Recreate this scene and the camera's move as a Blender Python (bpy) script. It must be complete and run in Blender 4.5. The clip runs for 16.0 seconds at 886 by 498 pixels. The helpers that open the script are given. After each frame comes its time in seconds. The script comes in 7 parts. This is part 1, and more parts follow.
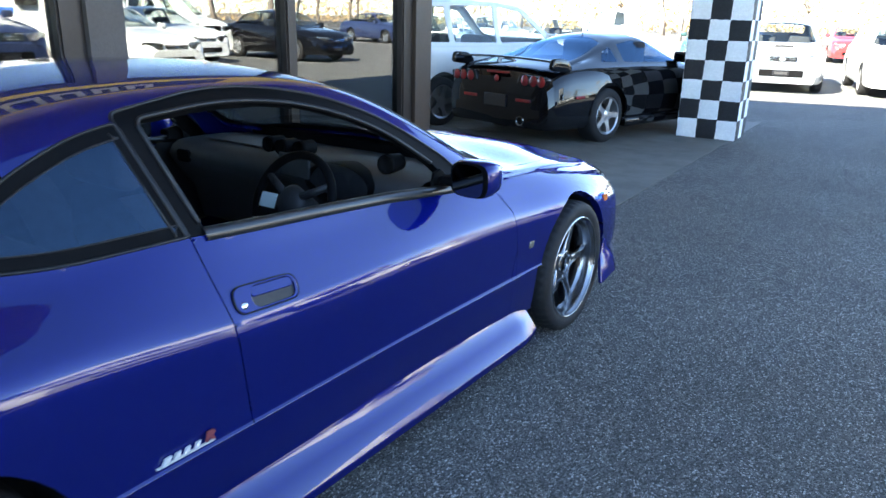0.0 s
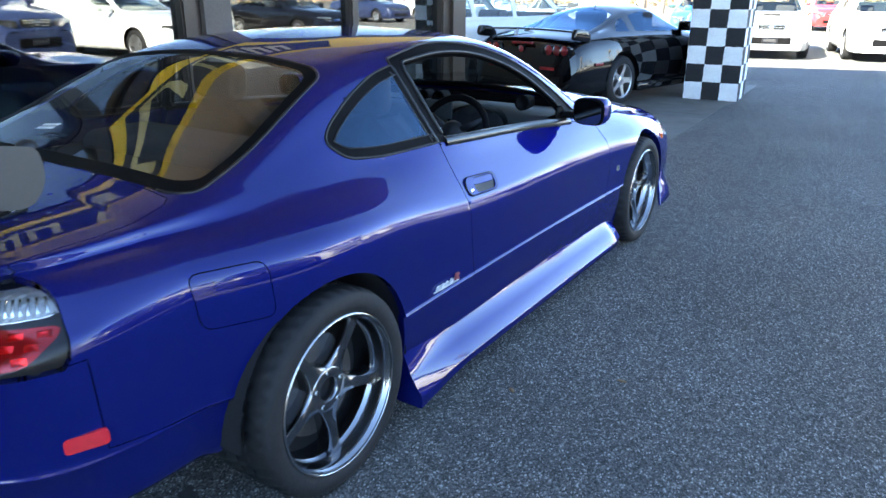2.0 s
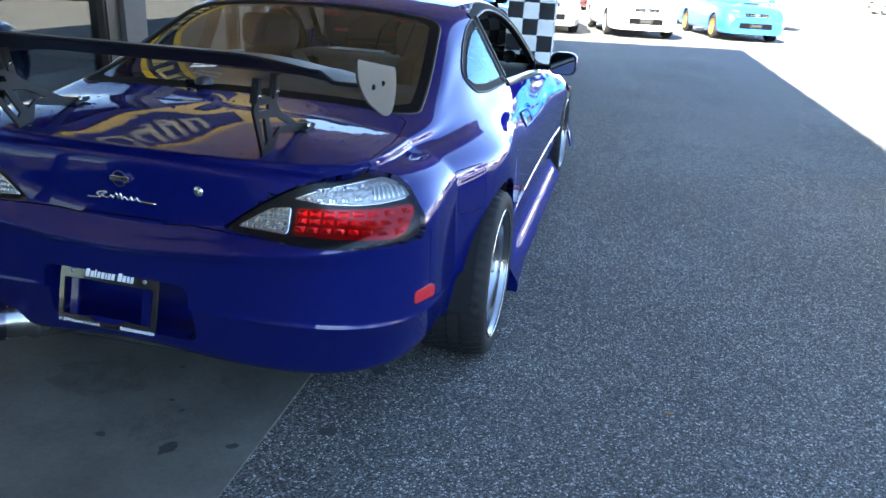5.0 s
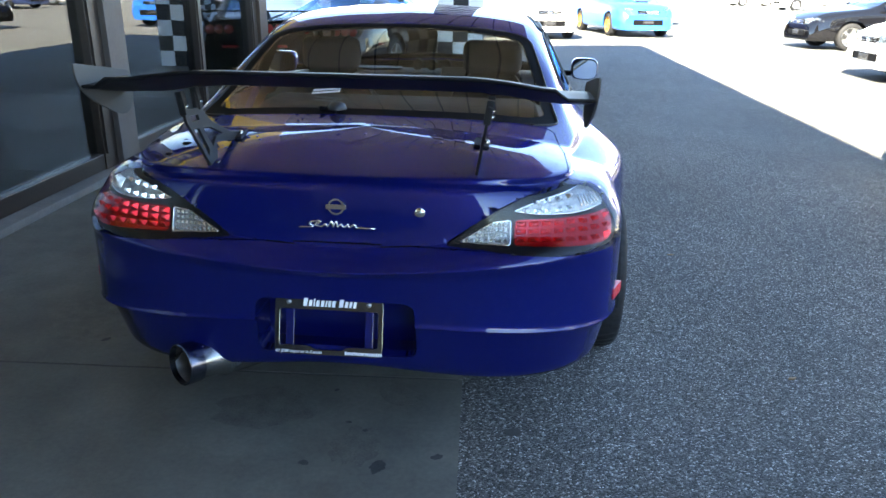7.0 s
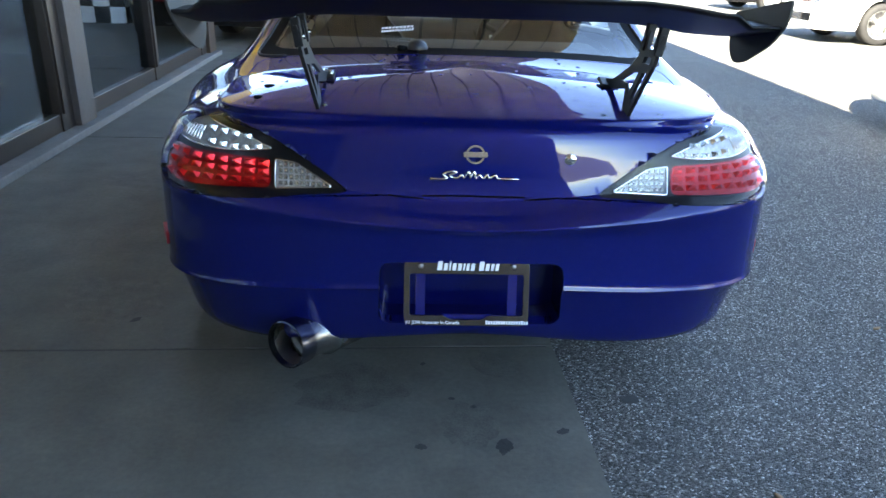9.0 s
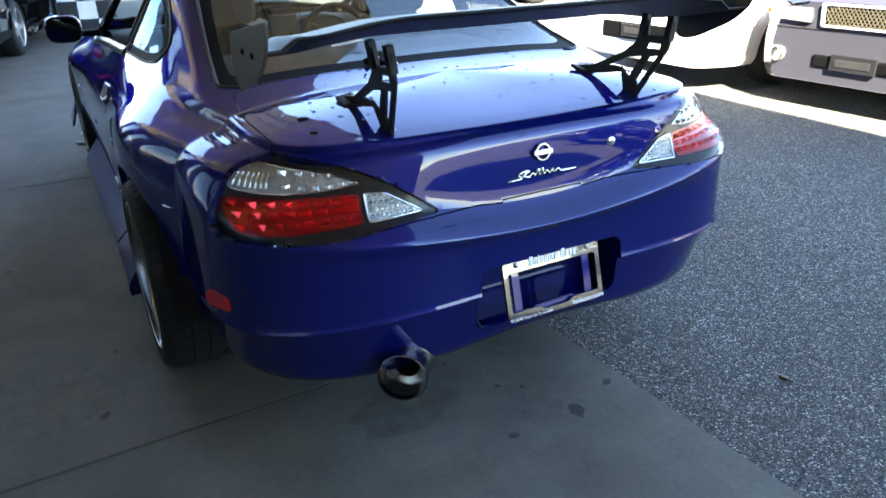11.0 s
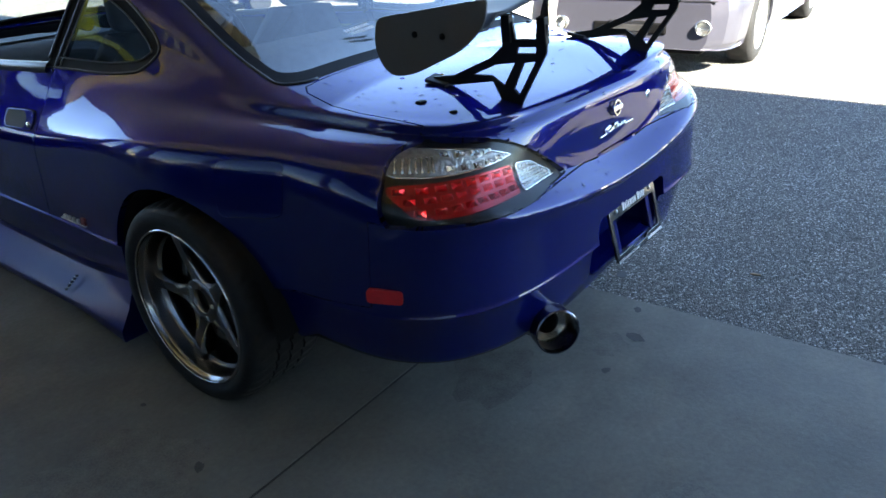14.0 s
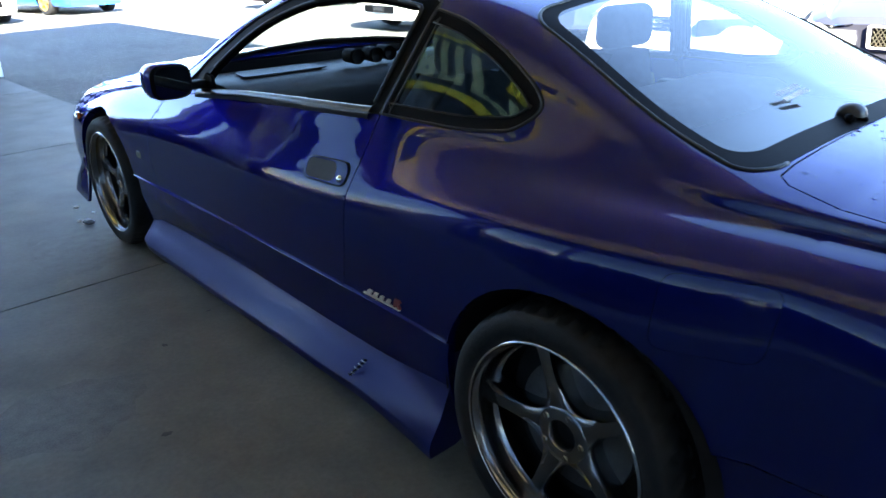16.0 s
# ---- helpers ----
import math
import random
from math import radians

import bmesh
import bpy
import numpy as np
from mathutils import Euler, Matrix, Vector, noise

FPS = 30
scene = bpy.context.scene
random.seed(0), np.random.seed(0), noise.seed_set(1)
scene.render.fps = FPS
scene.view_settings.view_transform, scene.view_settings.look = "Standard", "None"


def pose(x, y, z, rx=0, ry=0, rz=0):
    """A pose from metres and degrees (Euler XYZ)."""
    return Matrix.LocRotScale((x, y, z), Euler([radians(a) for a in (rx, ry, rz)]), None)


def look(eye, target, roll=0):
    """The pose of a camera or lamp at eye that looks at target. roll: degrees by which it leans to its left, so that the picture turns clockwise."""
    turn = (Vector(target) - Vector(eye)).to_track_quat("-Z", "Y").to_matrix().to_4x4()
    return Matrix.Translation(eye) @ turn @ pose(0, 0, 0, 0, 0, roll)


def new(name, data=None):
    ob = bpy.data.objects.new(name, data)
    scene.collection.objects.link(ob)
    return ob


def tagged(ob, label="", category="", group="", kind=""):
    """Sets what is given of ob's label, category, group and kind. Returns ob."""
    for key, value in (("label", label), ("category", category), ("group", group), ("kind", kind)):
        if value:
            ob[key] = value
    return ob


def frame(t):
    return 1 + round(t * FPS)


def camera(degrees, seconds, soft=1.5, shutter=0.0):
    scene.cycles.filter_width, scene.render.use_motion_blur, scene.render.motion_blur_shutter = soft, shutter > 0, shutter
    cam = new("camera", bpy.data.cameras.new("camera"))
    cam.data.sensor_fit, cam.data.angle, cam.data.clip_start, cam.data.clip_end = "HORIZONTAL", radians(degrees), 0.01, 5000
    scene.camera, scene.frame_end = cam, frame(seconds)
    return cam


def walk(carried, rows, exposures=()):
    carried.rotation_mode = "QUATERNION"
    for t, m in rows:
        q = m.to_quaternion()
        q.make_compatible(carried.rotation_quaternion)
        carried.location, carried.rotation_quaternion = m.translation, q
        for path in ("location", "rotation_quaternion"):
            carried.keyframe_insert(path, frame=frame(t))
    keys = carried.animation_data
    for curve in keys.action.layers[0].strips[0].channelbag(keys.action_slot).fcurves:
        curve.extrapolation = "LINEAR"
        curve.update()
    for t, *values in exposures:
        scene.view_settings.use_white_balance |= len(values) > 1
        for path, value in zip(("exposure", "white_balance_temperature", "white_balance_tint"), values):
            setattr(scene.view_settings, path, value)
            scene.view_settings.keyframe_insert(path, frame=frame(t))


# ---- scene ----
cam = camera(63.0, 16.0, shutter=0.3)
EXPOSURES = [(0.0, 3.82, 6900, 4), (3.0, 4.05, 6900, 4), (6.0, 4.02, 7200, 4), (8.5, 4.30, 7600, 4), (11.0, 4.40, 7600, 4), (12.5, 3.72, 7300, 4), (14.0, 4.15, 7100, 4), (16.0, 4.62, 6800, 4)]
PATH = [
    (0, (2.087, -0.391, 1.365), (1.02, 1.184, 0.749), 1.5),
    (0.5, (2.079, -0.639, 1.361), (1.016, 0.927, 0.716), 2.4),
    (1, (2.164, -0.912, 1.344), (1.048, 0.62, 0.706), -0.3),
    (1.5, (2.082, -1.166, 1.339), (1.004, 0.387, 0.686), 0.5),
    (2, (2.043, -1.434, 1.341), (1.023, 0.152, 0.674), 0.2),
    (2.5, (2.056, -1.698, 1.325), (1.075, -0.094, 0.644), 0.8),
    (3, (1.943, -1.928, 1.313), (1.02, -0.294, 0.62), 0.7),
    (3.5, (1.798, -2.147, 1.309), (1.011, -0.444, 0.615), 3.0),
    (3.7, (1.743, -2.19, 1.302), (0.967, -0.481, 0.613), 2.7),
    (5.8, (0.863, -2.672, 1.296), (0.656, -0.826, 0.553), 2.3),
    (6, (0.787, -2.713, 1.32), (0.591, -0.869, 0.57), 1.2),
    (6.5, (0.578, -2.766, 1.336), (0.404, -0.918, 0.592), 0.5),
    (7, (0.42, -2.726, 1.308), (0.273, -0.855, 0.618), 1.0),
    (7.5, (0.291, -2.716, 1.256), (0.189, -0.856, 0.529), 2.5),
    (8, (0.195, -2.706, 1.253), (0.189, -0.866, 0.469), 3.5),
    (8.5, (0.047, -2.59, 1.193), (0.064, -0.741, 0.43), 2.3),
    (8.7, (-0.025, -2.566, 1.185), (0.001, -0.718, 0.421), 2.2),
    (10.8, (-0.942, -2.318, 1.251), (-0.099, -0.716, 0.401), -0.7),
    (11, (-1.018, -2.312, 1.257), (-0.145, -0.707, 0.443), -1.3),
    (11.5, (-1.124, -2.213, 1.272), (-0.077, -0.685, 0.517), -4.6),
    (12, (-1.305, -2.173, 1.271), (-0.173, -0.71, 0.511), -2.2),
    (12.5, (-1.513, -2.138, 1.284), (-0.206, -0.826, 0.527), -1.7),
    (13, (-1.627, -2.02, 1.266), (-0.285, -0.739, 0.518), -2.8),
    (13.5, (-1.71, -1.867, 1.254), (-0.317, -0.682, 0.444), -2.0),
    (14, (-1.789, -1.755, 1.259), (-0.371, -0.631, 0.408), -2.8),
    (14.5, (-1.773, -1.615, 1.257), (-0.524, -0.282, 0.442), -3.3),
    (15, (-1.78, -1.377, 1.267), (-0.634, 0.072, 0.501), -3.2),
    (15.5, (-1.846, -1.123, 1.26), (-0.645, 0.291, 0.512), -3.1),
    (16, (-1.841, -0.895, 1.253), (-0.61, 0.484, 0.49), -1.1),
]
walk(cam, [(t, look(eye, target, roll)) for t, eye, target, roll in PATH], EXPOSURES)

# ---- daylight: a low autumn sun from behind the showroom, clear sky ----
SUN_ELEV, SUN_AZ = 38.0, 200.0        # azimuth of the sun, clockwise from +y
world = bpy.data.worlds.new("sky")
scene.world = world
world.use_nodes = True
wn = world.node_tree
sky = wn.nodes.new("ShaderNodeTexSky")
sky.sky_type, sky.sun_disc = "NISHITA", False
sky.sun_elevation, sky.sun_rotation = radians(SUN_ELEV), radians(SUN_AZ)
sky.air_density, sky.dust_density, sky.ozone_density, sky.altitude = 0.8, 0.0, 2.2, 2600
wn.nodes["Background"].inputs["Strength"].default_value = 0.095
wn.links.new(sky.outputs[0], wn.nodes["Background"].inputs["Color"])
sun = new("sun", bpy.data.lights.new("sun", "SUN"))
sun.data.energy, sun.data.angle, sun.data.color = 4.1, radians(0.55), (1.0, 0.95, 0.87)
sx, sy = math.sin(radians(SUN_AZ)), math.cos(radians(SUN_AZ))
sun.matrix_world = look((sx * 40, sy * 40, 40 * math.tan(radians(SUN_ELEV))), (0, 0, 0))

# ---- materials ----
def mat(name, colour, rough=0.5, metal=0.0, coat=0.0, spec=0.5, emit=0.0, trans=0.0, ior=1.45, noise_scale=0.0, noise_amt=0.0,
        bump=0.0, bump_scale=200.0, rough_var=0.0, vary=0.0):
    """A plain surface with two scales of variation in colour, roughness and relief."""
    m = bpy.data.materials.new(name)
    m.use_nodes = True
    nt = m.node_tree
    b = nt.nodes["Principled BSDF"]
    b.inputs["Base Color"].default_value = (*colour, 1)
    b.inputs["Roughness"].default_value = rough
    b.inputs["Metallic"].default_value = metal
    b.inputs["Coat Weight"].default_value = coat
    b.inputs["Coat Roughness"].default_value = 0.02
    b.inputs["Specular IOR Level"].default_value = spec
    b.inputs["Transmission Weight"].default_value = trans
    b.inputs["IOR"].default_value = ior
    if emit:
        b.inputs["Emission Color"].default_value = (*colour, 1)
        b.inputs["Emission Strength"].default_value = emit
    co = nt.nodes.new("ShaderNodeTexCoord")
    if noise_scale:
        n1 = nt.nodes.new("ShaderNodeTexNoise")
        n1.inputs["Scale"].default_value, n1.inputs["Detail"].default_value = noise_scale, 8
        n2 = nt.nodes.new("ShaderNodeTexNoise")
        n2.inputs["Scale"].default_value, n2.inputs["Detail"].default_value = noise_scale * 9, 6
        nt.links.new(co.outputs["Object"], n1.inputs["Vector"])
        nt.links.new(co.outputs["Object"], n2.inputs["Vector"])
        add = nt.nodes.new("ShaderNodeMath")
        add.operation = "ADD"
        nt.links.new(n1.outputs[0], add.inputs[0])
        nt.links.new(n2.outputs[0], add.inputs[1])
        mr = nt.nodes.new("ShaderNodeMapRange")
        mr.inputs[1].default_value, mr.inputs[2].default_value = 0.6, 1.4
        mr.inputs[3].default_value, mr.inputs[4].default_value = 1 - noise_amt, 1 + noise_amt
        nt.links.new(add.outputs[0], mr.inputs[0])
        src = mr.outputs[0]
        if vary:
            oi = nt.nodes.new("ShaderNodeObjectInfo")
            mv = nt.nodes.new("ShaderNodeMapRange")
            mv.inputs[3].default_value, mv.inputs[4].default_value = 1 - vary, 1 + vary
            nt.links.new(oi.outputs["Random"], mv.inputs[0])
            mm = nt.nodes.new("ShaderNodeMath")
            mm.operation = "MULTIPLY"
            nt.links.new(src, mm.inputs[0])
            nt.links.new(mv.outputs[0], mm.inputs[1])
            src = mm.outputs[0]
        sc = nt.nodes.new("ShaderNodeVectorMath")
        sc.operation = "SCALE"
        sc.inputs[0].default_value = colour
        nt.links.new(src, sc.inputs["Scale"])
        nt.links.new(sc.outputs[0], b.inputs["Base Color"])
        if rough_var:
            rr = nt.nodes.new("ShaderNodeMapRange")
            rr.inputs[1].default_value, rr.inputs[2].default_value = 0.3, 0.7
            rr.inputs[3].default_value, rr.inputs[4].default_value = max(0, rough - rough_var), rough + rough_var
            nt.links.new(n1.outputs[0], rr.inputs[0])
            nt.links.new(rr.outputs[0], b.inputs["Roughness"])
    if bump:
        nb = nt.nodes.new("ShaderNodeTexNoise")
        nb.inputs["Scale"].default_value, nb.inputs["Detail"].default_value = bump_scale, 4
        nt.links.new(co.outputs["Object"], nb.inputs["Vector"])
        bp = nt.nodes.new("ShaderNodeBump")
        bp.inputs["Strength"].default_value, bp.inputs["Distance"].default_value = bump, 0.01
        nt.links.new(nb.outputs[0], bp.inputs["Height"])
        nt.links.new(bp.outputs[0], b.inputs["Normal"])
    return m


def paint(name, colour, flake=0.0, rough=0.3, metal=0.0, spec=0.4):
    """Clear-coated car paint: soft flake under a sharp coat with a faint orange peel."""
    m = mat(name, colour, rough, metal, coat=1.0, spec=spec, noise_scale=3.0, noise_amt=0.04)
    nt = m.node_tree
    b = nt.nodes["Principled BSDF"]
    co = nt.nodes.new("ShaderNodeTexCoord")
    n = nt.nodes.new("ShaderNodeTexNoise")
    n.inputs["Scale"].default_value = 14.0
    nt.links.new(co.outputs["Object"], n.inputs["Vector"])
    bp = nt.nodes.new("ShaderNodeBump")
    bp.inputs["Strength"].default_value, bp.inputs["Distance"].default_value = 0.05, 0.004
    nt.links.new(n.outputs[0], bp.inputs["Height"])
    nt.links.new(bp.outputs[0], b.inputs["Coat Normal"])
    if flake:
        v = nt.nodes.new("ShaderNodeTexNoise")
        v.inputs["Scale"].default_value = 1500.0
        nt.links.new(co.outputs["Object"], v.inputs["Vector"])
        b2 = nt.nodes.new("ShaderNodeBump")
        b2.inputs["Strength"].default_value, b2.inputs["Distance"].default_value = flake, 0.001
        nt.links.new(v.outputs[0], b2.inputs["Height"])
        nt.links.new(b2.outputs[0], b.inputs["Normal"])
    return m


def thin_glass(name, tint, amount, rough=0.0, gloss_tint=(0.8, 0.8, 0.8)):
    """Sheet glass: clear or tinted straight through, with a mirror gloss that grows at a slant."""
    m = bpy.data.materials.new(name)
    m.use_nodes = True
    nt = m.node_tree
    for n in list(nt.nodes):
        if n.type != "OUTPUT_MATERIAL":
            nt.nodes.remove(n)
    out = [n for n in nt.nodes if n.type == "OUTPUT_MATERIAL"][0]
    tr = nt.nodes.new("ShaderNodeBsdfTransparent")
    tr.inputs[0].default_value = (*tint, 1)
    gl = nt.nodes.new("ShaderNodeBsdfGlossy")
    gl.inputs["Roughness"].default_value = rough
    gl.inputs["Color"].default_value = (*gloss_tint, 1)
    lw = nt.nodes.new("ShaderNodeLayerWeight")
    lw.inputs["Blend"].default_value = 0.5
    pw = nt.nodes.new("ShaderNodeMath")
    pw.operation = "POWER"
    pw.inputs[1].default_value = 5.0
    nt.links.new(lw.outputs["Facing"], pw.inputs[0])
    fr = nt.nodes.new("ShaderNodeMath")
    fr.operation = "MULTIPLY_ADD"
    fr.inputs[1].default_value, fr.inputs[2].default_value = 1 - amount, amount
    nt.links.new(pw.outputs[0], fr.inputs[0])
    mx = nt.nodes.new("ShaderNodeMixShader")
    nt.links.new(fr.outputs[0], mx.inputs[0])
    nt.links.new(tr.outputs[0], mx.inputs[1])
    nt.links.new(gl.outputs[0], mx.inputs[2])
    nt.links.new(mx.outputs[0], out.inputs[0])
    return m


BLUE = paint("blue_paint", (0.002, 0.0065, 0.098), flake=0.08, rough=0.38, metal=0.4, spec=0.0)
BLUE.node_tree.nodes["Principled BSDF"].inputs["Coat IOR"].default_value = 1.47
BLUE.node_tree.nodes["Principled BSDF"].inputs["Specular Tint"].default_value = (0.03, 0.08, 0.9, 1)
BLUE.node_tree.nodes["Principled BSDF"].inputs["Coat Weight"].default_value = 1.0
# copy of the blue with a rougher coat, for the left skirt
ROUGH_COAT_BLUE = BLUE.copy()
ROUGH_COAT_BLUE.name = "dusty_blue_paint"
ROUGH_COAT_BLUE.node_tree.nodes["Principled BSDF"].inputs["Coat Roughness"].default_value = 0.28
BLACK_PAINT = paint("black_paint", (0.004, 0.004, 0.005), spec=0.0)
WHITE_PAINT = paint("white_paint", (0.75, 0.75, 0.72))
SILVER_PAINT = paint("silver_paint", (0.3, 0.31, 0.32), rough=0.35, metal=0.5)
LAVENDER_PAINT = paint("lavender_paint", (0.075, 0.075, 0.10), rough=0.3, metal=0.5)
SKY_PAINT = paint("sky_blue_paint", (0.02, 0.14, 0.55), rough=0.35, metal=0.2)
NAVY_PAINT = paint("navy_paint", (0.02, 0.03, 0.08))
GREEN_PAINT = paint("dark_green_paint", (0.02, 0.05, 0.05))
RED_PAINT = paint("red_paint", (0.35, 0.02, 0.02))
GLASS = thin_glass("car_glass", (0.75, 0.8, 0.78), 0.06)
# the blue of the reflected sky is put into these panes' gloss colour
SMOKED = thin_glass("tinted_glass", (0.38, 0.43, 0.48), 0.085, gloss_tint=(0.36, 0.58, 0.85))
REAR_PANE = thin_glass("rear_glass", (0.8, 0.83, 0.8), 0.12)
SHOP_GLASS = thin_glass("shop_glass", (0.45, 0.5, 0.5), 0.2)
LENS = thin_glass("lens_glass", (0.9, 0.9, 0.9), 0.02)
TRIM = mat("black_trim", (0.004, 0.004, 0.0045), 0.6, spec=0.06, noise_scale=8, noise_amt=0.3)
SEAL = mat("seal_rubber", (0.011, 0.011, 0.012), 0.42, spec=0.35, noise_scale=20, noise_amt=0.2)
RUBBER = mat("tyre_rubber", (0.015, 0.015, 0.016), 0.7, spec=0.3, noise_scale=6, noise_amt=0.35, bump=0.15, bump_scale=120)
CARBON = mat("wing_black", (0.007, 0.007, 0.008), 0.5, spec=0.28, noise_scale=5, noise_amt=0.3)
DARK = mat("dark_void", (0.006, 0.006, 0.007), 0.9)
INTERIOR = mat("interior_plastic", (0.02, 0.02, 0.022), 0.6, noise_scale=10, noise_amt=0.25, bump=0.1, bump_scale=300)
SEAT_CLOTH = mat("seat_cloth", (0.035, 0.035, 0.04), 0.9, noise_scale=30, noise_amt=0.3, bump=0.3, bump_scale=400)
CHROME = mat("chrome", (0.8, 0.8, 0.8), 0.12, 1.0)
GUNMETAL = mat("gunmetal_alloy", (0.27, 0.272, 0.28), 0.2, 1.0, noise_scale=6, noise_amt=0.12, rough_var=0.05)
POLISHED = mat("polished_alloy", (0.44, 0.44, 0.44), 0.18, 1.0, noise_scale=9, noise_amt=0.1)
STEEL = mat("stainless_steel", (0.34, 0.33, 0.31), 0.26, 1.0, noise_scale=8, noise_amt=0.25, rough_var=0.08)
DISC = mat("brake_disc", (0.12, 0.115, 0.11), 0.4, 0.9, noise_scale=20, noise_amt=0.3)
BRONZE = mat("bronze_alloy", (0.45, 0.3, 0.1), 0.35, 0.8)
ALLOY = mat("silver_alloy", (0.5, 0.5, 0.5), 0.3, 0.9)
RED_LENS = mat("red_lens", (0.9, 0.010, 0.014), 0.16, metal=0.75, coat=0.3)
RED_DEEP = mat("deep_red_field", (0.34, 0.003, 0.006), 0.2, metal=0.6, coat=0.3, noise_scale=60, noise_amt=0.45)
LAMP_GREY = mat("lamp_reflector", (0.36, 0.36, 0.35), 0.3, 0.8, noise_scale=60, noise_amt=0.5, bump=0.5, bump_scale=110)
HEADLAMP_INNER = mat("headlamp_inner", (0.42, 0.42, 0.40), 0.35, metal=0.4, noise_scale=8, noise_amt=0.15)
RED_REFLECTOR = mat("red_reflector", (0.5, 0.01, 0.02), 0.35, coat=0.3, noise_scale=60, noise_amt=0.2, bump=0.3, bump_scale=600)
AMBER = mat("amber_lens", (0.8, 0.16, 0.01), 0.25, coat=0.8)
LAMP_CHROME = mat("lamp_chrome", (0.52, 0.52, 0.5), 0.12, 0.95, noise_scale=40, noise_amt=0.4, bump=0.55, bump_scale=70)
SATIN = mat("satin_silver", (0.62, 0.62, 0.62), 0.4, 0.3)
DULL_RED = mat("dull_red", (0.24, 0.06, 0.065), 0.4, 0.3)
WHITE_TEXT = mat("white_letters", (0.75, 0.75, 0.75), 0.5)
BLACK_PLASTIC = mat("plate_frame_black", (0.015, 0.015, 0.017), 0.12, coat=1.0, noise_scale=12, noise_amt=0.2)
BLACK_PLASTIC.node_tree.nodes["Principled BSDF"].inputs["Coat IOR"].default_value = 1.62
LAMP_BLACK = mat("lamp_black", (0.006, 0.006, 0.007), 0.35, spec=0.25, noise_scale=14, noise_amt=0.2)
GREY_PLATE = mat("endplate_grey", (0.045, 0.043, 0.039), 0.6, noise_scale=15, noise_amt=0.08)
MIRROR = mat("mirror_glass", (0.14, 0.15, 0.17), 0.02, 1.0)
YELLOW = mat("yellow_sign", (0.85, 0.50, 0.02), 0.45, noise_scale=2, noise_amt=0.08)
SIGN_BLACK = mat("sign_black", (0.02, 0.02, 0.02), 0.5)
BROWN_FRAME = mat("bronze_frame", (0.035, 0.025, 0.02), 0.4, 0.3, noise_scale=5, noise_amt=0.2)
TAN_WALL = mat("tan_stucco", (0.36, 0.26, 0.18), 0.85, noise_scale=3, noise_amt=0.12, bump=0.4, bump_scale=90)
SOFFIT = mat("soffit_boards", (0.36, 0.31, 0.23), 0.6, noise_scale=2, noise_amt=0.15, vary=0.06)
SOFFIT_GAP = mat("soffit_gap", (0.05, 0.04, 0.03), 0.9)
PILLAR_BLACK = mat("pillar_black", (0.015, 0.015, 0.017), 0.7, noise_scale=8, noise_amt=0.4, bump=0.6, bump_scale=45)
PILLAR_WHITE = mat("pillar_white", (0.82, 0.82, 0.80), 0.8, noise_scale=7, noise_amt=0.12, bump=0.6, bump_scale=45)


# ---- building blocks ----
from mathutils.bvhtree import BVHTree


def thing(name, label, category, group="", kind="", at=None):
    ob = new(name)
    ob.empty_display_size = 0.2
    if at is not None:
        ob.matrix_world = at
    return tagged(ob, label, category, group, kind)


def part(name, bm, material, parent=None, label="", smooth=True, at=None):
    """Links a bmesh as one mesh object, under a thing or a part if one is given."""
    me = bpy.data.meshes.new(name)
    bm.normal_update()
    if smooth:
        for f in bm.faces:
            f.smooth = True
    bm.to_mesh(me)
    bm.free()
    for m in (material if isinstance(material, (list, tuple)) else [material]):
        me.materials.append(m)
    ob = new(name, me)
    if parent is not None:
        ob.parent = parent
    if at is not None:
        ob.matrix_basis = at
    if label:
        ob["label"] = label
    return ob


def sharp(bm, degrees=35.0):
    """Marks hard edges, so that smooth shading keeps them crisp."""
    for e in bm.edges:
        if len(e.link_faces) == 2 and e.calc_face_angle(0.0) > radians(degrees):
            e.smooth = False
    return bm


def box(x0, x1, y0, y1, z0, z1, bevel=0.0, seg=2, bm=None):
    bm = bm or bmesh.new()
    vs = [bm.verts.new((x, y, z)) for x in (x0, x1) for y in (y0, y1) for z in (z0, z1)]
    fs = [bm.faces.new([vs[i] for i in f]) for f in
          ((0, 1, 3, 2), (4, 6, 7, 5), (0, 4, 5, 1), (2, 3, 7, 6), (0, 2, 6, 4), (1, 5, 7, 3))]
    if bevel:
        es = list({e for f in fs for e in f.edges})
        bmesh.ops.bevel(bm, geom=es, offset=bevel, segments=seg, profile=0.5, affect="EDGES")
    bmesh.ops.recalc_face_normals(bm, faces=bm.faces)
    return bm


def lathe(profile, seg=40, axis="x", bm=None, closed=False):
    """Turns a profile of (radius, along) round an axis."""
    bm = bm or bmesh.new()
    rings = []
    for r, h in profile:
        ring = []
        for k in range(seg):
            a = 2 * math.pi * k / seg
            c, s = r * math.cos(a), r * math.sin(a)
            ring.append(bm.verts.new((h, c, s) if axis == "x" else (c, h, s) if axis == "y" else (c, s, h)))
        rings.append(ring)
    n = len(rings)
    for i in range(n if closed else n - 1):
        a, b = rings[i], rings[(i + 1) % n]
        for k in range(seg):
            bm.faces.new((a[k], a[(k + 1) % seg], b[(k + 1) % seg], b[k]))
    bmesh.ops.recalc_face_normals(bm, faces=bm.faces)
    return bm


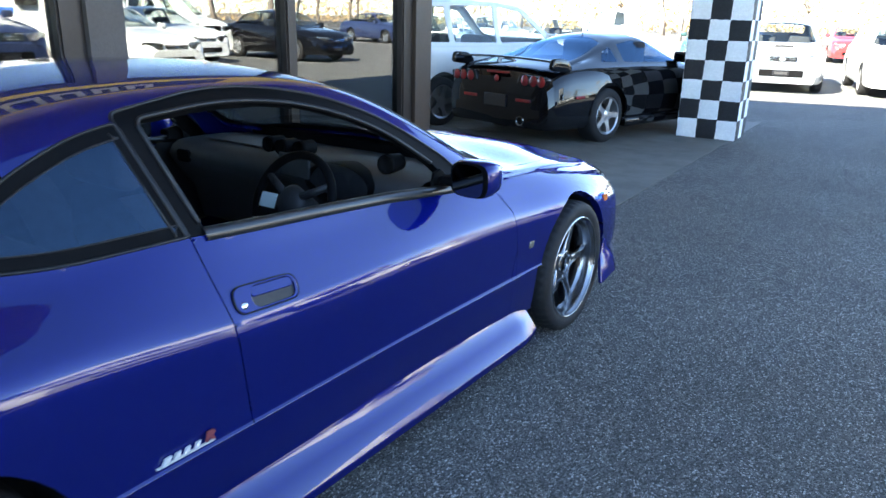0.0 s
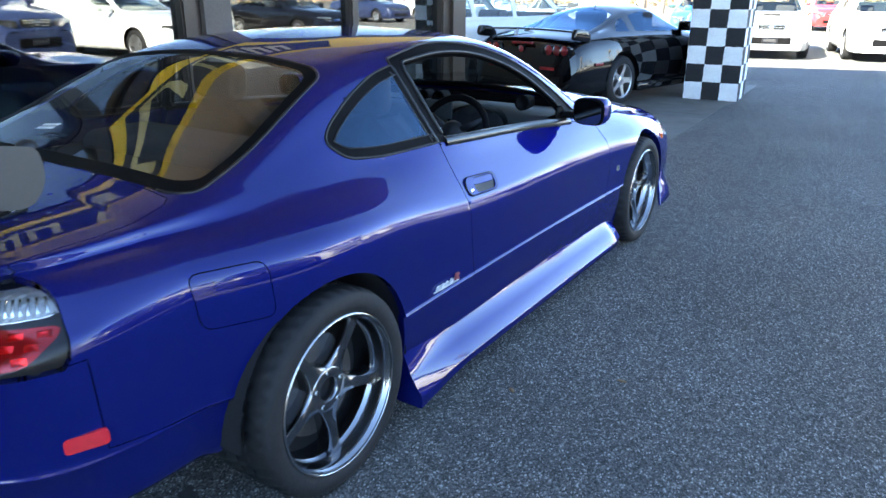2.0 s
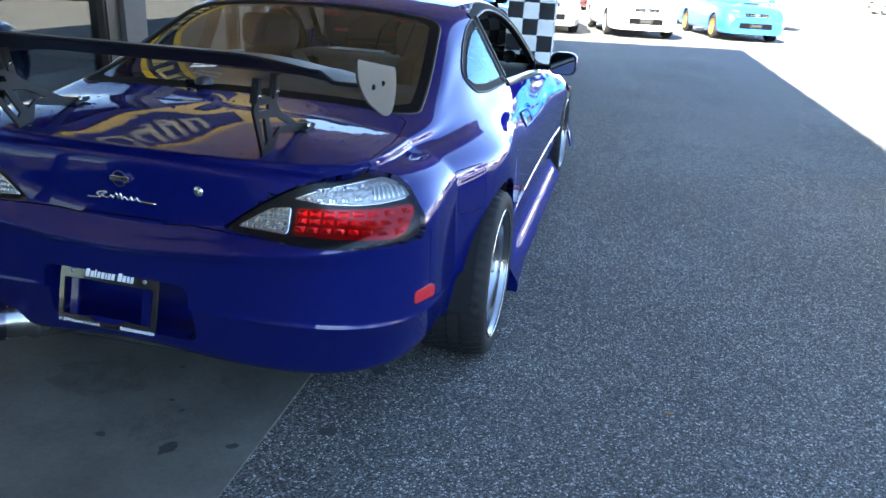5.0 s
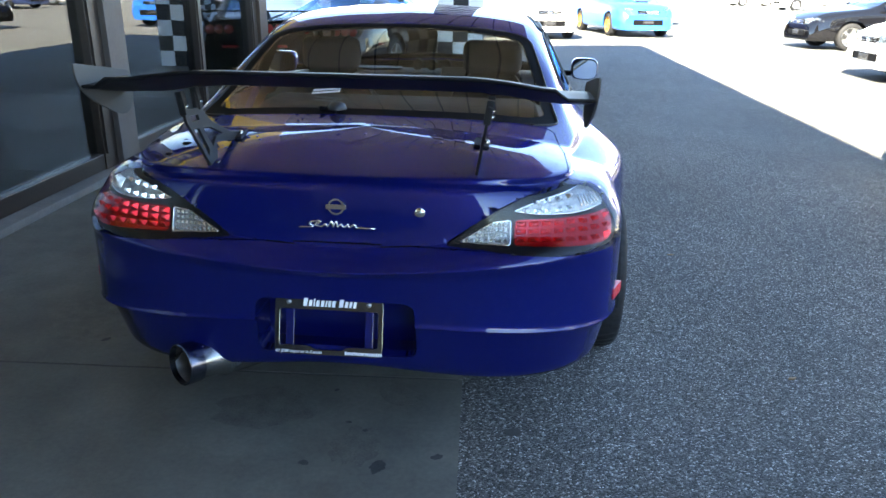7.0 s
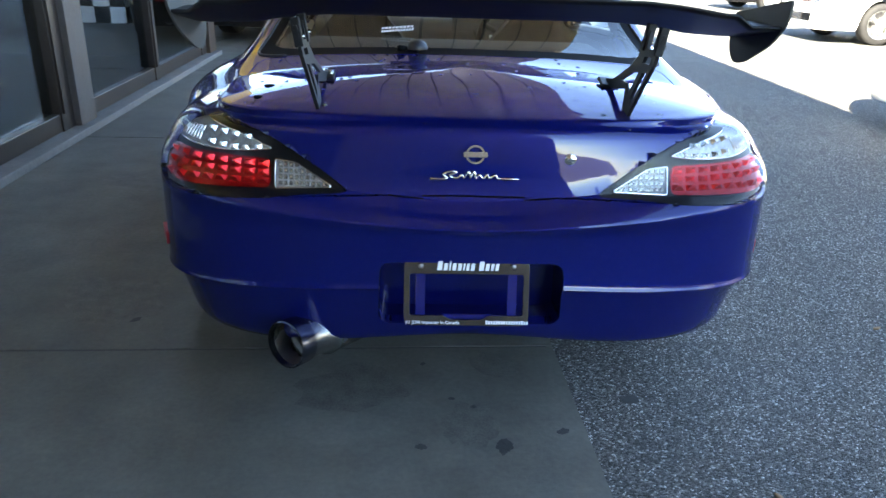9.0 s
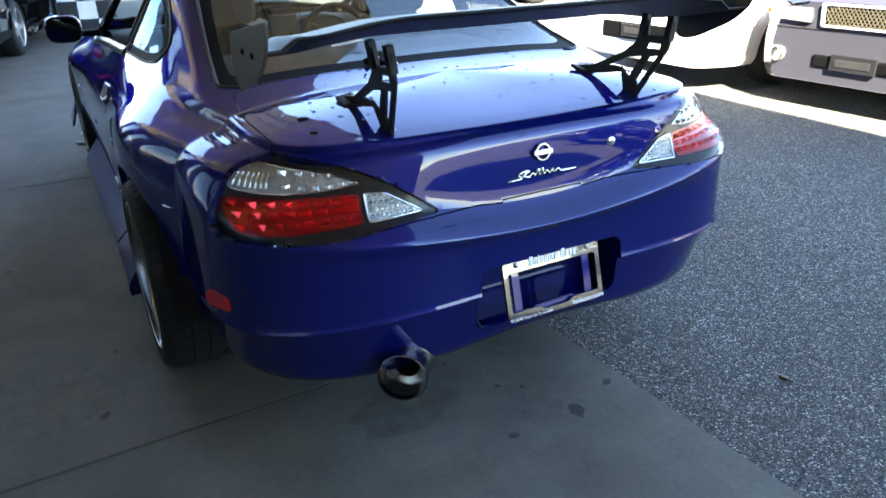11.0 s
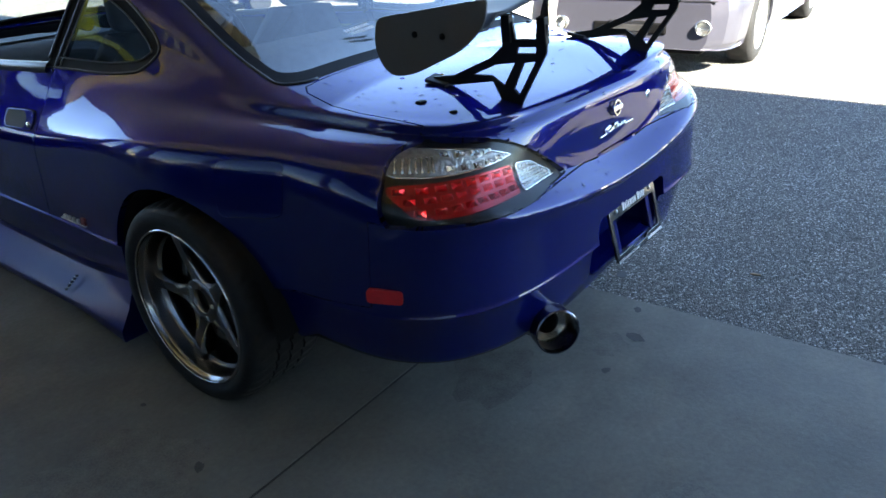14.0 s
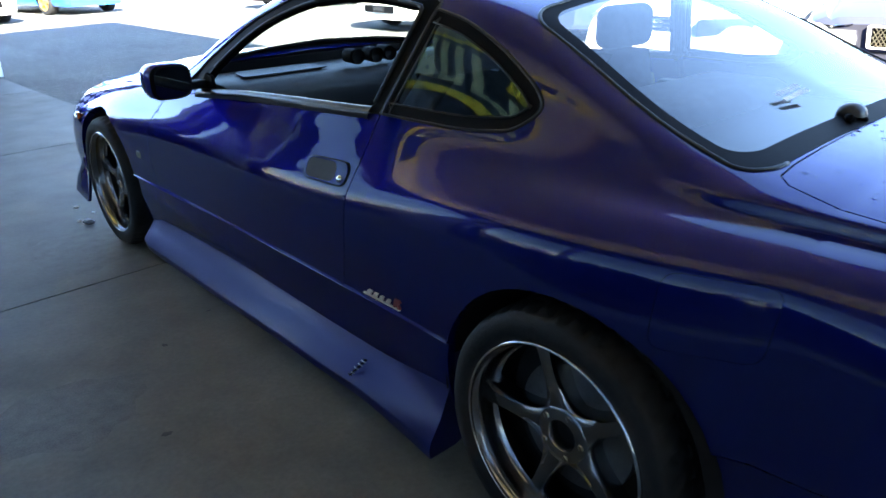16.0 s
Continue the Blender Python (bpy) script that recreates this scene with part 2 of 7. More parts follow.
def prism(poly, h0, h1, plane="yz", bevel=0.0, holes=(), bm=None):
    """A plate: a polygon in a plane, with thickness from h0 to h1 along the third axis."""
    bm = bm or bmesh.new()

    def v(p, h):
        return {"yz": (h, p[0], p[1]), "xz": (p[0], h, p[1]), "xy": (p[0], p[1], h)}[plane]
    loops = [poly, *holes]
    edges = []
    rings = []
    for lp in loops:
        vs = [bm.verts.new(v(p, h0)) for p in lp]
        rings.append(vs)
        for i in range(len(vs)):
            edges.append(bm.edges.new((vs[i], vs[(i + 1) % len(vs)])))
    res = bmesh.ops.triangle_fill(bm, edges=edges, use_beauty=True)
    faces = [g for g in res["geom"] if isinstance(g, bmesh.types.BMFace)]
    ex = bmesh.ops.extrude_face_region(bm, geom=faces)
    nv = [g for g in ex["geom"] if isinstance(g, bmesh.types.BMVert)]
    d = Vector(v((0, 0), h1 - h0))
    bmesh.ops.translate(bm, verts=nv, vec=d)
    bmesh.ops.recalc_face_normals(bm, faces=bm.faces)
    if bevel:
        es = [e for e in bm.edges if len(e.link_faces) == 2 and e.calc_face_angle(0) > 0.9]
        bmesh.ops.bevel(bm, geom=es, offset=bevel, segments=2, profile=0.5, affect="EDGES")
    return bm


def tube(points, radius, seg=10, bm=None, caps=True):
    """A bent rod through points."""
    bm = bm or bmesh.new()
    pts = [Vector(p) for p in points]
    rings = []
    for i, p in enumerate(pts):
        d = (pts[min(i + 1, len(pts) - 1)] - pts[max(i - 1, 0)]).normalized()
        side = d.cross(Vector((0, 0, 1)))
        if side.length < 1e-3:
            side = d.cross(Vector((0, 1, 0)))
        side.normalize()
        up = side.cross(d)
        r = radius[i] if isinstance(radius, (list, tuple)) else radius
        rings.append([bm.verts.new(p + side * (r * math.cos(a)) + up * (r * math.sin(a)))
                      for a in (2 * math.pi * k / seg for k in range(seg))])
    for a, b in zip(rings, rings[1:]):
        for k in range(seg):
            bm.faces.new((a[k], a[(k + 1) % seg], b[(k + 1) % seg], b[k]))
    if caps:
        bm.faces.new(rings[0][::-1])
        bm.faces.new(rings[-1])
    bmesh.ops.recalc_face_normals(bm, faces=bm.faces)
    return bm


def smooth_poly(pts, per=6):
    """A closed Catmull-Rom curve through points."""
    out, n = [], len(pts)
    for i in range(n):
        p0, p1, p2, p3 = (np.array(pts[(i + k) % n], float) for k in (-1, 0, 1, 2))
        for k in range(per):
            t = k / per
            out.append(tuple(0.5 * (2 * p1 + (p2 - p0) * t + (2 * p0 - 5 * p1 + 4 * p2 - p3) * t * t + (3 * p1 - p0 - 3 * p2 + p3) * t ** 3)))
    return out


def round_poly(pts, r=0.03, seg=4):
    """A polygon with rounded corners; r is one radius, or one for each corner."""
    out, n = [], len(pts)
    for i in range(n):
        a, b, c = (np.array(pts[(i + k) % n], float) for k in (-1, 0, 1))
        ri = r[i] if isinstance(r, (list, tuple)) else r
        u, w = (a - b) / np.linalg.norm(a - b), (c - b) / np.linalg.norm(c - b)
        ri = min(ri, np.linalg.norm(a - b) * 0.49, np.linalg.norm(c - b) * 0.49)
        if ri <= 0:
            out.append(tuple(b))
            continue
        p, q = b + u * ri, b + w * ri
        for k in range(seg + 1):
            t = k / seg
            out.append(tuple((1 - t) ** 2 * p + 2 * t * (1 - t) * b + t * t * q))
    return out


def inset(poly, d):
    """A closed polygon moved inwards by d."""
    n = len(poly)
    p = np.array(poly, float)
    area = sum(p[i][0] * p[(i + 1) % n][1] - p[(i + 1) % n][0] * p[i][1] for i in range(n))
    s = 1 if area > 0 else -1
    out = []
    for i in range(n):
        e = p[(i + 1) % n] - p[i - 1]
        e = e / (np.linalg.norm(e) + 1e-9)
        out.append(tuple(p[i] + s * d * np.array((-e[1], e[0]))))
    return out


def inside(pt, poly):
    x, y = pt
    hit = False
    n = len(poly)
    for i in range(n):
        (x0, y0), (x1, y1) = poly[i], poly[(i + 1) % n]
        if (y0 > y) != (y1 > y) and x < (x1 - x0) * (y - y0) / (y1 - y0) + x0:
            hit = not hit
    return hit


def pchip(xs, ys, x):
    """Shape-keeping cubic through (xs, ys); ys may have columns."""
    xs, ys, x = np.asarray(xs, float), np.asarray(ys, float), np.asarray(x, float)
    if ys.ndim == 1:
        ys = ys[:, None]
    h = np.diff(xs)
    d = np.diff(ys, axis=0) / h[:, None]
    m = np.zeros_like(ys)
    m[0], m[-1] = d[0], d[-1]
    for i in range(1, len(xs) - 1):
        w1, w2 = 2 * h[i] + h[i - 1], h[i] + 2 * h[i - 1]
        ok = d[i - 1] * d[i] > 0
        with np.errstate(divide="ignore", invalid="ignore"):
            v = (w1 + w2) / (w1 / d[i - 1] + w2 / d[i])
        m[i] = np.where(ok, v, 0)
    k = np.clip(np.searchsorted(xs, x) - 1, 0, len(xs) - 2)
    t = ((x - xs[k]) / h[k])[:, None]
    hh = h[k][:, None]
    out = ((1 + 2 * t) * (1 - t) ** 2 * ys[k] + t * (1 - t) ** 2 * hh * m[k] + t * t * (3 - 2 * t) * ys[k + 1] + t * t * (t - 1) * hh * m[k + 1])
    return out


def spline(xs, ys, x):
    """Natural cubic spline, for smooth flow along a body."""
    xs, ys, x = np.asarray(xs, float), np.asarray(ys, float), np.asarray(x, float)
    if ys.ndim == 1:
        ys = ys[:, None]
    n = len(xs)
    h = np.diff(xs)
    A = np.zeros((n, n))
    B = np.zeros((n, ys.shape[1]))
    A[0, 0] = A[-1, -1] = 1
    for i in range(1, n - 1):
        A[i, i - 1], A[i, i], A[i, i + 1] = h[i - 1], 2 * (h[i - 1] + h[i]), h[i]
        B[i] = 6 * ((ys[i + 1] - ys[i]) / h[i] - (ys[i] - ys[i - 1]) / h[i - 1])
    M = np.linalg.solve(A, B)
    k = np.clip(np.searchsorted(xs, x) - 1, 0, n - 2)
    a, b, hh = (xs[k + 1] - x)[:, None], (x - xs[k])[:, None], h[k][:, None]
    return (M[k] * a ** 3 + M[k + 1] * b ** 3) / (6 * hh) + (ys[k] / hh - M[k] * hh / 6) * a + (ys[k + 1] / hh - M[k + 1] * hh / 6) * b


def grid_mesh(P, bm=None):
    """Quads over a grid of points P[i][j]."""
    bm = bm or bmesh.new()
    V = [[bm.verts.new(p) for p in row] for row in P]
    for i in range(len(V) - 1):
        for j in range(len(V[0]) - 1):
            bm.faces.new((V[i][j], V[i + 1][j], V[i + 1][j + 1], V[i][j + 1]))
    return bm


def carve(bm, tag, poly, axes, value, test):
    """Cuts a polygon, drawn in two axes, into a surface and gives the faces inside it a value. test: which faces take part."""
    a, b = axes
    c = 3 - a - b
    P = np.array(poly, float)
    lo, hi = P.min(0) - 0.005, P.max(0) + 0.005

    def candidates(q0, q1):
        out = []
        for f in bm.faces:
            m = f.calc_center_bounds()
            if not (q0[0] - 0.06 < m[a] < q1[0] + 0.06 and q0[1] - 0.06 < m[b] < q1[1] + 0.06):
                continue
            f.normal_update()
            if not test(f, m):
                continue
            us = [v.co[a] for v in f.verts]
            ws = [v.co[b] for v in f.verts]
            if max(us) >= q0[0] and min(us) <= q1[0] and max(ws) >= q0[1] and min(ws) <= q1[1]:
                out.append(f)
        return out
    n = len(poly)
    for i in range(n):
        p, q = P[i], P[(i + 1) % n]
        if np.linalg.norm(q - p) < 1e-6:
            continue
        fs = candidates(np.minimum(p, q) - 0.004, np.maximum(p, q) + 0.004)
        if not fs:
            continue
        no = [0, 0, 0]
        no[a], no[b] = np.array((-(q - p)[1], (q - p)[0])) / np.linalg.norm(q - p)
        co = [0, 0, 0]
        co[a], co[b] = p
        geom = list(fs) + list({e for f in fs for e in f.edges}) + list({v for f in fs for v in f.verts})
        bmesh.ops.bisect_plane(bm, geom=geom, dist=1e-5, plane_co=co, plane_no=no)
    for f in candidates(lo, hi):
        m = f.calc_center_median()
        if inside((m[a], m[b]), poly):
            f[tag] = value


def true_normal(v):
    """The normal at a vertex, slivers left out."""
    n = sum((f.normal * f.calc_area() for f in v.link_faces), Vector())
    if n.length < 1e-9:
        n = sum((f.normal * f.calc_area() for w in v.link_edges for f in w.other_vert(v).link_faces), Vector())
    return n.normalized()


def pick(bm, tag, values, mirror=0, fold=0.0, gap=0.0, back=False):
    """A new bmesh of the faces with these values. mirror: 0 as they are, 1 mirrored in x, 2 both halves joined.
    fold: the rim turns in by so much; gap: the panel's edge draws back by so much."""
    out = bmesh.new()
    for side in ((1,), (-1,), (1, -1))[mirror]:
        vmap = {}
        for f in bm.faces:
            if f[tag] not in values:
                continue
            vs = []
            for v in f.verts:
                if v not in vmap:
                    x = 0.0 if abs(v.co.x) < 1e-4 else v.co.x * side
                    vmap[v] = out.verts.new((x, v.co.y, v.co.z))
                vs.append(vmap[v])
            try:
                out.faces.new(vs if side == 1 else vs[::-1])
            except ValueError:
                pass
    bmesh.ops.remove_doubles(out, verts=out.verts, dist=7e-4)
    bmesh.ops.dissolve_degenerate(out, dist=3e-4, edges=out.edges)
    out.normal_update()
    for e in out.edges:
        if len(e.link_faces) == 2 and e.calc_face_angle(0.0) > radians(24):
            e.smooth = False
    rim = [e for e in out.edges if len(e.link_faces) == 1]
    if gap or fold:
        pull = {}
        nrm = {v: true_normal(v) for e in rim for v in e.verts}
        for e in rim:
            f = e.link_faces[0]
            lp = [k for k in f.loops if k.edge == e][0]
            d = lp.link_loop_next.vert.co - lp.vert.co
            inn = (nrm[e.verts[0]] + nrm[e.verts[1]]).cross(d)
            for v in e.verts:
                pull.setdefault(v, []).append(inn)
        for v, ds in pull.items():
            d = sum(ds, Vector())
            if d.length > 1e-6:
                v.co += d.normalized() * gap
        out.normal_update()
        for f in out.faces:  # slivers at the rim face the way their neighbours do
            if f.calc_area() < 6e-6:
                near = sum((g.normal * g.calc_area() for e in f.edges for g in e.link_faces if g != f), Vector())
                if near.dot(f.normal) < 0:
                    f.normal_flip()
                for e in f.edges:
                    e.smooth = True
        if fold:
            ex = bmesh.ops.extrude_edge_only(out, edges=rim)
            old = {tuple(round(c, 6) for c in v.co): n for v, n in nrm.items()}
            for v in [g for g in ex["geom"] if isinstance(g, bmesh.types.BMVert)]:
                n = old.get(tuple(round(c, 6) for c in v.co))
                if n is not None:
                    v.co -= n * fold
            for e in rim:
                if e.is_valid:
                    e.smooth = False
    return out


# ---- the blue coupe: a body lofted from sections, then cut into its panels ----
REAR_Y, FRONT_Y, HUB_Z = -0.115, 2.525, 0.297
POLE = -0.50
SIDE_Y = [-0.5, -0.115, 0.25, 0.6, 1.3, 2.05, 2.525, 3.0, 3.25, 3.42]
SIDE_W = [0.774, 0.855, 0.842, 0.830, 0.825, 0.831, 0.849, 0.82, 0.70, 0.45]
SIDE = [  # heights and draw-in from the widest line, sill to belt
    ((.268, .050), (.285, .037), (.335, .024), (.415, .013), (.425, -.001), (.436, .0008), (.61, .002), (.69, .004), (.725, .009), (.752, .020), (.779, .045), (.798, .085), (.812, .145)),
    ((.22, .04), (.26, .03), (.33, .02), (.40, .015), (.41, .006), (.420, .0055), (.61, .001), (.690, .004), (.722, .009), (.748, .020), (.776, .047), (.803, .09), (.826, .145)),
    ((.20, .04), (.26, .025), (.33, .016), (.396, .012), (.406, -.003), (.416, .0015), (.60, .002), (.672, .004), (.704, .010), (.730, .022), (.766, .053), (.80, .088), (.842, .133)),
    ((.20, .03), (.26, .02), (.33, .012), (.393, .01), (.403, -.005), (.413, .0008), (.58, .002), (.638, .004), (.670, .011), (.702, .027), (.752, .056), (.802, .084), (.86, .114)),
    ((.20, .03), (.26, .02), (.33, .012), (.392, .01), (.402, -.005), (.412, .0008), (.575, .002), (.62, .004), (.655, .012), (.688, .027), (.735, .052), (.778, .076), (.822, .100)),
    ((.20, .03), (.26, .02), (.33, .012), (.390, .01), (.40, -.005), (.410, .0008), (.56, .002), (.603, .004), (.636, .012), (.665, .025), (.705, .048), (.74, .070), (.772, .096)),
    ((.20, .04), (.26, .03), (.33, .02), (.39, .015), (.40, .004), (.414, .004), (.53, .002), (.575, .006), (.61, .016), (.638, .033), (.68, .070), (.712, .107), (.735, .15)),
    ((.17, .05), (.21, .03), (.28, .01), (.36, 0), (.37, 0), (.43, 0), (.48, .005), (.53, .015), (.56, .03), (.59, .05), (.63, .09), (.655, .13), (.67, .17)),
    ((.17, .06), (.21, .03), (.28, .01), (.36, 0), (.37, 0), (.42, .005), (.465, .01), (.51, .02), (.535, .035), (.56, .055), (.59, .09), (.612, .13), (.625, .17)),
    ((.17, .06), (.21, .03), (.28, .01), (.36, 0), (.37, 0), (.42, .01), (.45, .02), (.48, .03), (.50, .04), (.515, .06), (.53, .09), (.545, .12), (.55, .15)),
]
REAR = ((.312, .045), (.326, .034), (.38, .021), (.448, .014), (.458, -.003), (.470, .0005), (.580, .007), (.599, -.002), (.610, .010), (.651, .064), (.755, .076), (.806, .084), (.822, .104))
REAR_B, REAR_TOP = 0.535, ((.418, .829), (.385, .836), (.27, .854), (.14, .871), (0, .884))
TOP_Y = [-0.5, -0.38, -0.115, 0.1, 0.25, 0.6, 1.0, 1.3, 1.6, 1.9, 2.1, 2.525, 3.0, 3.25, 3.42]
TOP = [  # x, z from the belt up over the roof or bonnet to the middle
    ((.62, .836), (.58, .846), (.45, .864), (.25, .878), (0, .884)),
    ((.645, .848), (.60, .864), (.46, .882), (.25, .892), (0, .896)),
    ((.647, .885), (.603, .93), (.50, .954), (.27, .969), (0, .975)),
    ((.634, .94), (.575, 1.02), (.50, 1.047), (.27, 1.061), (0, 1.068)),
    ((.633, .965), (.563, 1.068), (.495, 1.103), (.27, 1.124), (0, 1.132)),
    ((.645, .99), (.567, 1.125), (.49, 1.165), (.26, 1.193), (0, 1.203)),
    ((.645, .98), (.562, 1.135), (.485, 1.175), (.26, 1.203), (0, 1.212)),
    ((.66, .94), (.582, 1.095), (.505, 1.145), (.27, 1.178), (0, 1.19)),
    ((.69, .87), (.635, .97), (.565, 1.03), (.30, 1.075), (0, 1.09)),
    ((.712, .80), (.685, .83), (.615, .875), (.31, .92), (0, .935)),
    ((.712, .775), (.695, .784), (.615, .80), (.31, .842), (0, .857)),
    ((.69, .745), (.66, .753), (.57, .768), (.30, .805), (0, .82)),
    ((.63, .68), (.60, .687), (.50, .70), (.28, .735), (0, .745)),
    ((.50, .635), (.47, .64), (.40, .648), (.22, .66), (0, .665)),
    ((.28, .555), (.26, .557), (.20, .56), (.12, .565), (0, .57)),
]
FINE_J = np.concatenate([np.linspace(0, 3, 8)[:-1], np.linspace(3, 4, 3)[:-1], np.linspace(4, 12, 30)[:-1], np.linspace(12, 15, 22)[:-1], np.linspace(15, 17, 18)])


CORNER = np.array([3.3] * 3 + [3.9] * 6 + [3.8, 3.5, 3.5, 4.0] + [5.0] * 5)  # how square each line turns at the tail

SETTLE = np.array([4.0] * 3 + [1.5] * 10 + [1.0] * 5)  # how late each line reaches its height at the tail


def coupe_half():
    """The right half of the outer skin, from the tail round the corner and forward to the nose."""
    ys = np.concatenate([np.linspace(POLE, 2.2, 124), np.linspace(2.2, 3.42, 46)[1:]])
    w = spline(SIDE_Y, SIDE_W, ys)[:, 0]
    sz = spline(SIDE_Y, [[k[0] for k in s] for s in SIDE], ys)
    sd = spline(SIDE_Y, [[k[1] for k in s] for s in SIDE], ys)
    tx = spline(TOP_Y, [[k[0] for k in s] for s in TOP], ys)
    tz = spline(TOP_Y, [[k[1] for k in s] for s in TOP], ys)
    X = np.concatenate([w[:, None] - sd, tx], 1)
    Z = np.concatenate([sz, tz], 1)
    J = np.arange(18.0)
    rows = []
    rb = np.array([REAR_B - k[1] for k in REAR] + [k[0] for k in REAR_TOP])
    rz = np.array([k[0] for k in REAR] + [k[1] for k in REAR_TOP])
    for th in np.linspace(90, 0, 60)[:-1]:
        c, s = math.cos(radians(th)), math.sin(radians(th))
        n = CORNER
        with np.errstate(divide="ignore"):
            r = np.where(X[0] > 1e-6, ((c / np.maximum(X[0], 1e-6)) ** n + (s / np.maximum(rb, 1e-6)) ** n) ** (-1 / n), 0)
        k = s ** SETTLE
        z = Z[0] * (1 - k) + rz * k
        rows.append(pchip(J, np.stack([r * c, POLE - r * s, z], 1), FINE_J))
    for i, y in enumerate(ys):
        rows.append(pchip(J, np.stack([X[i], np.full(18, y), Z[i]], 1), FINE_J))
    return np.array(rows)


BODY, DOOR, Q_GLASS, Q_FRAME, OPENING, R_GLASS, R_FRAME, SCREEN, S_FRAME, BOOT, BUMPER, LAMP, FUEL, BONNET, FENDER, NOSE, PLATE, BELT, HEADLAMP, RAIL = range(20)
SKIN = grid_mesh(coupe_half())
bmesh.ops.recalc_face_normals(SKIN, faces=SKIN.faces)
TAG = SKIN.faces.layers.int.new("region")
if sum((f.normal.x for f in SKIN.faces), 0.0) < 0:
    bmesh.ops.reverse_faces(SKIN, faces=SKIN.faces)


def side(f, m):
    return f.normal.x > 0.25 and m.x > 0.3


def up(f, m):
    return f.normal.z > 0.15


def rearward(f, m):
    return f.normal.y < -0.12 and m.y < -0.55


# broad regions first, finer ones over them
carve(SKIN, TAG, [(-1.2, 0.1), (0.40, 0.1), (0.40, 0.425), (-0.45, 0.425), (-0.60, 0.433), (-0.745, 0.45), (-0.755, 0.66), (-1.2, 0.66)], (1, 2), BUMPER, lambda f, m: m.y < -0.3 and m.z < 0.664)
carve(SKIN, TAG, [(-0.1, -1.2), (0.0, -0.985)] + [(0.585, -0.985), (0.598, -0.86), (0.600, -0.6), (0.580, -0.405), (0.560, -0.380), (0.50, -0.376), (0.30, -0.374), (-0.1, -0.374)], (0, 1), BOOT, lambda f, m: m.z > 0.6601 and m.y < -0.36)
carve(SKIN, TAG, [(0.595, 0.872), (0.615, 0.70), (0.635, 0.50), (0.648, 0.394), (1.945, 0.394), (1.985, 0.52), (1.97, 0.66), (1.90, 0.755), (1.66, 0.796), (1.3, 0.8255), (1.0, 0.845)], (1, 2), DOOR, side)
carve(SKIN, TAG, [(1.985, 0.1), (3.02, 0.1), (2.95, 0.52), (2.95, 0.70), (2.10, 0.80), (1.90, 0.79), (1.93, 0.73), (1.97, 0.66), (1.985, 0.52)], (1, 2), FENDER, side)
carve(SKIN, TAG, [(-0.1, 2.06), (0.3, 2.05), (0.60, 2.0), (0.655, 2.05), (0.64, 2.5), (0.56, 2.95), (0.3, 3.15), (-0.1, 3.18)], (0, 1), BONNET, lambda f, m: f.normal.z > 0.4 and m.z > 0.6)
carve(SKIN, TAG, [(2.95, 0.1), (3.6, 0.1), (3.6, 0.52), (2.95, 0.52)], (1, 2), NOSE, lambda f, m: m.y > 2.9)
carve(SKIN, TAG, round_poly([(2.92, 0.535), (3.36, 0.53), (3.30, 0.60), (3.02, 0.655)], 0.03), (1, 2), HEADLAMP, lambda f, m: m.y > 2.8 and m.x > 0.3)
# glass
QW = round_poly([(0.595, 0.868), (0.53, 1.118), (0.42, 1.098), (0.28, 1.045), (0.15, 0.975), (0.105, 0.935), (0.16, 0.885), (0.30, 0.868)], [.012, .012, .08, .09, .06, .05, .06, .08], 5)
carve(SKIN, TAG, QW, (1, 2), Q_FRAME, side)
carve(SKIN, TAG, inset(QW, 0.028), (1, 2), Q_GLASS, side)
DW = round_poly([(0.635, 0.878), (0.575, 1.122), (0.84, 1.146), (1.12, 1.118), (1.40, 1.022), (1.62, 0.875), (1.66, 0.808), (1.3, 0.838), (1.0, 0.857)], [.02, .03, .2, .2, .2, .05, .01, .3, .3], 5)
RAILP = round_poly([(0.589, 0.868), (0.524, 1.135), (0.84, 1.178), (1.14, 1.15), (1.43, 1.05), (1.68, 0.90), (1.80, 0.795), (1.3, 0.8255), (1.0, 0.845)], [.01, .03, .2, .2, .2, .05, .01, .3, .3], 5)
carve(SKIN, TAG, RAILP, (1, 2), RAIL, side)
carve(SKIN, TAG, DW, (1, 2), OPENING, side)
RW = round_poly([(-0.1, -0.375), (0.54, -0.366), (0.598, -0.325), (0.562, -0.05), (0.510, 0.245), (0.46, 0.285), (0.2, 0.307), (-0.1, 0.312)], [0, .045, .04, .3, .035, .035, .2, 0], 5)
carve(SKIN, TAG, RW, (0, 1), R_FRAME, up)
carve(SKIN, TAG, round_poly([(-0.1, -0.318), (0.505, -0.310), (0.553, -0.275), (0.525, -0.05), (0.475, 0.215), (0.43, 0.252), (0.2, 0.275), (-0.1, 0.28)], [0, .045, .04, .3, .035, .035, .2, 0], 5), (0, 1), R_GLASS, up)
WS = round_poly([(-0.1, 2.075), (0.3, 2.06), (0.61, 2.0), (0.665, 1.87), (0.60, 1.62), (0.515, 1.32), (0.47, 1.26), (0.2, 1.235), (-0.1, 1.23)], [0, .2, .1, .05, .2, .06, .04, .2, 0], 5)
carve(SKIN, TAG, WS, (0, 1), S_FRAME, up)
carve(SKIN, TAG, [(x, min(y, 1.98)) for x, y in inset(WS, 0.03)], (0, 1), SCREEN, up)
